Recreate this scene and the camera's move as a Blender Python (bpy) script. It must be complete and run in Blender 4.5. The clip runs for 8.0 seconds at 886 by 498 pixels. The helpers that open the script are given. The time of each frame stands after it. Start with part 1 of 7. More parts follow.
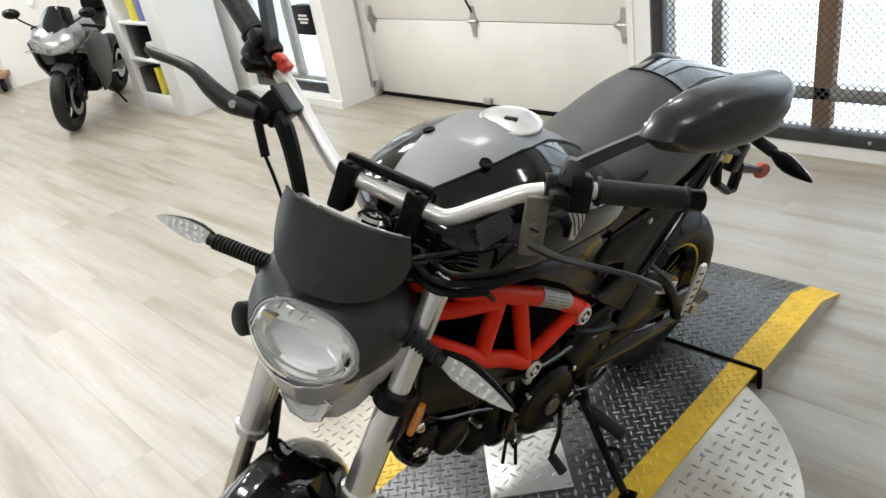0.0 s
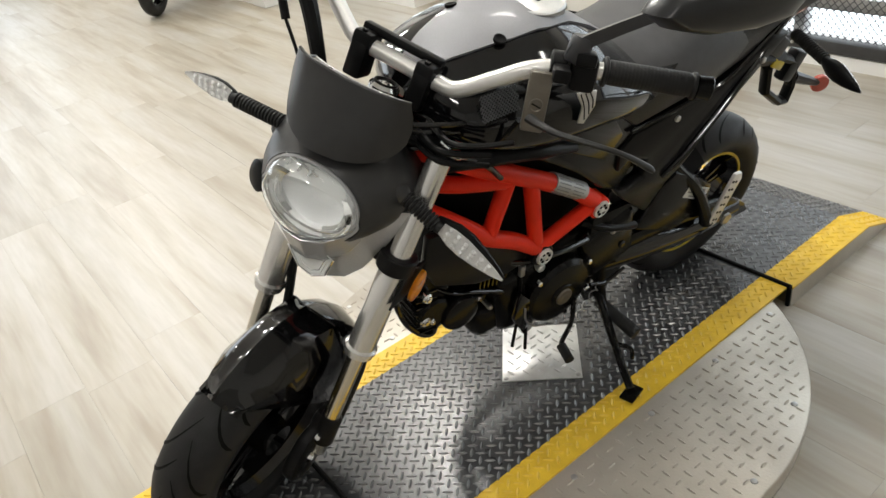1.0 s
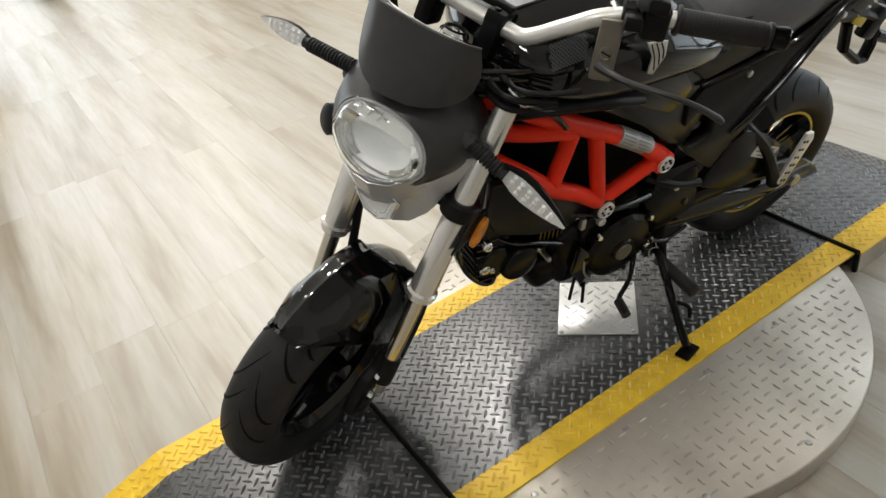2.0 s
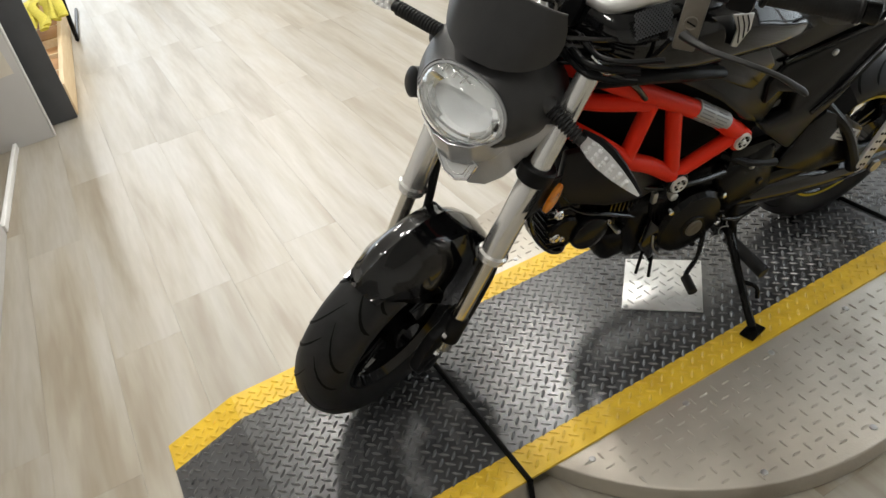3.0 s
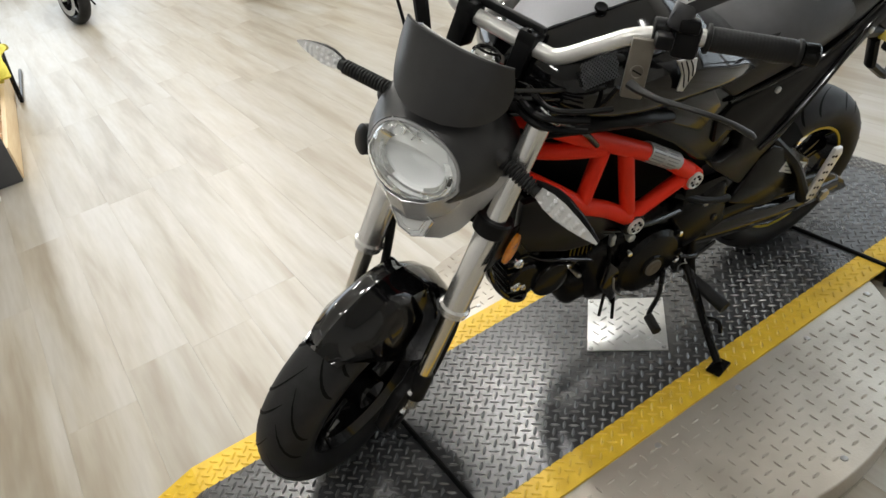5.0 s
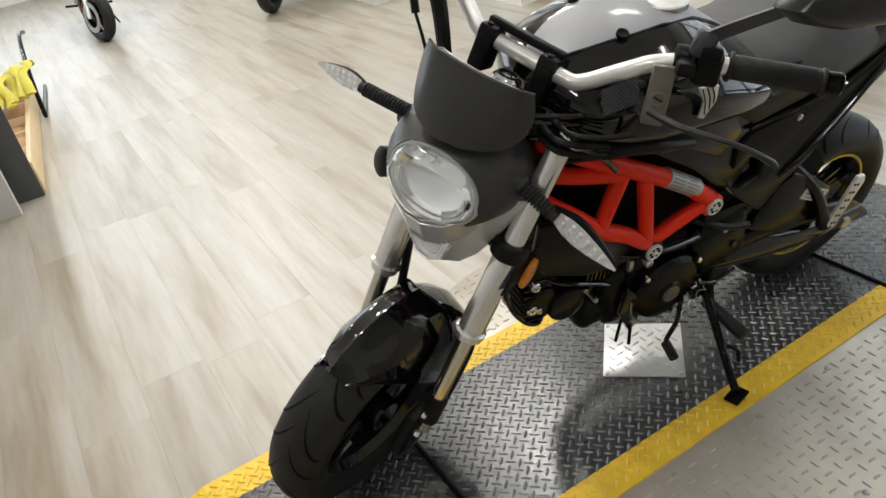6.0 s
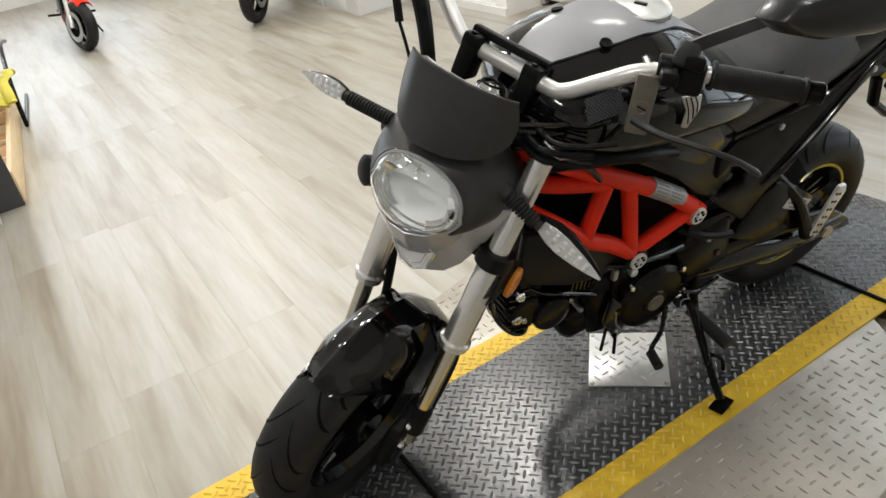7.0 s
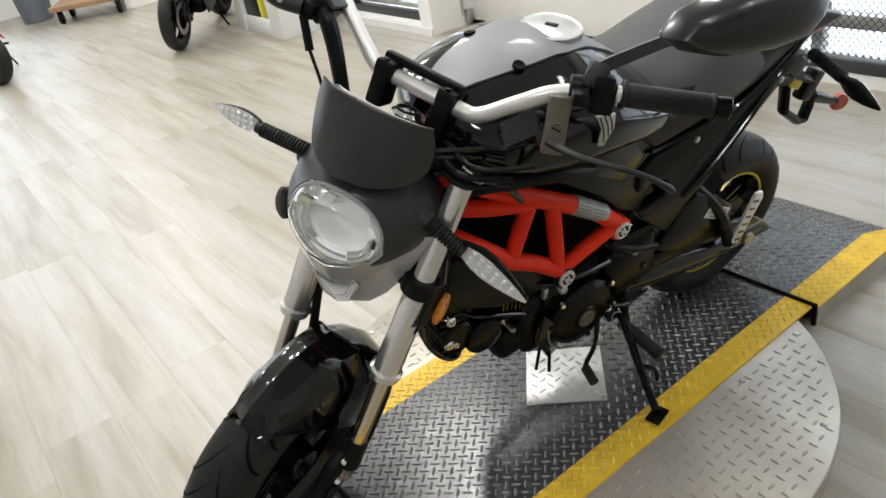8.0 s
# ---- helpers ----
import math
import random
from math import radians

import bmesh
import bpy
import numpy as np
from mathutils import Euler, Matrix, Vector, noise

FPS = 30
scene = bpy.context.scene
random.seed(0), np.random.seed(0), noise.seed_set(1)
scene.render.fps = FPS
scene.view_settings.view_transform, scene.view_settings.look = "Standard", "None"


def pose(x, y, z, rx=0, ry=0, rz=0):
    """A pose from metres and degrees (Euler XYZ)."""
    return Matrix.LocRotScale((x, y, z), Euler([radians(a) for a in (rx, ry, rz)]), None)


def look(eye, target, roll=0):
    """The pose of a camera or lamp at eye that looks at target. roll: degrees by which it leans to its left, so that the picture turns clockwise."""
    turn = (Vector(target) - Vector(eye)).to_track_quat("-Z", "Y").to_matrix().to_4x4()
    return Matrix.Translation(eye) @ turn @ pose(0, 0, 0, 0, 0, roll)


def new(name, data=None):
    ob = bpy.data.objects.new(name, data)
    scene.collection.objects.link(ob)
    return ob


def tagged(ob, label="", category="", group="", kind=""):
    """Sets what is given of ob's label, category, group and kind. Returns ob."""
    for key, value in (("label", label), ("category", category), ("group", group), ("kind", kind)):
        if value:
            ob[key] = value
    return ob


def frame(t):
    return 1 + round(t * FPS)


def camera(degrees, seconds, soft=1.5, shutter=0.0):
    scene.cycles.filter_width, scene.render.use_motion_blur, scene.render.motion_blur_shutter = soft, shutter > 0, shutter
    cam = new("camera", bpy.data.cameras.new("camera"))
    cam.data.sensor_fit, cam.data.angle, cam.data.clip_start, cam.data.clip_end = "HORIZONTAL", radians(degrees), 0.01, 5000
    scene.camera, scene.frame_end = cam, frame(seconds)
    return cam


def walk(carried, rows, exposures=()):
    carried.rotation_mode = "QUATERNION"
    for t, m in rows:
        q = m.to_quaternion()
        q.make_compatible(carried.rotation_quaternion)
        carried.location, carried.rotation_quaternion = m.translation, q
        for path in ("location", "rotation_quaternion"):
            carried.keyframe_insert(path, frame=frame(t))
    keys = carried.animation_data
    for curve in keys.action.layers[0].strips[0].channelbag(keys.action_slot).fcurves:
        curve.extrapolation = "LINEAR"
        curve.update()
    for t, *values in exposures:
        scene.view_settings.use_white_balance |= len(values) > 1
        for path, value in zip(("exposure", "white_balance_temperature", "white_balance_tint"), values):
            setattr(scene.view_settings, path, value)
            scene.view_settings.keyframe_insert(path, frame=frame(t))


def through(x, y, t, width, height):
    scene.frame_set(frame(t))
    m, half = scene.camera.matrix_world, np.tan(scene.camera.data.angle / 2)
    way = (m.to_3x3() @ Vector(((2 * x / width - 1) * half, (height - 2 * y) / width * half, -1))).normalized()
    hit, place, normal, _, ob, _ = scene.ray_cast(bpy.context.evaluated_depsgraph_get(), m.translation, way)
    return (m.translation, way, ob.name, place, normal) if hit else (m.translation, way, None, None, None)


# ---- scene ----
# ---- the camera and its walk ----
cam = camera(61.0, 8.0)
PATH = [
    (0.0, (0.959, -0.369, 1.297), (-0.383, 0.798, 0.382), -10.27),
    (0.5, (1.012, -0.412, 1.278), (-0.374, 0.540, 0.194), -11.34),
    (1.0, (1.078, -0.343, 1.245), (-0.330, 0.584, 0.169), -9.56),
    (1.2, (1.086, -0.342, 1.232), (-0.345, 0.488, 0.108), -12.68),
    (2.5, (1.111, -0.404, 1.244), (-0.360, 0.314, 0.095), -9.34),
    (3.0, (1.128, -0.425, 1.241), (-0.383, 0.193, 0.086), -11.00),
    (3.5, (1.107, -0.430, 1.242), (-0.429, 0.145, 0.098), -10.71),
    (4.0, (1.101, -0.427, 1.246), (-0.446, 0.179, 0.132), -10.90),
    (4.5, (1.104, -0.399, 1.247), (-0.402, 0.300, 0.131), -12.32),
    (5.0, (1.101, -0.399, 1.251), (-0.403, 0.344, 0.162), -11.89),
    (5.2, (1.097, -0.400, 1.258), (-0.436, 0.338, 0.207), -11.11),
    (6.3, (1.091, -0.394, 1.253), (-0.453, 0.336, 0.212), -11.46),
    (6.5, (1.087, -0.391, 1.250), (-0.441, 0.326, 0.177), -11.39),
    (7.0, (1.090, -0.394, 1.251), (-0.444, 0.379, 0.226), -10.79),
    (7.5, (1.088, -0.385, 1.258), (-0.445, 0.409, 0.249), -10.74),
    (8.0, (1.086, -0.355, 1.250), (-0.377, 0.560, 0.240), -11.17),
]
walk(cam, [(t, look(eye, target, roll)) for t, eye, target, roll in PATH], exposures=[(0.0, 0.11, 6260, 10), (0.5, 0.13, 6650, 10), (1.0, 0.12, 6580, 10), (3.0, 0.02, 6530, 10), (3.5, 0.02, 6510, 10), (5.0, 0.03, 6450, 10), (7.0, 0.0, 6440, 10), (8.0, 0.07, 6320, 10)])

# ---- daylight through the windows ----
world = bpy.data.worlds.new("world")
scene.world = world
world.use_nodes = True
wn = world.node_tree
sky = wn.nodes.new("ShaderNodeTexSky")
sky.sky_type = "NISHITA"
sky.sun_disc = False
sky.sun_elevation = radians(35)
sky.sun_rotation = radians(20)
wn.links.new(sky.outputs[0], wn.nodes["Background"].inputs[0])
wn.nodes["Background"].inputs[1].default_value = 0.12

# ---- materials ----
def material(name, color, rough=0.5, metal=0.0, color2=None, scale=8.0, detail=4.0, bump=0.0, bump_scale=60.0, coat=0.0, stretch=(1, 1, 1), rough2=None, spread=0.2, spec=0.5):
    """A surface with a slow colour change, a fine relief and an uneven gloss."""
    m = bpy.data.materials.new(name)
    m.use_nodes = True
    nt = m.node_tree
    b = nt.nodes["Principled BSDF"]
    b.inputs["Base Color"].default_value = (*color, 1)
    b.inputs["Metallic"].default_value = metal
    b.inputs["Roughness"].default_value = rough
    b.inputs["Specular IOR Level"].default_value = spec
    if coat:
        b.inputs["Coat Weight"].default_value = coat
        b.inputs["Coat Roughness"].default_value = 0.04
    tc = nt.nodes.new("ShaderNodeTexCoord")
    mp = nt.nodes.new("ShaderNodeMapping")
    mp.inputs["Scale"].default_value = stretch
    nt.links.new(tc.outputs["Object"], mp.inputs["Vector"])
    n = nt.nodes.new("ShaderNodeTexNoise")
    n.inputs["Scale"].default_value = scale
    n.inputs["Detail"].default_value = detail
    nt.links.new(mp.outputs[0], n.inputs["Vector"])
    if color2:
        r = nt.nodes.new("ShaderNodeValToRGB")
        r.color_ramp.elements[0].position = 0.5 - spread
        r.color_ramp.elements[1].position = 0.5 + spread
        r.color_ramp.elements[0].color = (*color, 1)
        r.color_ramp.elements[1].color = (*color2, 1)
        nt.links.new(n.outputs["Fac"], r.inputs[0])
        nt.links.new(r.outputs[0], b.inputs["Base Color"])
    if rough2 is not None:
        rr = nt.nodes.new("ShaderNodeMapRange")
        rr.inputs["From Min"].default_value, rr.inputs["From Max"].default_value = 0.3, 0.7
        rr.inputs["To Min"].default_value, rr.inputs["To Max"].default_value = rough, rough2
        nt.links.new(n.outputs["Fac"], rr.inputs[0])
        nt.links.new(rr.outputs[0], b.inputs["Roughness"])
    if bump:
        n2 = nt.nodes.new("ShaderNodeTexNoise")
        n2.inputs["Scale"].default_value = bump_scale
        n2.inputs["Detail"].default_value = 3
        nt.links.new(mp.outputs[0], n2.inputs["Vector"])
        bp = nt.nodes.new("ShaderNodeBump")
        bp.inputs["Strength"].default_value = bump
        bp.inputs["Distance"].default_value = 0.002
        nt.links.new(n2.outputs["Fac"], bp.inputs["Height"])
        nt.links.new(bp.outputs[0], b.inputs["Normal"])
    return m


def plank_material():
    """Pale limed-oak planks, each with its own tone and grain."""
    m = bpy.data.materials.new("limed_oak_plank")
    m.use_nodes = True
    nt = m.node_tree
    b = nt.nodes["Principled BSDF"]
    oi = nt.nodes.new("ShaderNodeObjectInfo")
    tc = nt.nodes.new("ShaderNodeTexCoord")
    add = nt.nodes.new("ShaderNodeVectorMath")
    add.operation = "MULTIPLY_ADD"
    add.inputs[1].default_value = (1, 1, 1)
    mul = nt.nodes.new("ShaderNodeVectorMath")
    mul.operation = "SCALE"
    mul.inputs["Scale"].default_value = 37.0
    nt.links.new(oi.outputs["Random"], mul.inputs[0])
    nt.links.new(tc.outputs["Object"], add.inputs[0])
    nt.links.new(mul.outputs[0], add.inputs[2])
    mp = nt.nodes.new("ShaderNodeMapping")
    mp.inputs["Scale"].default_value = (0.75, 7.5, 1)
    nt.links.new(add.outputs[0], mp.inputs["Vector"])
    n1 = nt.nodes.new("ShaderNodeTexNoise")
    n1.inputs["Scale"].default_value, n1.inputs["Detail"].default_value = 1.5, 3.5
    n1.inputs["Distortion"].default_value = 0.25
    nt.links.new(mp.outputs[0], n1.inputs["Vector"])
    n2 = nt.nodes.new("ShaderNodeTexNoise")
    n2.inputs["Scale"].default_value, n2.inputs["Detail"].default_value = 9, 8
    nt.links.new(mp.outputs[0], n2.inputs["Vector"])
    r1 = nt.nodes.new("ShaderNodeValToRGB")
    e = r1.color_ramp.elements
    e[0].position, e[0].color = 0.34, (0.255, 0.210, 0.145, 1)
    e[1].position, e[1].color = 0.66, (0.385, 0.362, 0.318, 1)
    mid = r1.color_ramp.elements.new(0.48)
    mid.color = (0.335, 0.300, 0.235, 1)
    nt.links.new(n1.outputs["Fac"], r1.inputs[0])
    r2 = nt.nodes.new("ShaderNodeValToRGB")
    r2.color_ramp.elements[0].position, r2.color_ramp.elements[0].color = 0.36, (0.68, 0.63, 0.55, 1)
    r2.color_ramp.elements[1].position, r2.color_ramp.elements[1].color = 0.62, (1, 1, 1, 1)
    nt.links.new(n2.outputs["Fac"], r2.inputs[0])
    mx = nt.nodes.new("ShaderNodeMix")
    mx.data_type, mx.blend_type = "RGBA", "MULTIPLY"
    mx.inputs["Factor"].default_value = 0.3
    nt.links.new(r1.outputs[0], mx.inputs["A"])
    nt.links.new(r2.outputs[0], mx.inputs["B"])
    hsv = nt.nodes.new("ShaderNodeHueSaturation")
    mr = nt.nodes.new("ShaderNodeMapRange")
    mr.inputs["To Min"].default_value, mr.inputs["To Max"].default_value = 0.95, 1.05
    nt.links.new(oi.outputs["Random"], mr.inputs[0])
    nt.links.new(mr.outputs[0], hsv.inputs["Value"])
    nt.links.new(mx.outputs["Result"], hsv.inputs["Color"])
    nt.links.new(hsv.outputs[0], b.inputs["Base Color"])
    b.inputs["Roughness"].default_value = 0.42
    b.inputs["Coat Weight"].default_value, b.inputs["Coat Roughness"].default_value = 0.75, 0.44
    b.inputs["Specular IOR Level"].default_value = 0.95
    bp = nt.nodes.new("ShaderNodeBump")
    bp.inputs["Strength"].default_value, bp.inputs["Distance"].default_value = 0.05, 0.001
    nt.links.new(n2.outputs["Fac"], bp.inputs["Height"])
    nt.links.new(bp.outputs[0], b.inputs["Normal"])
    return m


def clear_material(name, color=(0.95, 0.97, 0.97), rough=0.02, ior=1.45, relief=0.0, relief_scale=300, through=1.0):
    m = bpy.data.materials.new(name)
    m.use_nodes = True
    nt = m.node_tree
    b = nt.nodes["Principled BSDF"]
    b.inputs["Base Color"].default_value = (*color, 1)
    b.inputs["Roughness"].default_value = rough
    b.inputs["IOR"].default_value = ior
    b.inputs["Transmission Weight"].default_value = through
    if relief:
        v = nt.nodes.new("ShaderNodeTexVoronoi")
        v.inputs["Scale"].default_value = relief_scale
        bp = nt.nodes.new("ShaderNodeBump")
        bp.inputs["Strength"].default_value, bp.inputs["Distance"].default_value = relief, 0.002
        tc = nt.nodes.new("ShaderNodeTexCoord")
        nt.links.new(tc.outputs["Object"], v.inputs["Vector"])
        nt.links.new(v.outputs["Distance"], bp.inputs["Height"])
        nt.links.new(bp.outputs[0], b.inputs["Normal"])
    return m


def glow_material(name, color, strength):
    m = bpy.data.materials.new(name)
    m.use_nodes = True
    nt = m.node_tree
    e = nt.nodes.new("ShaderNodeEmission")
    e.inputs[0].default_value, e.inputs[1].default_value = (*color, 1), strength
    nt.links.new(e.outputs[0], nt.nodes["Material Output"].inputs[0])
    return m


OAK = plank_material()
UNDERFLOOR = material("floor_screed", (0.26, 0.24, 0.20), 0.8, bump=0.2)
WALL = material("white_wall_paint", (0.78, 0.77, 0.74), 0.7, color2=(0.82, 0.81, 0.79), scale=3, bump=0.08, bump_scale=250)
TRIM = material("white_gloss_trim", (0.80, 0.80, 0.79), 0.35, color2=(0.74, 0.73, 0.71), scale=5)
CEIL = material("ceiling_paint", (0.72, 0.72, 0.71), 0.9, bump=0.1, bump_scale=150)
DOORPAINT = material("garage_door_paint", (0.76, 0.75, 0.71), 0.45, color2=(0.71, 0.70, 0.66), scale=4, bump=0.05, bump_scale=200)
ZINC = material("zinc_steel", (0.58, 0.58, 0.57), 0.38, 1.0, color2=(0.45, 0.45, 0.45), scale=30)
BLACKFRAME = material("black_window_frame", (0.02, 0.02, 0.022), 0.4, color2=(0.035, 0.035, 0.036), scale=20)
WINDOWMESH = material("dark_expanded_steel", (0.10, 0.10, 0.108), 0.5, 0.5)
MESHSTEEL = material("grey_mesh_steel", (0.09, 0.09, 0.093), 0.45, 0.8)
BROWNWOOD = material("brown_timber", (0.26, 0.15, 0.08), 0.6, color2=(0.36, 0.22, 0.12), scale=9, stretch=(8, 8, 1), bump=0.2)
PINE = material("pale_pine", (0.72, 0.53, 0.30), 0.5, color2=(0.80, 0.63, 0.40), scale=6, stretch=(1, 9, 9), bump=0.15)
TREAD = material("black_tread_plate", (0.034, 0.035, 0.037), 0.23, 0.0, color2=(0.050, 0.050, 0.053), scale=7, rough2=0.32, spec=0.9, bump=0.12, bump_scale=220, spread=0.25)
# Lugs lighter than the plate: their bright highlights are put into the colour.
TREADLUG = material("highlit_tread_lugs", (0.06, 0.06, 0.063), 0.24, 0.1, color2=(0.10, 0.10, 0.10), scale=9, rough2=0.36, spec=0.8)
YELLOW = material("yellow_safety_paint", (0.82, 0.54, 0.035), 0.42, color2=(0.72, 0.46, 0.03), scale=26, bump=0.25, bump_scale=240, spread=0.12)
STEELPLATE = material("worn_aluminium_plate", (0.60, 0.56, 0.49), 0.36, 0.7, color2=(0.37, 0.335, 0.285), scale=4, rough2=0.52, bump=0.25, bump_scale=160, spread=0.22)
BRIGHTPLATE = material("bright_aluminium_sheet", (0.80, 0.80, 0.79), 0.30, 0.45, color2=(0.68, 0.68, 0.67), scale=40, bump=0.3, bump_scale=45)
RUBBERJOINT = material("black_rubber_joint", (0.003, 0.003, 0.003), 0.6, spec=0.1)
TYRE = material("black_tyre_rubber", (0.013, 0.013, 0.0132), 0.5, color2=(0.02, 0.02, 0.0205), scale=30, spec=0.25, bump=0.15, bump_scale=300)
BLACKGLOSS = material("gloss_black_paint", (0.0035, 0.0035, 0.0038), 0.09, coat=0.25, spec=0.42)
COVERBLACK = material("black_cover_plastic", (0.003, 0.003, 0.0031), 0.14, color2=(0.005, 0.005, 0.005), scale=12, spec=0.21, rough2=0.22)
COUNTERLAM = material("off_white_counter_laminate", (0.54, 0.525, 0.51), 0.45, color2=(0.49, 0.48, 0.47), scale=3)
BLACKSATIN = material("satin_black_plastic", (0.005, 0.005, 0.0053), 0.34, color2=(0.008, 0.008, 0.0083), scale=40, bump=0.1, bump_scale=500, spec=0.14)
SHELLBLACK = material("matt_black_cowl", (0.021, 0.021, 0.0218), 0.36, color2=(0.026, 0.026, 0.0268), scale=40, bump=0.12, bump_scale=600, spec=0.5)
SIDEGREY = material("charcoal_side_plastic", (0.007, 0.007, 0.0072), 0.30, color2=(0.011, 0.011, 0.0112), scale=14, bump=0.1, bump_scale=600, spec=0.19)
MIRRORARM = material("satin_grey_arm", (0.038, 0.039, 0.042), 0.33, 0.4, color2=(0.05, 0.05, 0.053), scale=40)
BANDGREY = material("smoked_lamp_band", (0.36, 0.36, 0.37), 0.16, 0.1, coat=0.6)
BLACKMETAL = material("black_engine_paint", (0.003, 0.003, 0.003), 0.22, 0.0, color2=(0.006, 0.0058, 0.0054), scale=25, spec=0.16, bump=0.15, bump_scale=300)
GREYSATIN = material("satin_grey_paint", (0.225, 0.225, 0.24), 0.50, 0.7, color2=(0.26, 0.26, 0.275), scale=700, coat=0.1)
MIRRORSHELL = material("dark_metallic_mirror_shell", (0.018, 0.0185, 0.020), 0.30, 0.4, coat=0.15, color2=(0.022, 0.0225, 0.024), scale=500)
CHINGREY = material("metallic_grey_plastic", (0.56, 0.56, 0.565), 0.34, 0.2, color2=(0.50, 0.50, 0.505), scale=300)
VINYL = material("dark_grey_seat_vinyl", (0.048, 0.048, 0.051), 0.46, color2=(0.056, 0.056, 0.059), scale=60, bump=0.2, bump_scale=700)
RED = material("red_frame_paint", (0.86, 0.034, 0.010), 0.40, spec=0.2, color2=(0.76, 0.028, 0.008), scale=15)
CHROME = material("chrome", (0.80, 0.80, 0.80), 0.12, 1.0)
SATINALU = material("satin_aluminium", (0.80, 0.79, 0.77), 0.34, 0.6, color2=(0.74, 0.73, 0.71), scale=60)
GUNMETAL = material("brownish_grey_casting", (0.13, 0.115, 0.092), 0.42, 0.5, color2=(0.17, 0.15, 0.125), scale=40)
FORKALU = material("brushed_fork_tube", (0.80, 0.79, 0.77), 0.24, 0.9, color2=(0.74, 0.73, 0.71), scale=60, stretch=(6, 6, 1))
STANCHION = material("hard_chromed_fork_leg", (0.66, 0.62, 0.54), 0.14, 1.0)
GRIP = material("black_grip_rubber", (0.016, 0.016, 0.016), 0.5, spec=0.25, bump=0.2, bump_scale=400)
AMBER = material("amber_reflector", (0.75, 0.26, 0.01), 0.2, coat=0.6, color2=(0.55, 0.16, 0.005), scale=60)
REDREFL = material("red_reflector", (0.42, 0.07, 0.05), 0.25, coat=0.5)
REDSWITCH = material("red_switch", (0.75, 0.06, 0.03), 0.35)
REFLECTOR = material("lamp_reflector", (0.95, 0.95, 0.95), 0.14, 0.12)
LENS = clear_material("clear_lamp_lens")
LENSFACET = clear_material("faceted_indicator_lens", color=(1.0, 1.0, 1.0), rough=0.02, relief=0.35, relief_scale=150, through=1.0)
INNERBLACK = material("dull_black_airbox", (0.002, 0.002, 0.002), 0.55, spec=0.06, color2=(0.004, 0.004, 0.004), scale=20)
LABELGREY = material("silver_grey_label", (0.42, 0.42, 0.41), 0.35, 0.3)
STICKER = material("white_sticker", (0.72, 0.72, 0.70), 0.4)
BARGREY = material("sticker_print", (0.22, 0.22, 0.22), 0.5)
RIMYELLOW = material("yellow_rim_stripe", (0.55, 0.42, 0.02), 0.35)
MIRRORGLASS = material("mirror_glass", (0.85, 0.85, 0.86), 0.02, 1.0)
WHITELAM = material("white_laminate", (0.76, 0.76, 0.75), 0.4, color2=(0.72, 0.72, 0.71), scale=3)
CHARCOAL = material("charcoal_board", (0.045, 0.047, 0.052), 0.55, color2=(0.06, 0.062, 0.067), scale=9, bump=0.15)
HOSE = material("yellow_green_cable", (0.55, 0.60, 0.08), 0.45)
STRAPYELLOW = material("yellow_webbing", (0.66, 0.58, 0.07), 0.7, color2=(0.55, 0.47, 0.05), scale=80, bump=0.3)
BROWNBOX = material("brown_cardboard", (0.42, 0.22, 0.09), 0.75, color2=(0.50, 0.28, 0.12), scale=12)
SILVERPAINT = material("silver_fairing_paint", (0.25, 0.25, 0.26), 0.30, 0.6, coat=0.3)
DARKFAIRING = material("dark_grey_fairing", (0.075, 0.075, 0.079), 0.35, 0.4, color2=(0.07, 0.07, 0.073), scale=6)
DAYLIGHT = glow_material("bright_overcast_daylight", (0.86, 0.94, 1.0), 3.0)
TUBE = glow_material("lamp_diffuser_glow", (1.0, 0.96, 0.90), 9.0)


# ---- mesh builders ----
def smooth(bm):
    for face in bm.faces:
        face.smooth = True
    return bm


def part(name, bm, material, parent=None, label="", m=None, flat=False, angle=35):
    """Links a bmesh as one mesh object, under a thing or under a part."""
    me = bpy.data.meshes.new(name)
    bmesh.ops.recalc_face_normals(bm, faces=bm.faces)
    if not flat:
        smooth(bm)
        lim = radians(angle)
        for e in bm.edges:
            if len(e.link_faces) == 2 and e.calc_face_angle(0) > lim:
                e.smooth = False
    bm.to_mesh(me)
    bm.free()
    me.materials.append(material)
    ob = new(name, me)
    if parent:
        ob.parent = parent
    if m is not None:
        ob.matrix_basis = m
    if label:
        ob["label"] = label
    return ob


def root(name, m, label, category, group="", kind=""):
    ob = new(name)
    ob.matrix_basis = m
    return tagged(ob, label, category, group, kind)


def box(bm, size, at=(0, 0, 0), rot=(0, 0, 0), bevel=0.0, seg=2):
    b2 = bmesh.new()
    bmesh.ops.create_cube(b2, size=1.0)
    bmesh.ops.scale(b2, vec=size, verts=b2.verts)
    if bevel:
        bmesh.ops.bevel(b2, geom=list(b2.edges), offset=bevel, segments=seg, profile=0.5, affect="EDGES")
    return add(bm, b2, pose(*at, *rot))


def add(bm, b2, m=None):
    """Adds b2's geometry to bm, laid by m."""
    if m is not None:
        bmesh.ops.transform(b2, matrix=m, verts=b2.verts)
    seen = {v: bm.verts.new(v.co) for v in b2.verts}
    for face in b2.faces:
        bm.faces.new([seen[v] for v in face.verts])
    b2.free()
    return bm


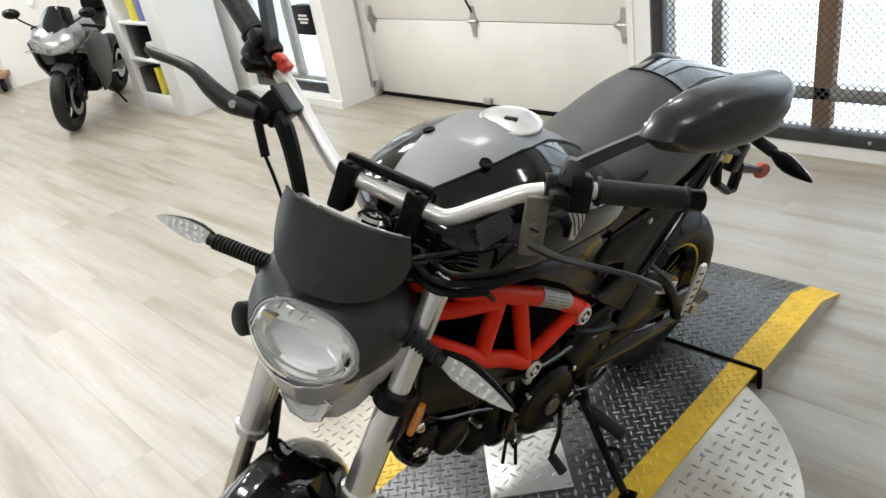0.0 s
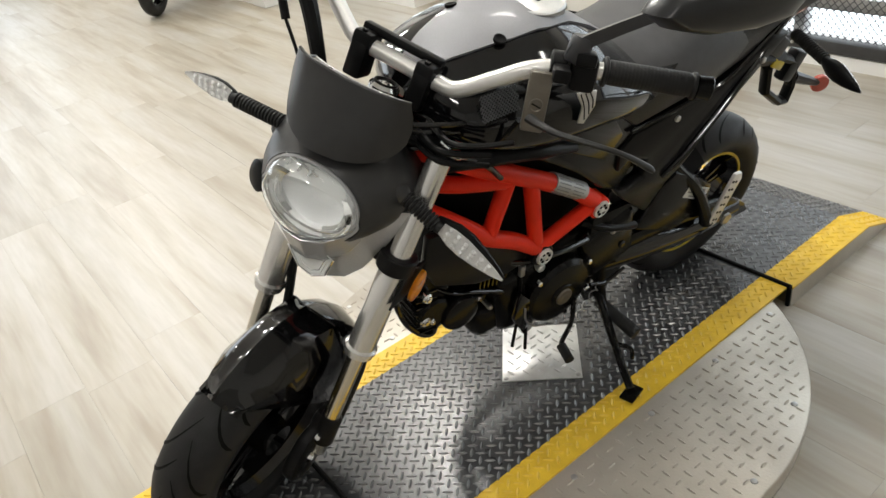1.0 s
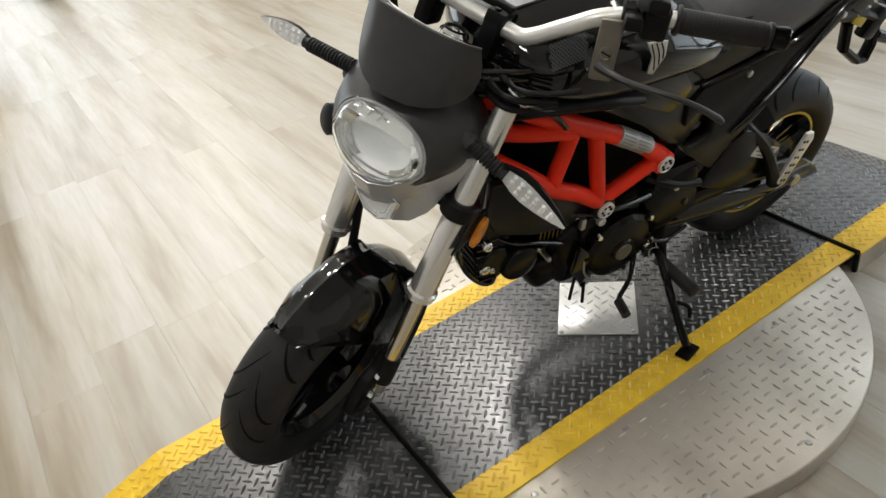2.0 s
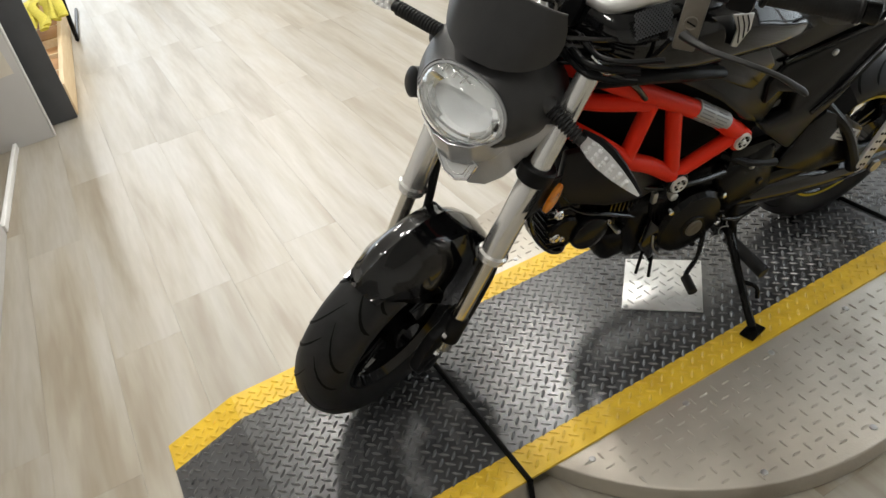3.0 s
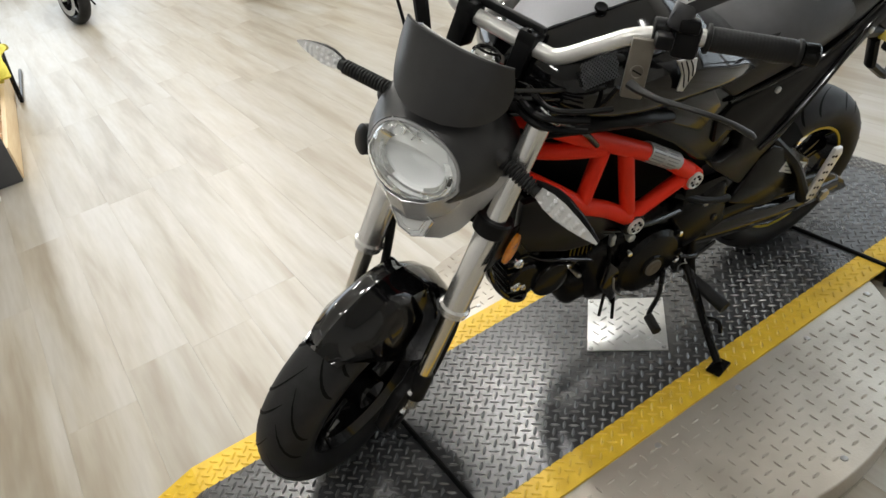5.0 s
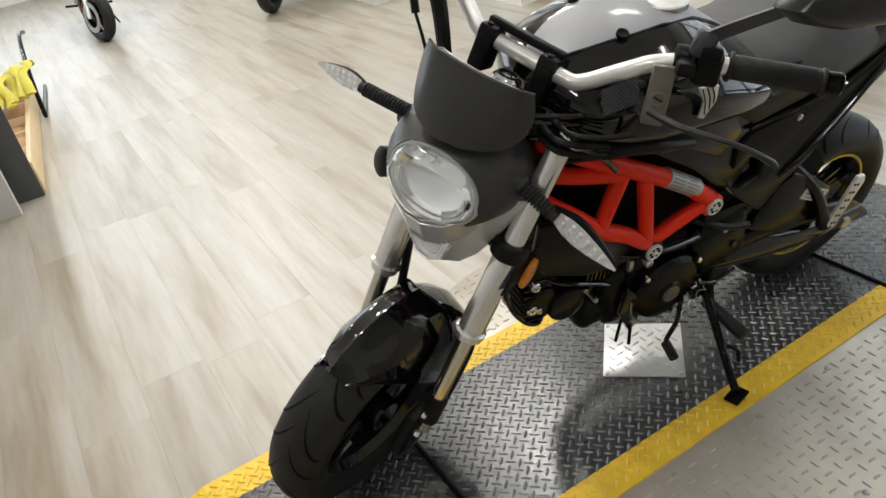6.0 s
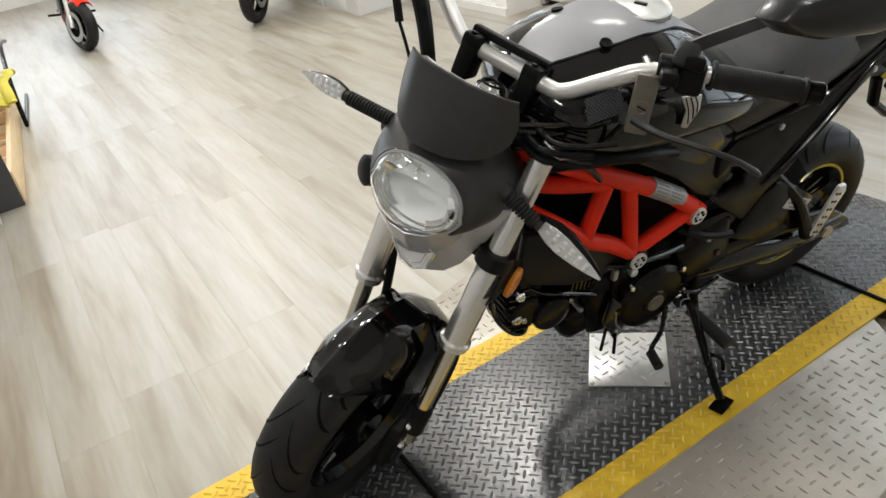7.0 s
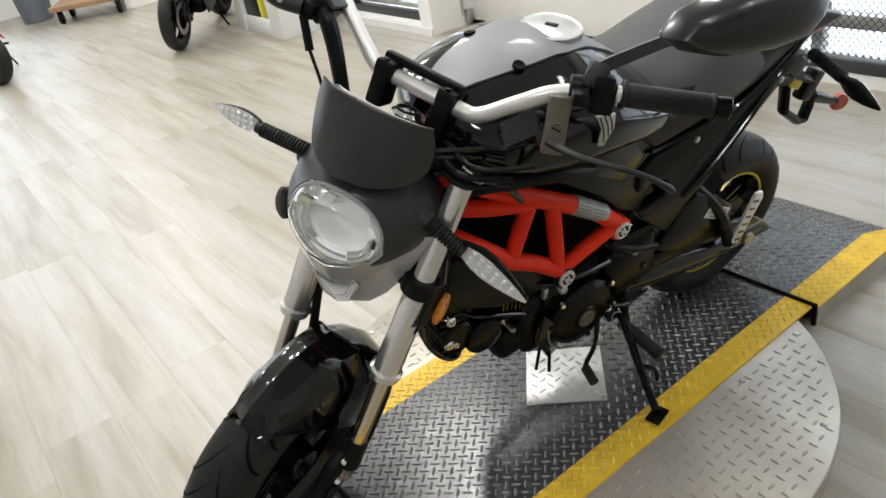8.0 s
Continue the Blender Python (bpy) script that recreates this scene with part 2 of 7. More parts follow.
def path_points(points, n=6):
    """A smooth line through the points."""
    pts = [Vector(p) for p in points]
    if len(pts) < 3 or n < 2:
        return pts
    out = []
    for i in range(len(pts) - 1):
        a, b = pts[i], pts[i + 1]
        p0 = pts[i - 1] if i else a * 2 - b
        p3 = pts[i + 2] if i + 2 < len(pts) else b * 2 - a
        for k in range(n):
            t = k / n
            out.append(0.5 * (2 * a + (b - p0) * t + (2 * p0 - 5 * a + 4 * b - p3) * t * t + (3 * a - p0 - 3 * b + p3) * t ** 3))
    out.append(pts[-1])
    return out


def tube(bm, points, radius, n=6, seg=12, flat=1.0, up=(0, 0, 1), cap=True):
    """A pipe along the points. radius: one number, or one for each point; flat: the ratio of its second width."""
    line = path_points(points, n)
    radii = [radius] * len(line)
    if not isinstance(radius, (int, float)):
        s = np.linspace(0, len(points) - 1, len(line))
        radii = [float(v) for v in np.interp(s, range(len(points)), radius)]
    rings, side = [], None
    for i, p in enumerate(line):
        d = (line[min(i + 1, len(line) - 1)] - line[max(i - 1, 0)]).normalized()
        if side is None:
            side = d.cross(Vector(up))
            if side.length < 1e-3:
                side = d.cross(Vector((1, 0, 0)))
        side = (side - d * side.dot(d)).normalized()
        top = d.cross(side)
        rings.append([bm.verts.new(p + radii[i] * (math.cos(a) * side + flat * math.sin(a) * top)) for a in np.linspace(0, 2 * math.pi, seg, endpoint=False).tolist()])
    skin(bm, rings, cap)
    return bm


def skin(bm, rings, cap=True, closed=True):
    for r1, r2 in zip(rings, rings[1:]):
        n = len(r1)
        for k in range(n if closed else n - 1):
            bm.faces.new((r1[k], r1[(k + 1) % n], r2[(k + 1) % n], r2[k]))
    if cap:
        bm.faces.new(rings[0][::-1])
        bm.faces.new(rings[-1])
    return bm


def loft(bm, sections, cap=True, n=1):
    """A skin over sections, each a list of as many points; n > 1 eases between them."""
    if n > 1:
        cols = [path_points([s[k] for s in sections], n) for k in range(len(sections[0]))]
        sections = [[c[i] for c in cols] for i in range(len(cols[0]))]
    return skin(bm, [[bm.verts.new(p) for p in s] for s in sections], cap)


def oval(y, z, w, h, seg=24, power=2.0, sag=0.0):
    """A section across the machine at y: a rounded loop w wide and h high round z; power over 2 squares it."""
    out = []
    for a in np.linspace(0, 2 * math.pi, seg, endpoint=False):
        c, s = math.cos(a), math.sin(a)
        out.append(Vector((w * math.copysign(abs(c) ** (2 / power), c), y, z + h * math.copysign(abs(s) ** (2 / power), s) - sag * abs(c))))
    return out


def lathe(bm, profile, seg=48, m=None):
    """A body turned round its x axis. profile: rows of (x, radius)."""
    b2 = bmesh.new()
    rings = []
    for x, r in profile:
        rings.append([b2.verts.new((x, max(r, 1e-4) * math.cos(a), max(r, 1e-4) * math.sin(a))) for a in np.linspace(0, 2 * math.pi, seg, endpoint=False).tolist()])
    skin(b2, rings, True)
    return add(bm, b2, m)


def ring(bm, profile, seg=48, m=None):
    """A closed hoop round the x axis. profile: a loop of (x, radius)."""
    b2 = bmesh.new()
    rings = [[b2.verts.new((x, r * math.cos(a), r * math.sin(a))) for x, r in profile] for a in np.linspace(0, 2 * math.pi, seg, endpoint=False)]
    skin(b2, rings + rings[:1], False)
    return add(bm, b2, m)


def prism(bm, outline, depth, m=None, bevel=0.0):
    """A plate: the outline's (u, v) loop in the local y, z plane, depth thick along x."""
    b2 = bmesh.new()
    f1 = [b2.verts.new((depth / 2, u, v)) for u, v in outline]
    f2 = [b2.verts.new((-depth / 2, u, v)) for u, v in outline]
    skin(b2, [f1, f2], True)
    if bevel:
        bmesh.ops.recalc_face_normals(b2, faces=b2.faces)
        bmesh.ops.bevel(b2, geom=[e for e in b2.edges], offset=bevel, segments=2, profile=0.5, affect="EDGES")
    return add(bm, b2, m)


def grid(bm, rows):
    """An open sheet over rows of points."""
    return skin(bm, [[bm.verts.new(p) for p in r] for r in rows], False, False)


def thicken(bm, t):
    bmesh.ops.recalc_face_normals(bm, faces=bm.faces)
    bmesh.ops.solidify(bm, geom=list(bm.faces), thickness=t)
    return bm

# ---- the showroom ----
FZ = -0.06      # floor level; the display platform's top is the zero level
WY = 2.75       # inner face of the wall with the garage door
CZ = 2.95       # ceiling
WL = 2.474      # inner face of the wall left of the garage door, which stands forward

ID = Matrix.Identity(4)


def solid(name, lo, hi, mat, parent=None, bevel=0.0, kind="", label="", category=""):
    """A box between two corners."""
    bm = bmesh.new()
    box(bm, [h - l for l, h in zip(lo, hi)], [(l + h) / 2 for l, h in zip(lo, hi)], bevel=bevel)
    ob = part(name, bm, mat, parent, label)
    if kind or category:
        tagged(ob, label, category, "", kind)
    return ob


floor = solid("floor", (-9.2, -4.2, FZ - 0.12), (4.2, WY, FZ - 0.006), UNDERFLOOR, kind="structure", label="pale limed oak plank floor of the showroom", category="floor")
solid("wall_south", (-9.2, -4.35, FZ - 0.1), (4.2, -4.2, CZ), WALL, kind="structure", label="plain white painted wall", category="wall")
# Window openings out of view, added with a glowing sheet for the floor's sheen.
wall_west = root("wall_west", ID, "white far wall with window openings added for the floor sheen", "wall", kind="structure")
for lo, hi in (((-4.35, FZ - 0.1), (-3.6, CZ)), ((1.3, FZ - 0.1), (WY + 0.2, CZ)), ((-3.6, FZ - 0.1), (1.3, 0.7)), ((-3.6, 2.75), (1.3, CZ)), ((-1.25, 0.7), (-1.1, 2.75))):
    solid("wall_section", (-9.35, lo[0], lo[1]), (-9.2, hi[0], hi[1]), WALL, wall_west)
solid("backdrop", (-12.0, -8, -1.5), (-11.95, 5, 6), DAYLIGHT, kind="structure", label="glowing sheet added behind the far openings for the floor sheen", category="sky")
solid("wall_east", (4.2, -4.35, FZ - 0.1), (4.35, WY + 0.2, CZ), WALL, kind="structure", label="plain white painted wall", category="wall")
solid("ceiling", (-9.35, -4.35, CZ), (4.35, WY + 0.2, CZ + 0.15), CEIL, kind="structure", label="plain white showroom ceiling", category="ceiling")

DOOR = (-3.03, -1.0, 2.25)     # garage door opening: from x, to x, top
WIN1 = (-4.15, -3.157, 0.0, 2.2)
WIN2 = (-0.90, 1.9, 0.0, 2.3)
wall_north = root("wall_north", ID, "white painted wall with garage door and two windows", "wall", kind="structure")
for lo, hi in (((-9.2, FZ - 0.1), (WIN1[0], CZ)), ((WIN1[1], FZ - 0.1), (DOOR[0], CZ)), ((DOOR[1], FZ - 0.1), (WIN2[0], CZ)), ((WIN2[1], FZ - 0.1), (4.2, CZ)),
               ((WIN1[0], FZ - 0.1), (WIN1[1], WIN1[2])), ((WIN1[0], WIN1[3]), (WIN1[1], CZ)), ((DOOR[0], DOOR[2]), (DOOR[1], CZ)),
               ((WIN2[0], FZ - 0.1), (WIN2[1], WIN2[2])), ((WIN2[0], WIN2[3]), (WIN2[1], CZ))):
    y0 = WL if hi[0] <= DOOR[0] else WY
    solid("wall_section", (lo[0], y0, lo[1]), (hi[0], WY + 0.2, hi[1]), WALL, wall_north)

# daylight outside the windows
solid("backdrop", (-9, 6.0, -1.5), (5, 6.05, 5), DAYLIGHT, kind="structure", label="bright overcast daylight outside the windows", category="sky")

# planks run along the room's length
PW, PL = 0.19, 1.22
bm = bmesh.new()
box(bm, (PL - 0.0003, PW - 0.0003, 0.006), (0, 0, 0), bevel=0.0002, seg=1)
plank_mesh = part("plank", bm, OAK, floor, flat=True)
plank_mesh.matrix_basis = pose(-4.0, 0.0, FZ - 0.003)
rnd = random.Random(5)
y = -1.45
row = 0
while y < WY - 0.02:
    x0 = -9.8 + rnd.random() * PL
    while x0 < 2.3:
        ob = new("plank", plank_mesh.data)
        ob.parent = floor
        ob.matrix_basis = pose(x0, y + PW / 2, FZ - 0.003, 0, 0, 180 * rnd.randint(0, 1))
        x0 += PL
    y += PW
    row += 1
bpy.data.objects.remove(plank_mesh)
solid("floor_far", (-9.2, -4.2, FZ - 0.005), (4.2, -1.46, FZ), OAK, floor)
solid("floor_near", (2.2, -1.45, FZ - 0.008), (4.2, WY, FZ - 0.003), OAK, floor)

# garage door with its frame, track and hinges
gd = root("door_1", pose(0, WY + 0.06, FZ), "white sectional garage door, closed, with steel hinges", "garage door", kind="structure")
SEC = 0.485
for k in range(5):
    bm = bmesh.new()
    z0 = 0.025 + k * SEC
    box(bm, (DOOR[1] - DOOR[0] - 0.03, 0.045, SEC - 0.004), ((DOOR[0] + DOOR[1]) / 2, 0, z0 + SEC / 2), bevel=0.004)
    part("door_section", bm, DOORPAINT, gd)
bm = bmesh.new()
box(bm, (DOOR[1] - DOOR[0] - 0.02, 0.05, 0.022), ((DOOR[0] + DOOR[1]) / 2, 0, 0.012), bevel=0.004)
part("bottom_seal", bm, RUBBERJOINT, gd, "black rubber bottom seal")


def hinge(x, z, wide):
    bm = bmesh.new()
    prism(bm, [(-0.05 * wide, 0), (-0.018, 0.03), (-0.012, 0.085), (0.012, 0.085), (0.018, 0.03), (0.05 * wide, 0), (0.018, -0.03), (0.012, -0.085), (-0.012, -0.085), (-0.018, -0.03)], 0.006, pose(x, -0.027, z, 0, 0, 90))
    lathe(bm, [(-0.03, 0.01), (0.03, 0.01)], 12, pose(x, -0.034, z))
    lathe(bm, [(0, 0.004), (0.004, 0.004)], 8, pose(x, -0.029, z + 0.06, 0, 0, -90))
    lathe(bm, [(0, 0.004), (0.004, 0.004)], 8, pose(x, -0.029, z - 0.06, 0, 0, -90))
    return part("hinge", bm, ZINC, gd, "zinc-plated door hinge")


for x, w in ((-1.08, 1.2), (-2.06, 0.8), (-2.95, 1.0)):
    hinge(x, 0.025 + SEC, w)
    hinge(x, 0.025 + 2 * SEC, w)
bm = bmesh.new()
tube(bm, [(-2.06, -0.03, 0.56), (-2.10, -0.045, 0.68), (-2.11, -0.035, 0.80), (-2.10, -0.03, 0.95)], 0.006, seg=8)
part("pull_rope", bm, RUBBERJOINT, gd, "black pull rope")
bm = bmesh.new()
box(bm, (0.06, 0.03, 0.035), (-2.02, -0.035, 0.05), bevel=0.006)
part("bottom_bracket", bm, ZINC, gd)
for s, x in ((1, DOOR[0] + 0.03), (-1, DOOR[1] - 0.03)):
    bm = bmesh.new()
    box(bm, (0.006, 0.05, 2.1), (x - s * 0.035, -0.06, 1.12))
    box(bm, (0.035, 0.006, 2.1), (x - s * 0.02, -0.083, 1.12))
    box(bm, (0.05, 0.04, 0.09), (x, -0.05, 0.06), bevel=0.004)
    part("track", bm, TRIM if s < 0 else ZINC, gd, "steel door track")
for x0, x1 in ((DOOR[1] + 0.005, DOOR[1] + 0.095),):
    solid("trim", (x0, WY - 0.022, FZ), (x1, WY - 0.002, DOOR[2]), TRIM, kind="structure", label="white painted door casing", category="trim")

# left window: black frame in a white reveal
w1 = root("window_1", pose(0, WL + 0.10, 0), "tall window with black frame and bright glass", "window", kind="structure")
def frame_bars(parent, rect, t, y, mat, label):
    x0, x1, z0, z1 = rect
    for a, b in (((x0, z0), (x1, z0 + t)), ((x0, z1 - t), (x1, z1)), ((x0, z0 + t), (x0 + t, z1 - t)), ((x1 - t, z0 + t), (x1, z1 - t))):
        bm = bmesh.new()
        box(bm, (b[0] - a[0], 0.06, b[1] - a[1]), ((a[0] + b[0]) / 2, y, (a[1] + b[1]) / 2), bevel=0.004)
        part("window_frame", bm, mat, parent, label)
frame_bars(w1, WIN1, 0.055, 0.0, BLACKFRAME, "black window frame")
frame_bars(w1, (WIN1[0] + 0.09, WIN1[1] - 0.08, WIN1[2] + 0.08, WIN1[3] - 0.08), 0.03, 0.01, ZINC, "grey inner frame")
bm = bmesh.new()
box(bm, (0.05, 0.06, 2.0), (-3.56, 0.0, 1.1), bevel=0.004)
part("mullion", bm, ZINC, w1, "grey mullion")
for a, b in ((WIN1[0] + 0.05, -3.59), (-3.53, WIN1[1] - 0.05)):
    bm = bmesh.new()
    box(bm, (b - a, 0.006, WIN1[3] - WIN1[2] - 0.12), ((a + b) / 2, 0.02, (WIN1[2] + WIN1[3]) / 2))
    pane = part("pane", bm, LENS, w1, "clear glass pane")
    pane.visible_shadow = False

# right window behind expanded steel mesh
w2 = root("window_2", pose(0, WY + 0.06, 0), "shop window guarded by expanded steel mesh", "window", kind="structure")
frame_bars(w2, WIN2, 0.05, -0.05, BLACKFRAME, "dark grey steel frame")
bm = bmesh.new()
DX, DZ_ = 0.031, 0.017
nx, nz = int((WIN2[1] - WIN2[0] - 0.1) / DX), int(1.9 / DZ_)
for j in range(nz):
    z0 = WIN2[2] + 0.05 + j * DZ_
    rings = []
    for i in range(2 * nx + 1):
        x = WIN2[0] + 0.05 + i * DX / 2
        z = z0 + (DZ_ / 2 if (i + j) % 2 else -DZ_ / 2) * 0.9
        rings.append([bm.verts.new((x, -0.03 + dy, z + dz)) for dy, dz in ((0.0024, 0), (-0.0018, 0.0027), (-0.0018, -0.0027))])
    skin(bm, rings, False)
mesh_ob = part("expanded_mesh", bm, WINDOWMESH, w2, "grey expanded steel mesh")
tagged(mesh_ob, kind="stuff")
for x, w, mat in ((-0.19, 0.075, BROWNWOOD), (-0.66, 0.05, ZINC), (0.85, 0.075, BROWNWOOD)):
    bm = bmesh.new()
    box(bm, (w, 0.07, WIN2[3] - WIN2[2] - 0.02), (x, 0.10, (WIN2[2] + WIN2[3]) / 2), bevel=0.005)
    part("mullion", bm, mat, w2, "brown timber mullion" if mat == BROWNWOOD else "grey metal mullion")
bm = bmesh.new()
box(bm, (WIN2[1] - WIN2[0], 0.07, 0.06), ((WIN2[0] + WIN2[1]) / 2, 0.10, 0.16), bevel=0.005)
part("transom", bm, ZINC, w2, "grey metal transom")
bm = bmesh.new()
box(bm, (WIN2[1] - WIN2[0], 0.006, 2.2), ((WIN2[0] + WIN2[1]) / 2, 0.12, 1.15))
pane = part("pane", bm, LENS, w2, "clear glass pane")
pane.visible_shadow = False
for x in (-0.6, 0.06, 0.5):
    bm = bmesh.new()
    lathe(bm, [(0, 0.008), (0.005, 0.007), (0.007, 0.003)], 12, pose(x, -0.081, 0.026, 0, 0, -90))
    part("bolt", bm, ZINC, w2)
solid("baseboard", (-0.90, WY - 0.014, FZ), (4.2, WY - 0.001, FZ + 0.055), TRIM, kind="structure", label="low white board under the window", category="baseboard")
solid("baseboard", (-9.2, WL - 0.014, FZ), (DOOR[0] - 0.001, WL - 0.001, FZ + 0.05), TRIM, kind="structure", label="white skirting board", category="baseboard")

# black key box hung on the left window
keybox = root("key_box", pose(-3.246, WL + 0.02, 0.515), "black box with white print on the window", "box")
bm = bmesh.new()
box(bm, (0.19, 0.07, 0.19), bevel=0.006)
part("body", bm, BLACKSATIN, keybox)
bm = bmesh.new()
for dz, w in ((0.03, 0.09), (0.008, 0.11), (-0.014, 0.08)):
    box(bm, (w, 0.002, 0.013), (0.01, -0.036, dz))
part("print", bm, STICKER, keybox, "white print bars")

# ceiling lights
for x, y, watts in ((1.3, -1.5, 13), (1.3, 0.3, 9), (1.3, 1.9, 7), (-0.9, -1.2, 9), (-0.9, 0.3, 30), (-0.7, 1.9, 14), (-2.3, 1.6, 30), (-2.6, 0.1, 15), (-4.3, -0.9, 6), (-4.3, 0.5, 20), (-4.3, 1.7, 20), (-6.2, -0.6, 30), (-6.2, 1.0, 48)):
    lamp = root("ceiling_light", pose(x, y, CZ), "long white ceiling light, switched on", "ceiling light", "lights on the ceiling")
    bm = bmesh.new()
    box(bm, (0.62, 0.14, 0.05), (0, 0, -0.026), bevel=0.008)
    part("housing", bm, TRIM, lamp)
    bm = bmesh.new()
    lathe(bm, [(-0.28, 0.016), (0.28, 0.016)], 12, pose(0, 0, -0.068))
    part("lamp_tube", bm, TUBE, lamp, "glowing lamp tube")
    li = bpy.data.lights.new("ceiling_lamp", "AREA")
    li.shape, li.size, li.size_y, li.energy, li.color = "RECTANGLE", 0.58, 0.10, watts, (1.0, 0.98, 0.925)
    lo_ = new("lamp_light", li)
    lo_.parent = lamp
    lo_.matrix_basis = pose(0, 0, -0.09)

# ---- the display platform with its turntable ----
HX, SX = 0.297, 0.2235     # half width of the deck, inner edge of the yellow stripe
LY = 1.199                 # length between the joints
platform = root("display_platform", ID, "black tread-plate motorcycle platform with yellow edges on a round turntable", "platform")


def lugs(bm, inside, x0, x1, y0, y1, z, pitch=0.0205, lattice=45.0, tilt=None, size=0.0138):
    """Raised lens-shaped lugs of tread plate, turned a right angle from one to the next."""
    ca, sa = math.cos(radians(lattice)), math.sin(radians(lattice))
    cx, cy = (x0 + x1) / 2, (y0 + y1) / 2
    n = int(math.hypot(x1 - x0, y1 - y0) / 2 / pitch) + 1
    for i in range(-n, n + 1):
        for j in range(-n, n + 1):
            x, y = cx + pitch * (i * ca - j * sa), cy + pitch * (i * sa + j * ca)
            if not inside(x, y):
                continue
            a = radians(lattice + 90 * ((i + j) % 2))
            u, v = Vector((math.cos(a), math.sin(a), 0)), Vector((-math.sin(a), math.cos(a), 0))
            h = z if tilt is None else tilt(x, y)
            c = Vector((x, y, h - 0.0004))
            L, w, t = size, size * 0.29, Vector((0, 0, size * 0.22))
            vs = [bm.verts.new(p) for p in (c + u * L, c + u * L * 0.4 + v * w, c - u * L * 0.4 + v * w, c - u * L, c - u * L * 0.4 - v * w, c + u * L * 0.4 - v * w, c + u * L * 0.5 + t, c - u * L * 0.5 + t)]
            for q in ((0, 1, 6), (1, 2, 7, 6), (2, 3, 7), (3, 4, 7), (4, 5, 6, 7), (5, 0, 6)):
                bm.faces.new([vs[k] for k in q])
    return bm


# turntable
bm = bmesh.new()
lathe(bm, [(FZ, 0.602), (FZ + 0.004, 0.607), (-0.010, 0.61), (-0.0075, 0.6085), (-0.006, 0.606)], 160, pose(0, 0.6, 0, 0, -90, 0))
disc = part("turntable_disc", bm, STEELPLATE, platform, "worn round aluminium turntable plate")
bm = lugs(bmesh.new(), lambda x, y: math.hypot(x, y - 0.6) < 0.594 and abs(x) > HX + 0.006, -0.61, 0.61, -0.02, 1.22, -0.006, pitch=0.030, lattice=0.0, size=0.0125)
tagged(part("tread", bm, STEELPLATE, disc, "raised tread pattern", flat=True), kind="stuff")
for x, y in ((0.326, 0.132), (0.326, 0.376), (0.326, 0.62), (0.326, 0.852), (0.322, 1.079), (0.536, 0.371), (0.579, 0.612), (0.524, 0.846)):
    for s in (-1, 1):
        bm = bmesh.new()
        lathe(bm, [(0, 0.0075), (0.002, 0.0065), (0.0028, 0.003)], 10, pose(s * x, y, -0.006, 0, -90, 0))
        part("screw", bm, ZINC, disc)


def sheet(name, x0, x1, prof, mat, label=""):
    """A bent plate: a profile of (y, z) across from x0 to x1, 6 mm thick."""
    bm = bmesh.new()
    t = 0.0055
    rings = []
    for x in (x0, x1):
        rings.append([bm.verts.new((x, y, z)) for y, z in prof] + [bm.verts.new((x, y, z - t)) for y, z in prof[::-1]])
    skin(bm, rings, True)
    return part(name, bm, mat, platform, label, flat=True)


FRONT = [(-0.004, 0.0), (-0.447, 0.0), (-0.620, FZ + 0.004)]
REAR = [(LY + 0.004, 0.0), (1.585, 0.0), (1.735, FZ + 0.004)]
CENTRE = [(0.004, 0.0), (LY - 0.004, 0.0)]


def level(prof):
    ys, zs = zip(*sorted(prof))
    return lambda x, y: float(np.interp(y, ys, zs))


for name, prof in (("centre_deck", CENTRE), ("front_ramp", FRONT), ("rear_ramp", REAR)):
    deck = sheet(name, -SX, SX, prof, TREAD, "black tread plate")
    ys = [p[0] for p in prof]
    lo, hi = min(ys) + 0.012, max(ys) - 0.012
    f = level(prof)
    bm = lugs(bmesh.new(), lambda x, y: abs(x) < SX - 0.004 and lo < y < hi and not (abs((x - 0.01) + (y - 0.594)) < 0.148 and abs((x - 0.01) - (y - 0.594)) < 0.148), -SX, SX, lo, hi, 0, tilt=f)
    tagged(part("tread", bm, TREADLUG, deck, "raised tread pattern, highlights put into its colour", flat=True), kind="stuff")
    for s in (-1, 1):
        wide = 0.013 if (s < 0 and name == "front_ramp") or (s > 0 and name == "rear_ramp") else 0.0
        stripe = sheet("edge_stripe", s * SX, s * (HX + wide), prof, YELLOW, "scuffed yellow painted edge")
        bm = lugs(bmesh.new(), lambda x, y: SX + 0.006 < s * x < HX + wide - 0.008 and lo < y < hi, -HX - wide, HX + wide, lo, hi, 0, tilt=f)
        tagged(part("tread", bm, YELLOW, stripe, flat=True), kind="stuff")
        # side skirt
        bm = bmesh.new()
        if name != "centre_deck":
            pts = [(y, z - 0.006) for y, z in prof] + [(prof[0][0], FZ)]
            prism(bm, pts, 0.004, pose(s * (HX + wide - 0.003), 0, 0))
            part("side_skirt", bm, STEELPLATE, deck, "aluminium tread-plate skirt")
# joints between the deck and the ramps, hanging down at the side
for y in (0.0, LY):
    bm = bmesh.new()
    tube(bm, [(-HX - 0.004, y, -0.03), (-HX - 0.002, y, 0.0), (-HX + 0.02, y, 0.002), (0, y, 0.002), (HX - 0.02, y, 0.002), (HX + 0.003, y, 0.0), (HX + 0.005, y, -0.03), (HX + 0.005, y, -0.058)], 0.006, n=4, seg=8)
    part("joint_cord", bm, RUBBERJOINT, platform, "black rubber cord in the joint")
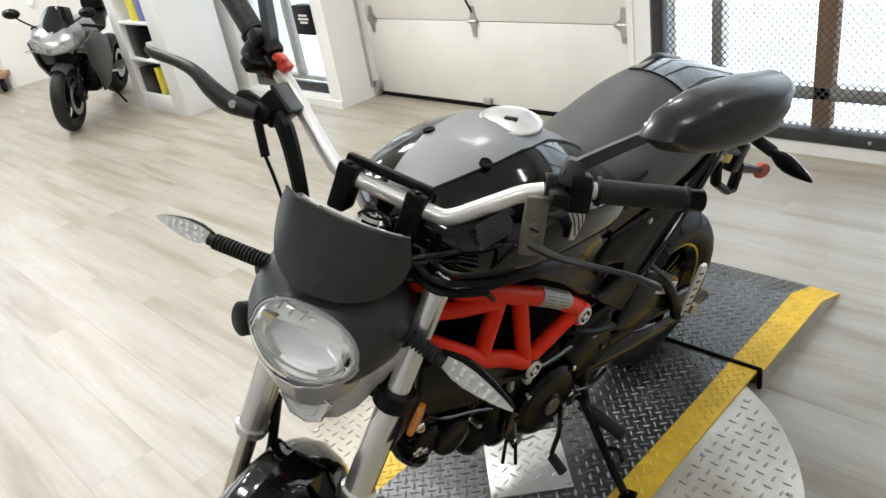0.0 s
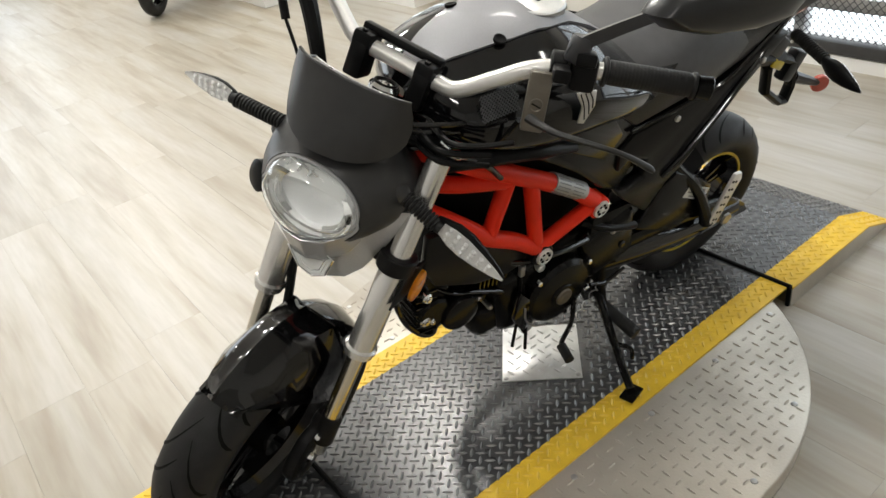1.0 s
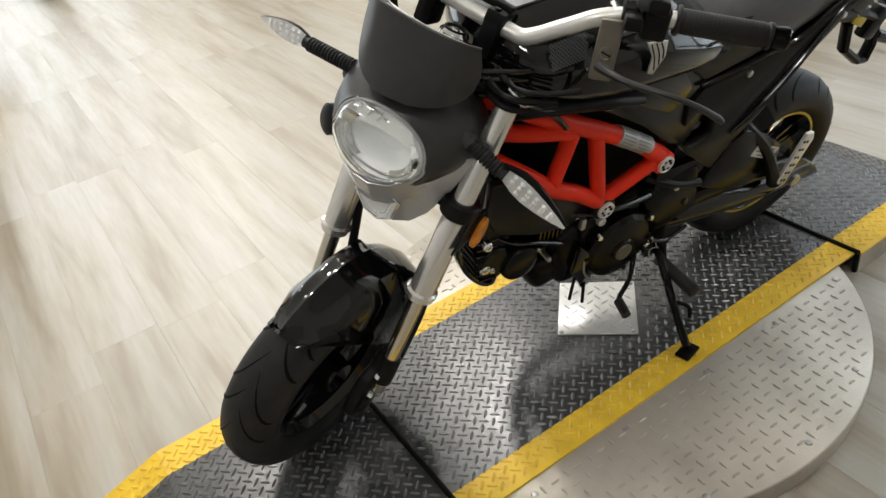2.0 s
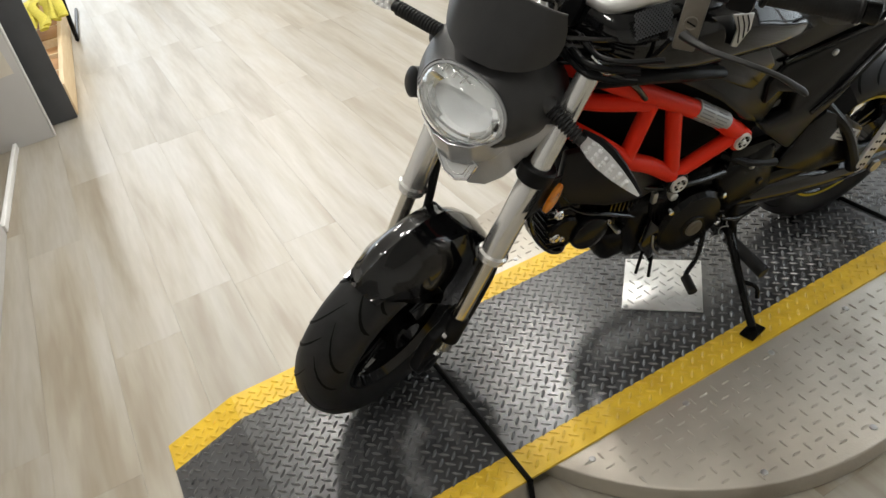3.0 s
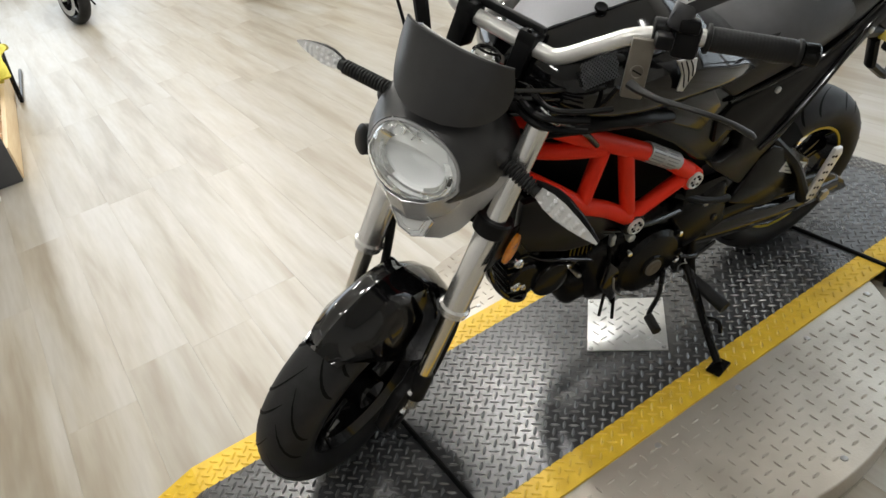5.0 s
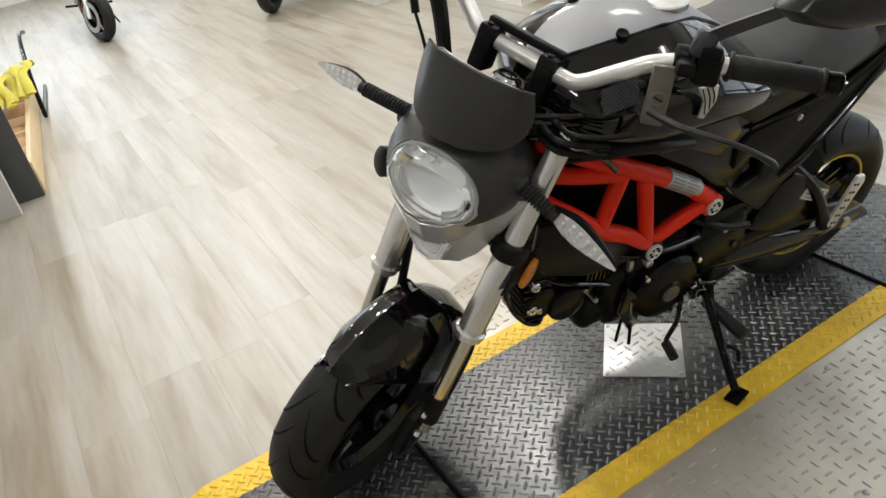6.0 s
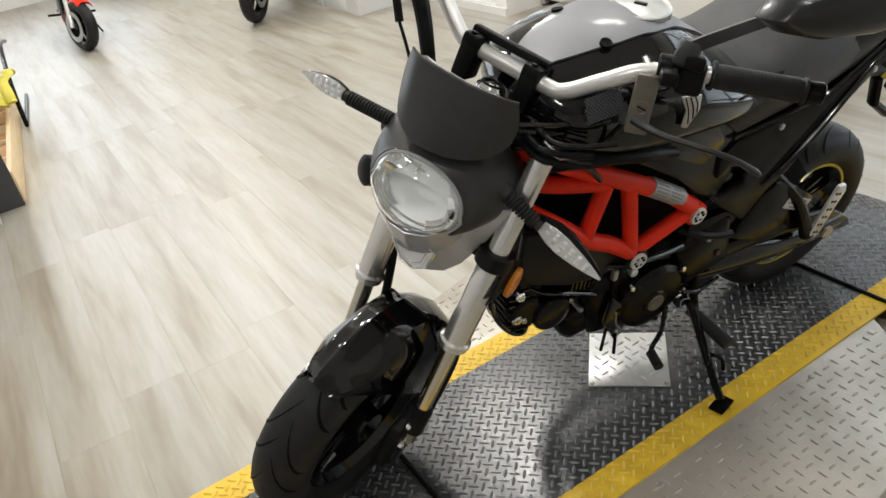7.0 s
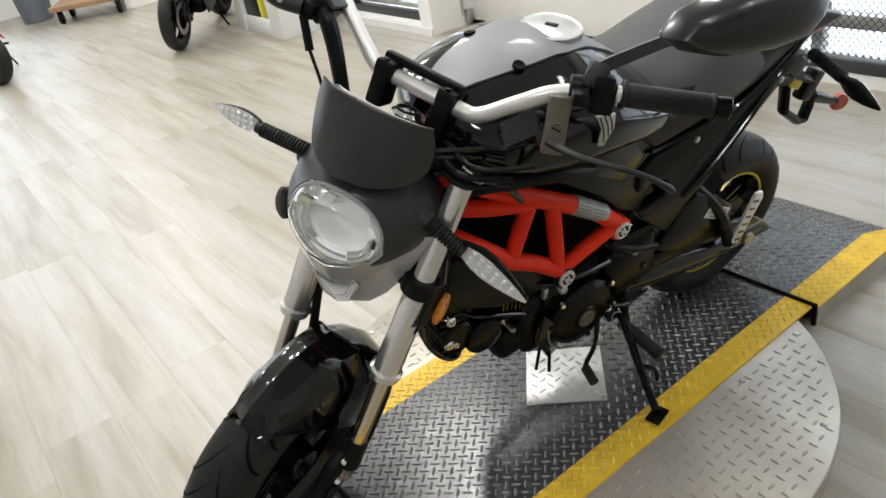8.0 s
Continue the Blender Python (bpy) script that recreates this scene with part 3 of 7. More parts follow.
# bright square cover over the pivot
bm = bmesh.new()
box(bm, (0.188, 0.198, 0.004), (0.01, 0.594, 0.0025), (0, 0, 47.5), bevel=0.0012)
cover = part("pivot_cover", bm, BRIGHTPLATE, platform, "bright square aluminium cover plate")
c, s_ = math.cos(radians(47.5)), math.sin(radians(47.5))
bm = lugs(bmesh.new(), lambda x, y: abs((x - 0.01) * c + (y - 0.594) * s_) < 0.08 and abs(-(x - 0.01) * s_ + (y - 0.594) * c) < 0.086, -0.14, 0.16, 0.45, 0.74, 0.0045, lattice=2.0, pitch=0.026)
tagged(part("tread", bm, BRIGHTPLATE, cover, flat=True), kind="stuff")
for u in (-1, 1):
    for v in (-1, 1):
        x, y = 0.01 + u * 0.085 * c - v * 0.09 * s_, 0.594 + u * 0.085 * s_ + v * 0.09 * c
        bm = bmesh.new()
        lathe(bm, [(0, 0.006), (0.002, 0.005), (0.0026, 0.002)], 10, pose(x, y, 0.0045, 0, -90, 0))
        part("screw", bm, ZINC, cover)

# ---- the motorcycle on the platform: x to its left, y to its rear, the front tyre's foot at the origin ----
BIKE = pose(-0.116, -0.087, 0.002, 0, 15.3, -4.5)
bike = root("motorcycle", BIKE, "small black motorcycle with red trellis frame leaning on its stand", "motorcycle")
# front wheel: x across, y rearward off the fork, z up the fork from the axle
WHEEL = pose(0, 0, 0.2365, 0, 1.65, 0) @ pose(0, 0, 0, -24.1) @ pose(0, 0.0184, 0) @ pose(0, 0, 0, 0, 0, 21.8) @ pose(0, -0.0184, 0)
# fork legs stand a little behind the axle
LEGS = WHEEL @ pose(0.019, 0.020, 0)
# headlight: its lens lies in the plane of x and z, tilted back
LAMP = LEGS @ pose(0, -0.115, 0.555, 24.1) @ pose(-0.018, 0, 0.008, 0, 0, 5.4) @ pose(0, 0, 0, -23)
# handlebar and its controls
FORK = pose(0, 0, 0.2365, -25) @ pose(0, 0.0184, 0) @ pose(0, 0, 0, 0, 0, 26.5) @ pose(0, -0.0184, 0)


def tyre_profile(R, w, h, rim):
    """The loop of a tyre's section."""
    pts = []
    for a in np.linspace(-math.pi * 0.62, math.pi * 0.62, 17):
        pts.append((w * math.sin(a) * (1.0 if abs(a) < 1.57 else 0.98), R - h + h * math.cos(a)))
    return pts + [(w * 0.62, rim), (-w * 0.62, rim)]


def groove_shade(bm, R, w, h, n, lean=0.95):
    """Flat dark ribbons just over a tyre's shoulder: the grooves' shade put into colour."""
    for k in range(n):
        for s in (-1, 1):
            t0 = 2 * math.pi * (k + (0.5 if s > 0 else 0)) / n
            line = []
            for u in np.linspace(0, 1, 7):
                a = s * (0.05 + 1.15 * u)
                th = t0 + lean * (u - 0.55 * u * u) * 0.9 * (1.0 if k % 2 else 0.72)
                rr = R - h + (h + 0.0013) * math.cos(a)
                line.append((w * 1.02 * math.sin(a), rr * math.cos(th), rr * math.sin(th)))
            wd = [0.0012, 0.0034, 0.004, 0.004, 0.004, 0.0034, 0.001]
            pair = [(bm.verts.new(Vector(p) + Vector((0, -g * p[2], g * p[1])).normalized() * g), bm.verts.new(Vector(p) - Vector((0, -g * p[2], g * p[1])).normalized() * g)) for p, g in zip(line, wd)]
            for (a, b), (c, d) in zip(pair, pair[1:]):
                bm.faces.new((a, b, d, c))
    return bm


def wheel(name, R, w, h, rim, m, spokes, stripe, hub_w):
    bm = bmesh.new()
    ring(bm, tyre_profile(R, w, h, rim - 0.004), 96)
    tyre = part(name, bm, TYRE, bike, "black road tyre", m)
    tagged(part("groove_shade", groove_shade(bmesh.new(), R, w, h, 18), RUBBERJOINT, tyre, "dark ribbons with the shade of curved tread grooves"), kind="stuff")
    bm = bmesh.new()
    ww = w * 0.7
    ring(bm, [(-ww, rim + 0.006), (-ww, rim - 0.006), (-ww * 0.6, rim - 0.022), (ww * 0.6, rim - 0.022), (ww, rim - 0.006), (ww, rim + 0.006), (ww - 0.006, rim + 0.004), (ww * 0.5, rim - 0.012), (-ww * 0.5, rim - 0.012), (-ww + 0.006, rim + 0.004)], 64)
    lathe(bm, [(-hub_w, 0.026), (-hub_w, 0.034), (-hub_w * 0.5, 0.04), (hub_w * 0.5, 0.04), (hub_w, 0.034), (hub_w, 0.026)], 32)
    for k in range(spokes):
        a = 360 * k / spokes
        for d in (-9, 9):
            add(bm, box(bmesh.new(), (0.028, 0.017, rim - 0.05), (0, 0, (rim - 0.05) / 2 + 0.033), bevel=0.004), pose(0, 0, 0, a + d))
    r = part("rim", bm, BLACKGLOSS, tyre, "black cast wheel")
    if stripe:
        bm = bmesh.new()
        for s in (-1, 1):
            ring(bm, [(s * (ww + 0.001), rim + 0.002), (s * (ww + 0.001), rim - 0.004), (s * (ww + 0.003), rim - 0.004), (s * (ww + 0.003), rim + 0.002)], 64)
        part("rim_stripe", bm, RIMYELLOW, tyre, "yellow rim stripe")
    return tyre


wheel("front_tyre", 0.2365, 0.06, 0.052, 0.152, WHEEL, 5, False, 0.05)
wheel("rear_tyre", 0.2345, 0.062, 0.05, 0.150, pose(0, 1.200, 0.2345), 5, True, 0.055)

# fork legs
for s in (1, -1):
    bm = bmesh.new()
    lathe(bm, [(0.03, 0.0155), (0.30, 0.0155)], 24, pose(s * 0.1044, 0.0, 0, 0, -90, 0))
    part("fork_stanchion", bm, STANCHION, bike, "hard-chromed lower fork leg", LEGS)
    bm = bmesh.new()
    lathe(bm, [(0.282, 0.0165), (0.282, 0.0235), (0.285, 0.0262), (0.291, 0.0262), (0.294, 0.029), (0.300, 0.029), (0.304, 0.0245), (0.36, 0.0242), (0.485, 0.0242), (0.495, 0.0185), (0.676, 0.0185), (0.679, 0.016)], 32, pose(s * 0.1044, 0.0, 0, 0, -90, 0))
    part("fork_tube", bm, FORKALU, bike, "bright silver upper fork tube", LEGS)
    # axle clamp: a forged plate with two pinch bolts
    bm = bmesh.new()
    prism(bm, [(-0.064, -0.012), (-0.048, -0.034), (-0.012, -0.042), (0.020, -0.020), (0.030, 0.03), (0.030, 0.10), (0.018, 0.125), (-0.016, 0.122), (-0.022, 0.09), (-0.046, 0.075), (-0.060, 0.035)], 0.026, pose(s * 0.090, 0, 0), 0.006)
    lathe(bm, [(0.075 * s, 0.022), (0.108 * s, 0.020), (0.110 * s, 0.010)], 20, pose(0, -0.024, -0.006))
    lathe(bm, [(0.06, 0.0215), (0.118, 0.0215), (0.125, 0.017)], 20, pose(s * 0.1044, 0.0, 0, 0, -90, 0))
    if s > 0:
        # guard blade behind the leg
        tube(bm, [(0.102, 0.022, 0.06), (0.104, 0.028, 0.16), (0.105, 0.031, 0.23), (0.105, 0.030, 0.29)], [0.018, 0.017, 0.014, 0.006], flat=0.5, seg=10)
    foot = part("fork_foot", bm, BLACKSATIN, bike, "black axle clamp", LEGS)
    for d in (0.078, 0.0245):
        bm = bmesh.new()
        lathe(bm, [(0, 0.0078), (0.004, 0.0078), (0.0075, 0.006), (0.008, 0.0045), (0.005, 0.003)], 6, pose(s * 0.1025, -0.021, d, 0, 0, 0 if s > 0 else 180))
        lathe(bm, [(-0.001, 0.0095), (0.0015, 0.0095)], 14, pose(s * 0.1025, -0.021, d, 0, 0, 0 if s > 0 else 180))
        part("bolt", bm, CHROME, foot, "bright bolt")

# front brake disc and caliper
bm = bmesh.new()
ring(bm, [(-0.064, 0.105), (-0.064, 0.07), (-0.06, 0.07), (-0.06, 0.105)], 48)
part("brake_disc", bm, SATINALU, bike, "steel front brake disc", WHEEL)
bm = bmesh.new()
box(bm, (0.05, 0.06, 0.09), (-0.07, 0.085, 0.06), (20, 0, 0), bevel=0.01)
part("brake_caliper", bm, BLACKMETAL, bike, "black brake caliper", WHEEL)
bm = bmesh.new()
tube(bm, [(-0.070, 0.09, 0.10), (-0.056, 0.052, 0.20), (-0.050, 0.040, 0.26), (-0.060, 0.040, 0.32), (-0.080, 0.042, 0.42), (-0.08, 0.045, 0.50)], 0.0085, seg=10)
part("brake_hose", bm, BLACKSATIN, bike, "black brake hose", WHEEL)
# front mudguard: creased front part with side panels down to the fork, low dome behind
def guard_piece(a0, a1, n, crown, low, flank, top, ridge, sweep=0.0):
    """Rows over the tyre from angle a0 to a1; low: radius of the lower edge, flank: its half width, top: half width of the crown; sweep: how far the lower rear corner reaches back, in degrees."""
    at = lambda table, th: float(np.interp(th, [k for k, _ in table], [v for _, v in table]))
    bm = bmesh.new()
    rows = []
    for k in np.linspace(0, 1, n):
        th, back = a0 + (a1 - a0) * k, sweep * k ** 1.5
        c, l, f, w = at(crown, th), at(low, th + back), at(flank, th), at(top, th)
        half = [(f, l, 1), (f * 1.0, l + 0.35 * (c - 0.016 - l), 0.72), (f * 0.95, l + 0.75 * (c - 0.016 - l), 0.38), (w + 0.45 * (f * 0.92 - w), c - 0.016, 0.2), (w, c - 0.006, 0.12), (w * 0.5, c - 0.002, 0.06), (0, c + ridge, 0)]
        line = half + [(-x * 0.84, r, g) for x, r, g in half[-2::-1]]
        rows.append([(x, r * math.sin(radians(th + back * g)), r * math.cos(radians(th + back * g))) for x, r, g in line])
    grid(bm, rows)
    return thicken(bm, 0.003)


bm = guard_piece(-43, 3, 21, [(-43, 0.262), (-37, 0.272), (-28, 0.282), (-12, 0.292), (3, 0.295)], [(-43, 0.254), (-40, 0.240), (-36, 0.215), (-30, 0.186), (-12, 0.140), (6, 0.118), (20, 0.110), (40, 0.112)],
                 [(-43, 0.034), (-38, 0.050), (-28, 0.070), (0, 0.082), (3, 0.082)], [(-43, 0.016), (-30, 0.028), (0, 0.034), (3, 0.034)], 0.007, 36)
guard = part("front_mudguard", bm, BLACKGLOSS, bike, "gloss black front mudguard", WHEEL, angle=30)
bm = guard_piece(-2, 78, 16, [(-2, 0.272), (14, 0.279), (30, 0.277), (50, 0.270), (78, 0.252)], [(-2, 0.13), (22, 0.120), (45, 0.115), (58, 0.150), (78, 0.225)], [(-2, 0.070), (14, 0.080), (45, 0.084), (78, 0.066)], [(-2, 0.040), (40, 0.040), (78, 0.026)], 0.003)
part("rear_dome", bm, BLACKGLOSS, guard, "rounded rear part of the mudguard", angle=50)
bm = bmesh.new()
tube(bm, [(x, r * math.sin(radians(th)), r * math.cos(radians(th))) for x, r, th in ((0.080, 0.215, 20), (0.078, 0.236, 15.5), (0.056, 0.277, 10), (0.034, 0.288, 7), (0.0, 0.299, 3.3), (-0.028, 0.288, 7), (-0.047, 0.277, 10), (-0.064, 0.24, 16))], 0.0026, n=5, seg=6)
part("mudguard_lip", bm, BLACKGLOSS, guard, "raised gloss lip across the mudguard")
# lower and upper fork clamps
for d, r, t in ((0.486, 0.032, 0.032), (0.682, 0.0200, 0.012)):
    bm = bmesh.new()
    for s in (1, -1):
        lathe(bm, [(-t / 2, r - 0.003), (-t / 2 + 0.003, r), (t / 2 - 0.003, r), (t / 2, r - 0.003)], 28, pose(s * 0.1044, 0, d, 0, -90, 0))
    box(bm, (0.2, 0.06, t * 0.9), (0, 0.015, d), bevel=0.006)
    part("fork_clamp", bm, BLACKSATIN, bike, "black fork clamp", LEGS)
bm = bmesh.new()
lathe(bm, [(0.47, 0.028), (0.71, 0.028)], 24, pose(0, 0.0184, 0, 0, -90, 0))
part("steering_head", bm, BLACKMETAL, bike, "", LEGS)
# bright cable ends beside the top of the left leg
for x, y, z, a in ((0.108, -0.010, 0.703, 25), (0.128, 0.004, 0.694, -20)):
    bm = bmesh.new()
    lathe(bm, [(-0.010, 0.004), (-0.004, 0.004), (-0.003, 0.006), (0.003, 0.006), (0.004, 0.004), (0.012, 0.0035)], 12, pose(x, y, z, 0, a, 20))
    part("cable_end", bm, CHROME, bike, "bright cable end fitting", LEGS)
for pts, r in (([(0.06, -0.01, 0.70), (0.10, -0.022, 0.697), (0.13, -0.012, 0.703), (0.17, 0.01, 0.72)], 0.0055), ([(0.05, 0.0, 0.685), (0.10, -0.024, 0.684), (0.135, -0.010, 0.688), (0.17, 0.02, 0.70)], 0.005), ([(0.06, 0.01, 0.715), (0.11, -0.012, 0.712), (0.15, 0.0, 0.725), (0.19, 0.02, 0.75)], 0.0045)):
    bm = bmesh.new()
    tube(bm, pts, r, seg=8)
    part("cable", bm, BLACKSATIN, bike, "black control cable", LEGS)

# amber reflector on a black bracket
bm = bmesh.new()
prism(bm, [(-0.02, 0.41), (0.035, 0.43), (0.04, 0.49), (-0.01, 0.485)], 0.004, pose(0.133, 0, 0), 0.001)
br = part("reflector_bracket", bm, BLACKSATIN, bike, "", LEGS)
bm = bmesh.new()
b2 = bmesh.new()
lathe(b2, [(0.0, 0.0255), (0.006, 0.0255), (0.0085, 0.0225), (0.0095, 0.016), (0.0085, 0.0145)], 28)
bmesh.ops.scale(b2, vec=(1, 0.62, 1.25), verts=b2.verts)
add(bm, b2, pose(0.139, 0.030, 0.447))
part("side_reflector", bm, AMBER, br, "oval amber side reflector")

# headlight: lens, bowl, shell and chin, all in the lamp's frame
LA, LB = 0.080, 0.061     # half axes of the lens


def lamp_loop(w, h, y, z, n=40, point=0.0):
    out = []
    for a in np.linspace(0, 2 * math.pi, n, endpoint=False):
        c, s = math.cos(a), math.sin(a)
        low = s < 0
        out.append(Vector((w * math.copysign(abs(c) ** (1.0 if low else 0.9), c), y, z + h * (1 - (point if low else 0)) * math.copysign(abs(s) ** (1.05 if low else 0.92), s))))
    return out


def lens_loop(k, y, n=48, dz=0.0, grow=0.0):
    """The egg-shaped outline of the lens, drawn out to corners low at both sides and wrapped back there."""
    out = []
    for a in np.linspace(0, 2 * math.pi, n, endpoint=False):
        c, s = math.cos(a), math.sin(a)
        x = (LA * k + grow) * c * (1.0 + 0.05 * (1 if s < 0 else 0) * abs(c))
        z = (LB * k + grow) * s * (1.0 if s > 0 else 0.92) + dz
        out.append(Vector((x, y + 0.16 * abs(x) ** 1.6 / LA ** 0.6, z)))
    return out


bm = bmesh.new()
loft(bm, [lens_loop(1.0, 0.002, grow=0.003), lens_loop(1.0, 0.008, grow=0.008)] + [lamp_loop(w, h, y, z, 48, p) for w, h, y, z, p in ((0.104, 0.084, 0.040, 0.010, 0.1), (0.116, 0.096, 0.070, 0.018, 0.2), (0.122, 0.102, 0.105, 0.018, 0.25), (0.114, 0.094, 0.14, 0.018, 0.3), (0.092, 0.074, 0.165, 0.018, 0.3))], cap=False)
thicken(bm, -0.003)
shell = part("headlight_shell", bm, SHELLBLACK, bike, "matt black headlight cowl", LAMP)
for s in (1, -1):
    # socket round the foot of each indicator stalk
    bm = bmesh.new()
    tube(bm, [(s * 0.088, 0.072, 0.050), (s * 0.106, 0.074, 0.046), (s * 0.116, 0.076, 0.042)], [0.022, 0.017, 0.014], seg=14)
    part("stalk_socket", bm, SHELLBLACK, shell, "moulded socket of the indicator")
bm = bmesh.new()
loft(bm, [lens_loop(1.0, 0.006), lens_loop(0.985, -0.006), lens_loop(0.86, -0.019), lens_loop(0.6, -0.029), lens_loop(0.3, -0.034), lens_loop(0.06, -0.0355)], cap=False)
bm.faces.new([v for v in bm.verts][-48:])
thicken(bm, 0.0015)
lens = part("headlight_lens", bm, LENS, shell, "clear rounded headlight lens")
lens.visible_shadow = False
bm = bmesh.new()
loft(bm, [lens_loop(0.99, 0.008), lens_loop(0.95, 0.014), lens_loop(0.86, 0.022), lens_loop(0.78, 0.024), lens_loop(0.60, 0.038, dz=-0.004), lens_loop(0.34, 0.052, dz=-0.006), lens_loop(0.14, 0.056, dz=-0.006)], cap=False)
bm.faces.new([v for v in bm.verts][-48:])
thicken(bm, 0.001)
part("reflector_bowl", bm, REFLECTOR, shell, "mirror-bright reflector bowl", angle=20)
# inner chrome rims, cross bars and bulb hood
bm = bmesh.new()
tube(bm, [(0.062 * math.cos(a), 0.012, -0.008 + 0.040 * math.sin(a)) for a in np.linspace(radians(165), radians(375), 31)], 0.0024, n=1, seg=8)
tube(bm, [(0.070 * math.cos(a), 0.004, -0.004 + 0.050 * math.sin(a)) for a in np.linspace(radians(185), radians(355), 31)], 0.0016, n=1, seg=8)
for x, h in ((-0.044, 0.012), (-0.026, 0.016), (-0.008, 0.016)):
    box(bm, (0.003, 0.010, h), (x, 0.010, 0.040), (0, 18, 0), bevel=0.0008)
box(bm, (0.060, 0.004, 0.0035), (-0.024, 0.008, 0.046), (0, 10, 0), bevel=0.001)
part("bulb_shield", bm, CHROME, shell, "bright inner rims and bars")
for s in (1, -1):
    bm = bmesh.new()
    grid(bm, [[(s * (0.056 + 0.020 * v) * math.cos(a), 0.020 - 0.012 * v, -0.004 + (0.040 + 0.014 * v) * math.sin(a)) for a in np.linspace(radians(-60), radians(35), 12)] for v in (0, 0.5, 1)])
    thicken(bm, 0.001)
    part("side_reflector_strip", bm, CHROME, shell, "mirrored strip inside the lamp")
# dark slots at the reflector's right corner
bm = bmesh.new()
box(bm, (0.006, 0.004, 0.014), (0.070, 0.010, 0.000), (0, 12, 0), bevel=0.001)
part("reflector_slot", bm, BLACKSATIN, shell, "dark slot in the reflector")
# Pale plate added to brighten the bowl's dark upper part.
bm = bmesh.new()
grid(bm, [[((0.058 - 0.012 * v) * u, 0.021 - 0.009 * v + 0.004 * u * u, 0.016 + 0.034 * v - 0.010 * u * u) for u in np.linspace(-1, 1, 13)] for v in (0, 0.33, 0.67, 1)])
thicken(bm, 0.001)
part("bowl_brightener", bm, REFLECTOR, shell, "pale plate added to brighten the upper bowl")
bm = bmesh.new()
skin(bm, [[bm.verts.new(p) for p in l] for l in (lens_loop(1.0, 0.012, grow=0.0055), lens_loop(1.0, -0.0015, grow=0.0035), lens_loop(1.0, -0.0025))], False)
part("headlight_rim", bm, BANDGREY, shell, "thin smoked headlight rim")


# chin: sweeps from under the lens down to the position lamp and back to a point at each side
CHIN_TOP = [(0, -0.004, -0.0585), (0.035, 0.002, -0.054), (0.066, 0.012, -0.037), (0.088, 0.026, -0.004), (0.110, 0.052, -0.002), (0.130, 0.096, -0.012)]
CHIN_LOW = [(0, 0.084, -0.166), (0.030, 0.088, -0.158), (0.0565, 0.096, -0.136), (0.0866, 0.099, -0.0925), (0.111, 0.098, -0.048), (0.131, 0.098, -0.016)]


def chin_point(u, v):
    au = abs(u) * (len(CHIN_TOP) - 1)
    k = range(len(CHIN_TOP))
    t = Vector([float(np.interp(au, k, [p[i] for p in CHIN_TOP])) for i in range(3)])
    l = Vector([float(np.interp(au, k, [p[i] for p in CHIN_LOW])) for i in range(3)])
    p = t.lerp(l, v)
    bulge = math.sin(math.pi * v) * (1 - abs(u) ** 2)
    return Vector((math.copysign(p.x + 0.003 * bulge * abs(u), u), p.y - 0.008 * bulge, p.z - 0.003 * bulge))


bm = bmesh.new()
grid(bm, [[chin_point(u, v) for u in np.linspace(-1, 1, 41)] for v in np.linspace(0, 1, 11)])
thicken(bm, 0.004)
chin = part("headlight_chin", bm, CHINGREY, bike, "metallic grey chin under the headlight", LAMP @ pose(0, 0, 0, 0, -11, 0), angle=50)
# clear band between the lens and the position lamp
bm = bmesh.new()
grid(bm, [[chin_point(u, v) + Vector((0, -0.0055, -0.0035)) for u in np.linspace(-0.52, 0.52, 31)] for v in np.linspace(0.0, 0.34, 5)])
thicken(bm, 0.002)
part("lamp_band", bm, BANDGREY, chin, "smoked grey band between the lamps")
HEXA = [(-0.020, 0.030), (0.020, 0.030), (0.040, 0.018), (0.024, -0.016), (0.0, -0.026), (-0.024, -0.016), (-0.040, 0.018)]
POSN = pose(0.006, 0.036, -0.106, 10, 0, 0)
bm = bmesh.new()
loft(bm, [[Vector((x, y, z)) for x, z in HEXA] for y in (0.010, -0.016)] + [[Vector((x * 0.78, -0.023, z * 0.78)) for x, z in HEXA]])
glass = part("position_lamp", bm, LENS, chin, "clear position lamp lens", POSN)
glass.visible_shadow = False
bm = bmesh.new()
loft(bm, [[Vector((x * k, y, z * k)) for x, z in HEXA] for k, y in ((0.93, -0.013), (0.6, 0.0), (0.2, 0.004))])
part("position_reflector", bm, REFLECTOR, chin, "faceted position lamp reflector", POSN, angle=15)
bm = bmesh.new()
tube(bm, [(x, -0.0165, z) for x, z in HEXA + HEXA[:1]], 0.0024, n=1, seg=6)
tube(bm, [(x * 0.6, -0.012, z * 0.6) for x, z in HEXA + HEXA[:1]], 0.0014, n=1, seg=6)
part("position_rim", bm, CHROME, chin, "bright rim of the position lamp", POSN)

# fly screen: a curved shield with a small folded facet low in the middle, and the instrument behind it
def screen_depth(x, z):
    v = (z - 0.082) / 0.108
    crease = 0.16 * max(0.0, min(x + 0.012 - (z - 0.085), 0.03)) * max(0.0, 1 - (z - 0.082) / 0.048)
    return -0.010 + 0.024 * v + (4.4 - 2.9 * v) * x * x + 0.06 * abs(x) + 9.0 * max(0.0, abs(x) - 0.06) ** 2 + crease


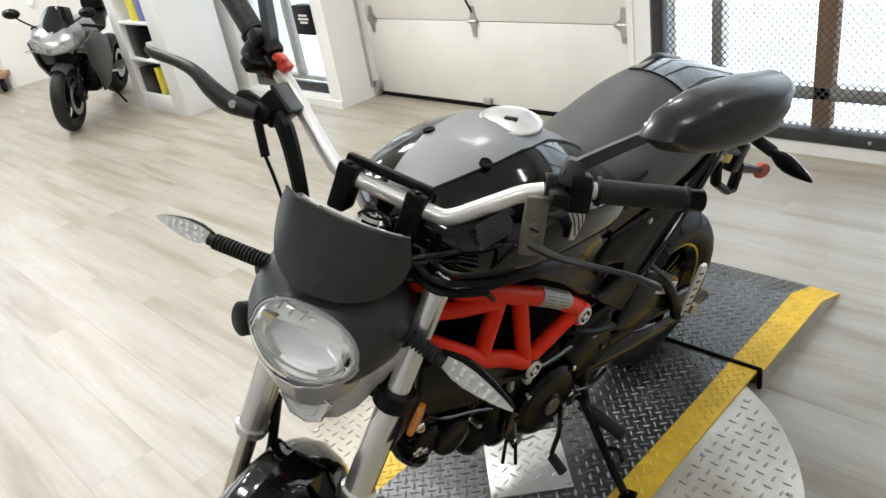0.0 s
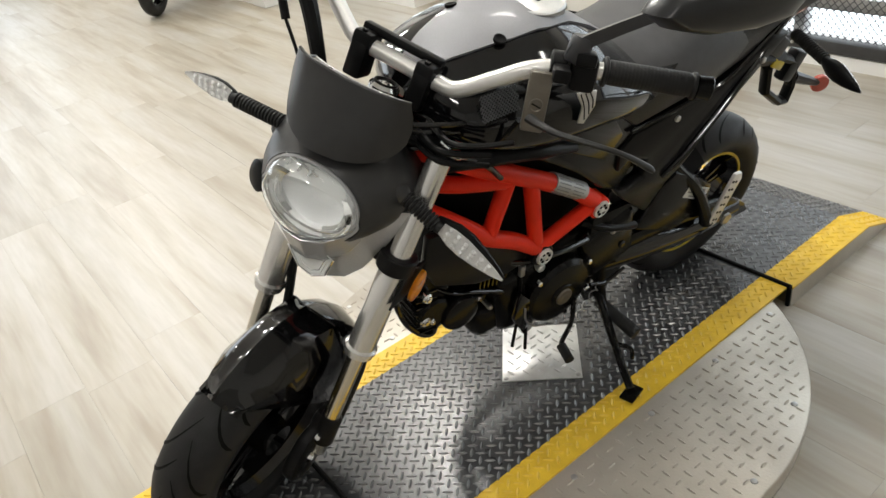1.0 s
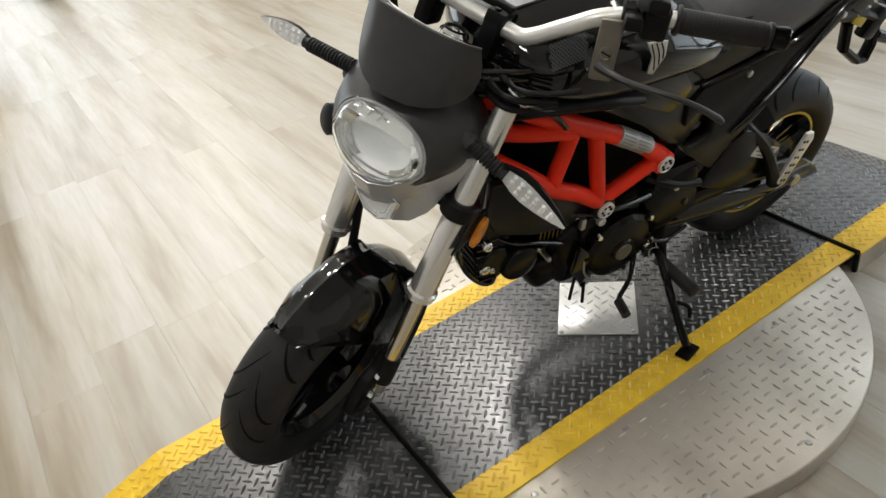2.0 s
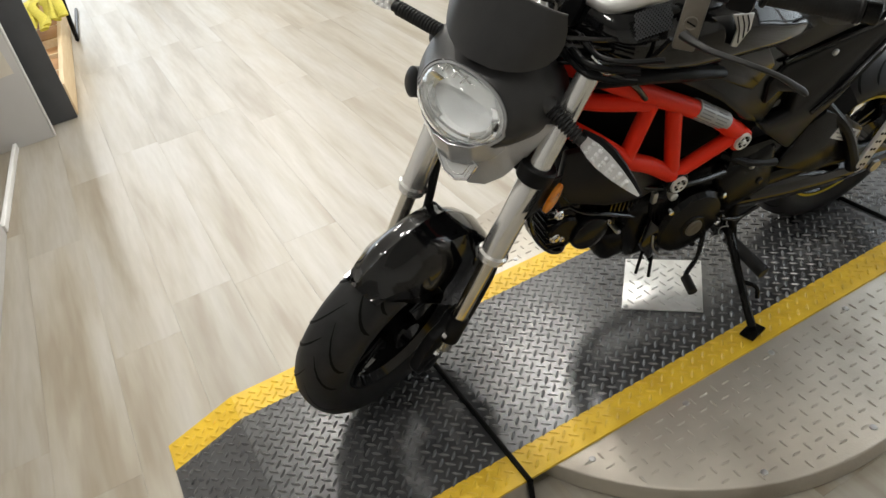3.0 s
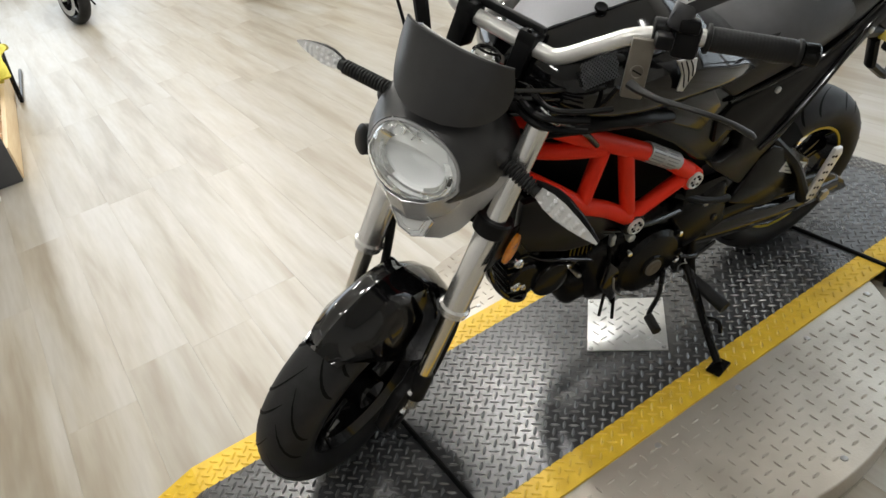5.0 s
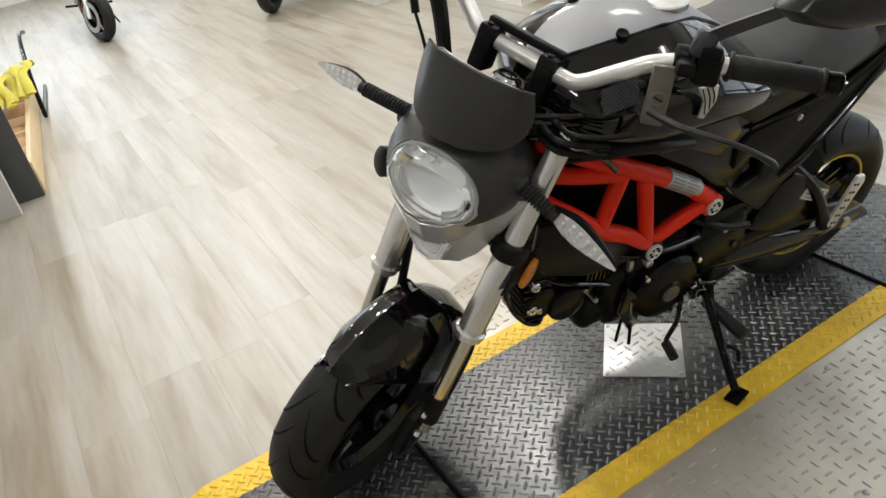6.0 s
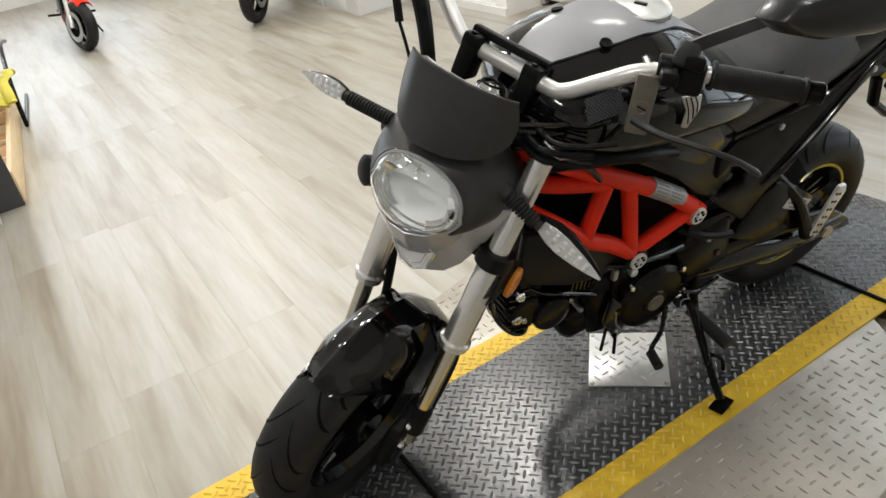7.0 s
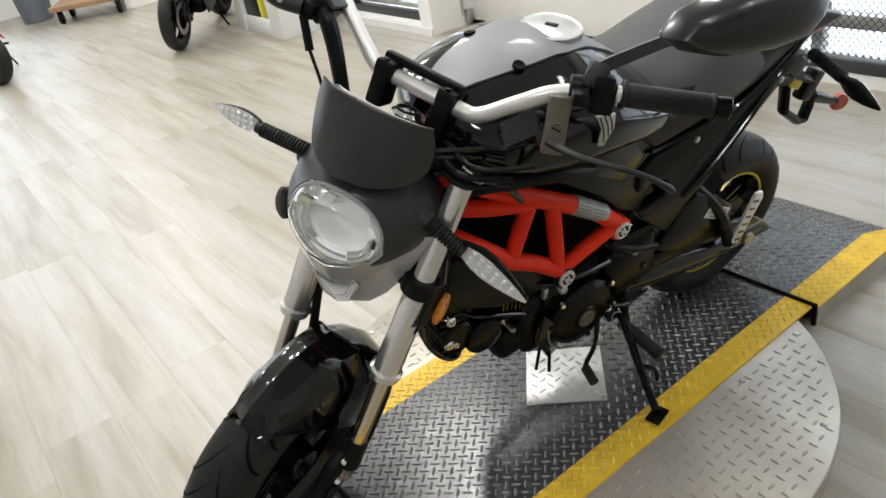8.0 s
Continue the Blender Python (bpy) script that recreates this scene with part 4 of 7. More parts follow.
bm = bmesh.new()
rows = []
for z in np.linspace(0.082, 0.190, 22):
    half = float(np.interp(z, [0.082, 0.086, 0.092, 0.100, 0.112, 0.127, 0.15, 0.17, 0.19], [0.030, 0.050, 0.067, 0.082, 0.093, 0.100, 0.102, 0.099, 0.093]))
    rows.append([(x, screen_depth(x, z), z) for x in np.linspace(-half, half, 41)])
grid(bm, rows)
thicken(bm, 0.004)
screen = part("fly_screen", bm, SHELLBLACK, bike, "matt black fly screen", LAMP, angle=32)
bm = bmesh.new()
tube(bm, [(x, screen_depth(x, 0.19) + 0.002, 0.1905) for x in np.linspace(-0.092, 0.092, 15)], 0.0026, n=1, seg=6)
part("screen_edge", bm, SHELLBLACK, screen, "rounded upper edge of the screen")
bm = bmesh.new()
loft(bm, [[Vector((x, screen_depth(x, 0.185) + d, z)) for d, z in ((0.006, 0.130), (0.006, 0.183), (0.009, 0.1855), (0.034, 0.181), (0.038, 0.177), (0.034, 0.130))] for x in np.linspace(-0.080, 0.080, 17)])
gauge = part("instrument", bm, BLACKGLOSS, bike, "wide curved instrument behind the screen", LAMP)
bm = bmesh.new()
edge = [(x, screen_depth(x, 0.185) + 0.0095, 0.1862) for x in np.linspace(-0.076, 0.076, 13)] + [(x, screen_depth(x, 0.185) + 0.033, 0.1818) for x in np.linspace(0.076, -0.076, 13)]
tube(bm, edge + edge[:1], 0.0014, n=1, seg=6, cap=False)
part("instrument_rim", bm, ZINC, gauge, "thin bright instrument rim")
for xa, xb in ((-0.056, -0.040), (-0.032, 0.010), (0.030, 0.062)):
    bm = bmesh.new()
    loft(bm, [[Vector((x, screen_depth(x, 0.185) + d, z)) for d, z in ((0.013, 0.1836), (0.013, 0.1868), (0.029, 0.1838), (0.029, 0.1806))] for x in np.linspace(xa, xb, 5)])
    part("dial_window", bm, BANDGREY, gauge, "pale dial window")

# indicators at the front
def indicator(m, parent, s):
    """Stalk and pointed clear lens; s: the side it points to."""
    bm = bmesh.new()
    n = 12 if s > 0 else 15
    prof = [(0, 0.0105)]
    for k in range(n):
        x = 0.004 + k * 0.0066
        prof += [(s * x, 0.0105), (s * (x + 0.0014), 0.0138), (s * (x + 0.0042), 0.0138), (s * (x + 0.0054), 0.0105)]
    lathe(bm, prof + [(s * (0.092 if s > 0 else 0.112), 0.0105)], 16)
    stalk = part("indicator_stalk", bm, GRIP, parent, "ribbed black indicator stalk", m)
    bm = bmesh.new()
    prof = [(0.100, 0.010, 0.009), (0.112, 0.018, 0.014), (0.130, 0.024, 0.022), (0.150, 0.025, 0.0235), (0.175, 0.020, 0.0185), (0.198, 0.012, 0.011), (0.216, 0.003, 0.003)]
    if s > 0:
        prof = [(0.216 - (0.216 - x) * 1.2, a, b * 1.08) for x, a, b in prof]
    loft(bm, [[Vector((s * x, a * 0.6 * math.cos(t) + 0.004, b * (1.22 if s > 0 else 0.92) * math.sin(t) + (0.006 if s > 0 else 0.0))) for t in np.linspace(-math.pi / 2, math.pi / 2, 12)] for x, a, b in prof])
    part("indicator_back", bm, BLACKSATIN, stalk, "black indicator housing")
    bm = bmesh.new()
    loft(bm, [[Vector((s * x, -a * 0.62 * math.cos(t) + 0.004, b * 0.90 * math.sin(t))) for t in np.linspace(-math.pi / 2, math.pi / 2, 12)] for x, a, b in prof[1:]])
    glass = part("indicator_lens", bm, LENSFACET, stalk, "clear pointed indicator lens")
    glass.visible_shadow = False
    bm = bmesh.new()
    loft(bm, [[Vector((s * x, yy, bb * k)) for x, bb, k in [(q[0], q[2] * 0.84, 1) for q in prof[1:]] + [(q[0], q[2] * 0.84, -1) for q in prof[1:][::-1]]] for yy in (0.0052, 0.0036)])
    for i in range(6):
        for j in (-1, 0, 1):
            lathe(bm, [(0, 0.005), (0.004, 0.0015)], 8, pose(s * ((0.106 + i * 0.016) if s > 0 else (0.125 + i * 0.013)), 0.0030, j * 0.012 * (1 - i * 0.12), 0, 0, -90))
    part("indicator_reflector", bm, REFLECTOR, stalk, "bright stepped reflector")
    return stalk


def aimed(start, tip, s, scale=0.9):
    """A pose in the lamp's frame whose side axis runs from start to tip."""
    d = (Vector(tip) - Vector(start)).normalized() * s
    up = Vector((0, -math.sin(radians(23)), math.cos(radians(23))))
    back = up.cross(d).normalized()
    up = d.cross(back)
    return LAMP @ Matrix.Translation(start) @ Matrix((d, back, up)).transposed().to_4x4() @ Matrix.Scale(scale, 4)


indicator(aimed((0.102, 0.078, 0.044), (0.294, 0.078, -0.006), 1, 0.94), bike, 1)
indicator(aimed((-0.100, 0.066, 0.060), (-0.292, 0.066, 0.052), -1), bike, -1)
# round horn seen beside the lamp
bm = bmesh.new()
tube(bm, [(-0.085, 0.09, -0.035), (-0.105, 0.075, -0.035)], 0.008, n=1, seg=8)
lathe(bm, [(-0.012, 0.020), (-0.008, 0.026), (0.008, 0.026), (0.012, 0.020)], 24, pose(-0.112, 0.055, -0.035, 0, 0, 60))
part("horn", bm, BLACKSATIN, bike, "black horn beside the headlight", LAMP)

LEVERGREY = material("dark_anodised_lever", (0.018, 0.018, 0.0178), 0.42, 0.2)
# Warm near-black: tinted by the floor that the gloss tank side reflects.
FLOORTINT = material("gloss_black_floor_tint", (0.006, 0.0055, 0.0045), 0.14, 0.0, spec=0.22, coat=0.1)
MIRX = Matrix.Diagonal((-1, 1, 1, 1))
CABLEBLACK = material("shiny_cable_sheath", (0.006, 0.006, 0.0065), 0.18, spec=0.5)
# handlebar with clamps, grips and controls
BAR = [(-0.412, 0.125, 0.960), (-0.28, 0.075, 0.892), (-0.19, 0.052, 0.843), (-0.147, 0.045, 0.812), (-0.100, 0.036, 0.780), (-0.068, 0.032, 0.765), (0, 0.032, 0.763), (0.075, 0.032, 0.762), (0.108, 0.033, 0.768), (0.155, 0.04, 0.808), (0.20, 0.05, 0.844), (0.28, 0.075, 0.875), (0.412, 0.125, 0.908)]
bm = bmesh.new()
tube(bm, BAR, 0.0125, n=6, seg=18)
bar = part("handlebar", bm, SATINALU, bike, "satin silver raised handlebar", FORK)
bm = bmesh.new()
for s in (1, -1):
    box(bm, (0.03, 0.045, 0.060), (s * 0.055, 0.032, 0.742), bevel=0.006)
    box(bm, (0.032, 0.044, 0.026), (s * 0.055, 0.032, 0.772), bevel=0.006)
box(bm, (0.14, 0.018, 0.014), (0, 0.042, 0.787), bevel=0.004)
clampb = part("bar_clamp", bm, BLACKSATIN, bike, "black handlebar clamp", FORK)
for s in (1, -1):
    for yy in (0.017, 0.047):
        bm = bmesh.new()
        lathe(bm, [(0, 0.005), (0.004, 0.005), (0.005, 0.003)], 10, pose(s * 0.055, yy, 0.784, 0, -90, 0))
        part("bolt", bm, BLACKMETAL, clampb)

bm = bmesh.new()
lathe(bm, [(0.70, 0.024), (0.728, 0.024), (0.733, 0.020), (0.731, 0.008), (0.734, 0.006)], 24, pose(0.008, 0.006, 0, 0, -90, 0))
lock = part("ignition_lock", bm, CHROME, bike, "bright ignition lock", FORK)
bm = bmesh.new()
tube(bm, [(0.008 + 0.017 * math.cos(a), 0.006 + 0.017 * math.sin(a), 0.734) for a in np.linspace(0, 2 * math.pi, 21)], 0.002, n=1, seg=6, cap=False)
part("lock_ring", bm, BLACKSATIN, lock)


def along(t, s=1):
    """A pose on the straight end of the bar: t metres outward from its inner end; x runs outward."""
    a, b = (Vector(BAR[-2]), Vector(BAR[-1])) if s > 0 else (MIRX @ Vector(BAR[1]), MIRX @ Vector(BAR[0]))
    d = (b - a).normalized()
    side = Vector((0, 0, 1)).cross(d).normalized()
    up = d.cross(side)
    return Matrix.Translation(a + d * t) @ Matrix((d, side, up)).transposed().to_4x4()


def flip(bm, s):
    if s < 0:
        bmesh.ops.transform(bm, matrix=MIRX, verts=bm.verts)
    return bm


for s in (1, -1):
    L = along(0, s)
    bm = bmesh.new()
    prof = [(-0.002, 0.019), (0.0, 0.021), (0.004, 0.021), (0.006, 0.0165)]
    for k in range(22):
        x = 0.008 + k * 0.005
        prof += [(x, 0.0172), (x + 0.0012, 0.0175), (x + 0.0032, 0.0175), (x + 0.0044, 0.0172)]
    prof += [(0.122, 0.0165), (0.124, 0.019), (0.128, 0.019), (0.129, 0.0155)]
    lathe(bm, prof, 24, L)
    grip = part("grip", flip(bm, s), GRIP, bike, "ribbed black rubber grip", FORK)
    bm = bmesh.new()
    lathe(bm, [(0.129, 0.013), (0.131, 0.0155), (0.15, 0.0165), (0.152, 0.0145), (0.153, 0.008)], 20, L)
    part("bar_end", flip(bm, s), BLACKMETAL, grip, "black bar-end weight")
    # switch block
    bm = bmesh.new()
    add(bm, box(bmesh.new(), (0.038, 0.045, 0.05), (-0.028, 0.0, -0.005), bevel=0.008), L)
    add(bm, box(bmesh.new(), (0.03, 0.03, 0.02), (-0.03, -0.018, 0.018), bevel=0.005), L)
    sw = part("switch_block", flip(bm, s), BLACKSATIN, bike, "black handlebar switch block", FORK)
    if s < 0:
        bm = bmesh.new()
        add(bm, box(bmesh.new(), (0.030, 0.026, 0.016), (0.214, 0.052, 0.874), (0, -25, 0), bevel=0.005))
        add(bm, box(bmesh.new(), (0.012, 0.02, 0.010), (0.210, 0.040, 0.882), (0, -25, 0), bevel=0.003))
        part("kill_switch", flip(bm, s), REDSWITCH, sw, "red engine stop switch")
    # lever perch and lever
    bm = bmesh.new()
    lathe(bm, [(-0.075, 0.017), (-0.073, 0.0195), (-0.054, 0.0195), (-0.052, 0.017)], 20, L)
    add(bm, box(bmesh.new(), (0.024, 0.04, 0.02), (-0.06, -0.03, -0.004), bevel=0.004), L)
    perch = part("lever_perch", flip(bm, s), BLACKSATIN, bike, "black lever perch", FORK)
    bm = bmesh.new()
    if s > 0:
        tube(bm, [(0.232, -0.020, 0.796), (0.25, -0.026, 0.796), (0.28, -0.035, 0.80), (0.325, -0.032, 0.808), (0.368, -0.016, 0.811), (0.40, 0.008, 0.804), (0.408, 0.014, 0.801)], [0.010, 0.008, 0.0064, 0.0056, 0.0054, 0.0076, 0.005], seg=12, flat=0.7)
    else:
        tube(bm, [(0.200, -0.012, 0.809), (0.236, -0.025, 0.808), (0.264, -0.032, 0.818), (0.297, -0.03, 0.831), (0.333, -0.026, 0.833), (0.372, -0.022, 0.830), (0.388, -0.02, 0.832)], [0.015, 0.016, 0.0145, 0.011, 0.009, 0.009, 0.006], seg=12, flat=0.9)
    part("lever", flip(bm, s), LEVERGREY, perch, "dark grey hand lever")
    # mirror
    bm = bmesh.new()
    add(bm, tube(bmesh.new(), [(-0.045, -0.012, 0.018), (-0.04, -0.016, 0.035), (0.0, -0.02, 0.062), (0.06, -0.024, 0.098), (0.085, -0.024, 0.115)], [0.016, 0.0145, 0.0135, 0.0125, 0.012], seg=4, flat=0.8), L)
    if s > 0:
        add(bm, lathe(bmesh.new(), [(-0.014, 0.014), (-0.010, 0.0165), (0.018, 0.0165), (0.022, 0.014)], 20, pose(-0.042, -0.014, 0.024, 0, -80, 0)), L)
    stem = part("mirror_stem", flip(bm, s), MIRRORARM, bike, "satin dark grey mirror arm", FORK)
    bm = bmesh.new()
    def shell_ring(k, dy, c=(0.115, 0.0, 0.168)):
        pts = []
        out = [(-0.088, -0.016), (-0.074, 0.008), (-0.03, 0.030), (0.03, 0.040), (0.082, 0.040), (0.092, 0.03), (0.088, 0.0), (0.07, -0.026), (0.02, -0.040), (-0.035, -0.042), (-0.066, -0.034)]
        for x, z in out:
            xr, zr = x * math.cos(0.12) - z * math.sin(0.12), x * math.sin(0.12) + z * math.cos(0.12)
            q = Vector((1.46 * k * xr - 0.004, 1.2 * dy, 1.08 * k * zr + 0.003))
            q.rotate(Euler((0, 0, radians(32))))
            pts.append(q + Vector((c[0] + 0.008, -0.03, c[2] - 0.040)))
        return pts
    add(bm, loft(bmesh.new(), [shell_ring(0.35, -0.048), shell_ring(0.72, -0.042), shell_ring(0.93, -0.026), shell_ring(1.0, -0.006), shell_ring(1.0, 0.004), shell_ring(0.95, 0.008)], n=2), L)
    mirror = part("mirror_shell", flip(bm, s), MIRRORSHELL, stem, "dark grey mirror shell", angle=60)
    bm = bmesh.new()
    add(bm, loft(bmesh.new(), [shell_ring(0.93, 0.0082), shell_ring(0.93, 0.0096)]), L)
    part("mirror_glass", flip(bm, s), MIRRORGLASS, stem, "mirror glass")
# brown-grey clutch bracket with slotted screw at the left
L = along(0)
bm = bmesh.new()
add(bm, box(bmesh.new(), (0.032, 0.014, 0.086), (-0.085, -0.024, -0.050), bevel=0.003), L)
brk = part("perch_bracket", bm, GUNMETAL, bike, "brownish cast bracket under the bar", FORK)
bm = bmesh.new()
add(bm, lathe(bmesh.new(), [(0, 0.0098), (0.003, 0.0098), (0.0036, 0.0085), (0.0025, 0.007)], 18, pose(-0.085, -0.0305, -0.053, 0, 0, -90)), L)
part("slotted_screw", bm, GUNMETAL, brk)
bm = bmesh.new()
add(bm, box(bmesh.new(), (0.014, 0.001, 0.0022), (-0.085, -0.0345, -0.053), (0, 20, 0)), L)
part("screw_slot", bm, RUBBERJOINT, brk)
# master cylinder at the right
L = along(0, -1)
bm = bmesh.new()
add(bm, box(bmesh.new(), (0.045, 0.046, 0.04), (0.188, 0.022, 0.816), (0, -32, 0), bevel=0.006))
add(bm, box(bmesh.new(), (0.06, 0.03, 0.026), (0.208, -0.004, 0.812), (0, -10, 0), bevel=0.006))
mc = part("master_cylinder", flip(bm, -1), BLACKSATIN, bike, "black brake master cylinder", FORK)
bm = bmesh.new()
add(bm, box(bmesh.new(), (0.047, 0.048, 0.008), (0.176, 0.022, 0.837), (0, -32, 0), bevel=0.003))
part("reservoir_lid", flip(bm, -1), MIRRORARM, mc, "grey reservoir lid")
bm = bmesh.new()
lathe(bm, [(-0.040, 0.0055), (-0.036, 0.0055), (-0.034, 0.003)], 12, pose(0.225, 0, 0.812, 0, 0, 90))
part("pivot_bolt", flip(bm, -1), ZINC, mc)
bm = bmesh.new()
tube(bm, [(0.175, 0.004, 0.812), (0.156, 0.0, 0.798), (0.134, 0.0, 0.767), (0.112, 0.0, 0.730), (0.095, 0.01, 0.69)], [0.013, 0.014, 0.013, 0.012, 0.010], seg=10)
part("brake_hose", flip(bm, -1), BLACKSATIN, mc, "black brake hose")
bm = bmesh.new()
tube(bm, [(0.192, -0.02, 0.80), (0.165, -0.02, 0.755)], 0.007, seg=10)
tube(bm, [(0.165, -0.02, 0.755), (0.138, -0.02, 0.725), (0.11, -0.01, 0.68)], 0.0028, seg=8)
part("switch_cable", flip(bm, -1), BLACKSATIN, mc, "black cable with rubber boot")

# ---- tank, seat and tail ----
TANK = [(y, z, w * 1.2, h) for y, z, w, h in [(0.35, 0.845, 0.045, 0.03), (0.375, 0.842, 0.095, 0.062), (0.42, 0.828, 0.128, 0.095), (0.49, 0.82, 0.145, 0.120), (0.56, 0.815, 0.150, 0.128), (0.63, 0.805, 0.148, 0.122), (0.70, 0.785, 0.138, 0.10), (0.77, 0.765, 0.12, 0.07), (0.83, 0.745, 0.10, 0.03)]]
def tank_row(y, zc, w, h, grow=0.0, lo=0, hi=360, n=28, low=1.0):
    out = []
    for a in np.linspace(radians(lo), radians(hi), n, endpoint=hi - lo < 359):
        c, s = math.cos(a), math.sin(a)
        p = 2.1
        out.append(Vector(((w + grow) * math.copysign(abs(c) ** (2 / p), c), y, zc + (h + grow) * (1.0 if s > 0 else low) * math.copysign(abs(s) ** (2 / p), s))))
    return out
bm = bmesh.new()
loft(bm, [tank_row(*t, low=0.5) for t in TANK], n=4)
tank = part("fuel_tank", bm, BLACKGLOSS, bike, "gloss black fuel tank")
bm = bmesh.new()
rows = []
ts = path_points([Vector((t[0], t[1], t[2])) for t in TANK], 4)
hs = np.interp(np.linspace(0, len(TANK) - 1, len(ts)), range(len(TANK)), [t[3] for t in TANK])
for v, h in zip(ts, hs):
    if 0.365 < v[0] < 0.80:
        half = float(np.interp(v[0], [0.365, 0.42, 0.5, 0.58, 0.66, 0.72, 0.8], [11, 16, 21.5, 22, 17, 12, 7]))
        rows.append(tank_row(v[0], v[1], v[2], h, 0.0045, 90 - half, 90 + half, 18))
grid(bm, rows)
thicken(bm, 0.004)
tcover = part("tank_cover", bm, GREYSATIN, tank, "satin metallic grey tank panel", angle=50)
for s in (1, -1):
    bm = bmesh.new()
    lathe(bm, [(-0.004, 0.0100), (0.0012, 0.0100), (0.0014, 0.008), (0.0002, 0.006)], 18, pose(s * 0.064, 0.49, 0.9385, 0, -90 + s * 18, 0))
    part("tank_bolt", bm, RUBBERJOINT, tank, "black recessed bolt")
bm = bmesh.new()
lathe(bm, [(-0.016, 0.052), (-0.001, 0.052), (0.001, 0.049), (-0.0005, 0.043), (0.001, 0.036), (0.0015, 0.005)], 40, pose(0, 0.609, 0.9405, -4, 0, 0) @ pose(0, 0, 0, 0, -90, 0))
capo = part("filler_cap", bm, ZINC, tank, "round silver filler cap")
bm = bmesh.new()
box(bm, (0.022, 0.010, 0.004), (0, 0.609, 0.9422), (-4, 0, 30), bevel=0.0015)
part("cap_lock", bm, BLACKSATIN, capo)
# side scoops with grey mesh
for s in (1,):
    bm = bmesh.new()
    for i in range(-14, 22):
        for sl in (-1, 1):
            a, b = (0.395 + 0.0058 * i, 0.874), (0.395 + 0.0058 * i + sl * 0.035, 0.912)
            q = [(a[0] + (b[0] - a[0]) * k, a[1] + (b[1] - a[1]) * k) for k in np.linspace(0, 1, 9)]
            q = [p for p in q if 0.395 < p[0] < 0.465]
            if len(q) > 1:
                tube(bm, [(0.152 - 0.34 * (z - 0.874), y, z) for y, z in q], 0.001, n=1, seg=4)
    part("scoop_mesh", bm, MESHSTEEL, tank, "grey wire mesh in the side scoop")
    bm = bmesh.new()
    prism(bm, [(0.543, 0.890), (0.586, 0.880), (0.588, 0.852), (0.569, 0.825), (0.556, 0.831), (0.560, 0.86)], 0.003, pose(s * 0.184, 0, 0), 0.001)
    badge = part("side_emblem", bm, ZINC, tank, "silver emblem with dark strokes")
    for k, (y0, z0, y1, z1) in enumerate(((0.552, 0.885, 0.568, 0.834), (0.562, 0.883, 0.576, 0.841), (0.572, 0.881, 0.582, 0.850))):
        bm = bmesh.new()
        tube(bm, [(s * 0.1857, y0, z0), (s * 0.1857, (y0 + y1) / 2 + 0.003, (z0 + z1) / 2), (s * 0.1857, y1, z1)], 0.0012, seg=6)
        part("emblem_stroke", bm, BLACKSATIN, badge)

SEAT = [(0.76, 0.775, 0.085, 0.05), (0.80, 0.775, 0.115, 0.06), (0.86, 0.765, 0.132, 0.078), (0.94, 0.765, 0.135, 0.105), (1.02, 0.775, 0.128, 0.115), (1.10, 0.778, 0.116, 0.11), (1.20, 0.768, 0.095, 0.088), (1.30, 0.758, 0.07, 0.055), (1.39, 0.755, 0.042, 0.022)]
bm = bmesh.new()
loft(bm, [tank_row(*t) for t in SEAT], n=4)
seat = part("seat", bm, VINYL, bike, "dark grey vinyl seat with raised tail")
bm = bmesh.new()
rows = []
for y, z, w, h in SEAT[4:]:
    rows.append(tank_row(y, z, w, h, 0.004, 62, 118, 12))
grid(bm, rows)
thicken(bm, 0.004)
part("tail_cover", bm, BLACKGLOSS, seat, "gloss black tail cover")

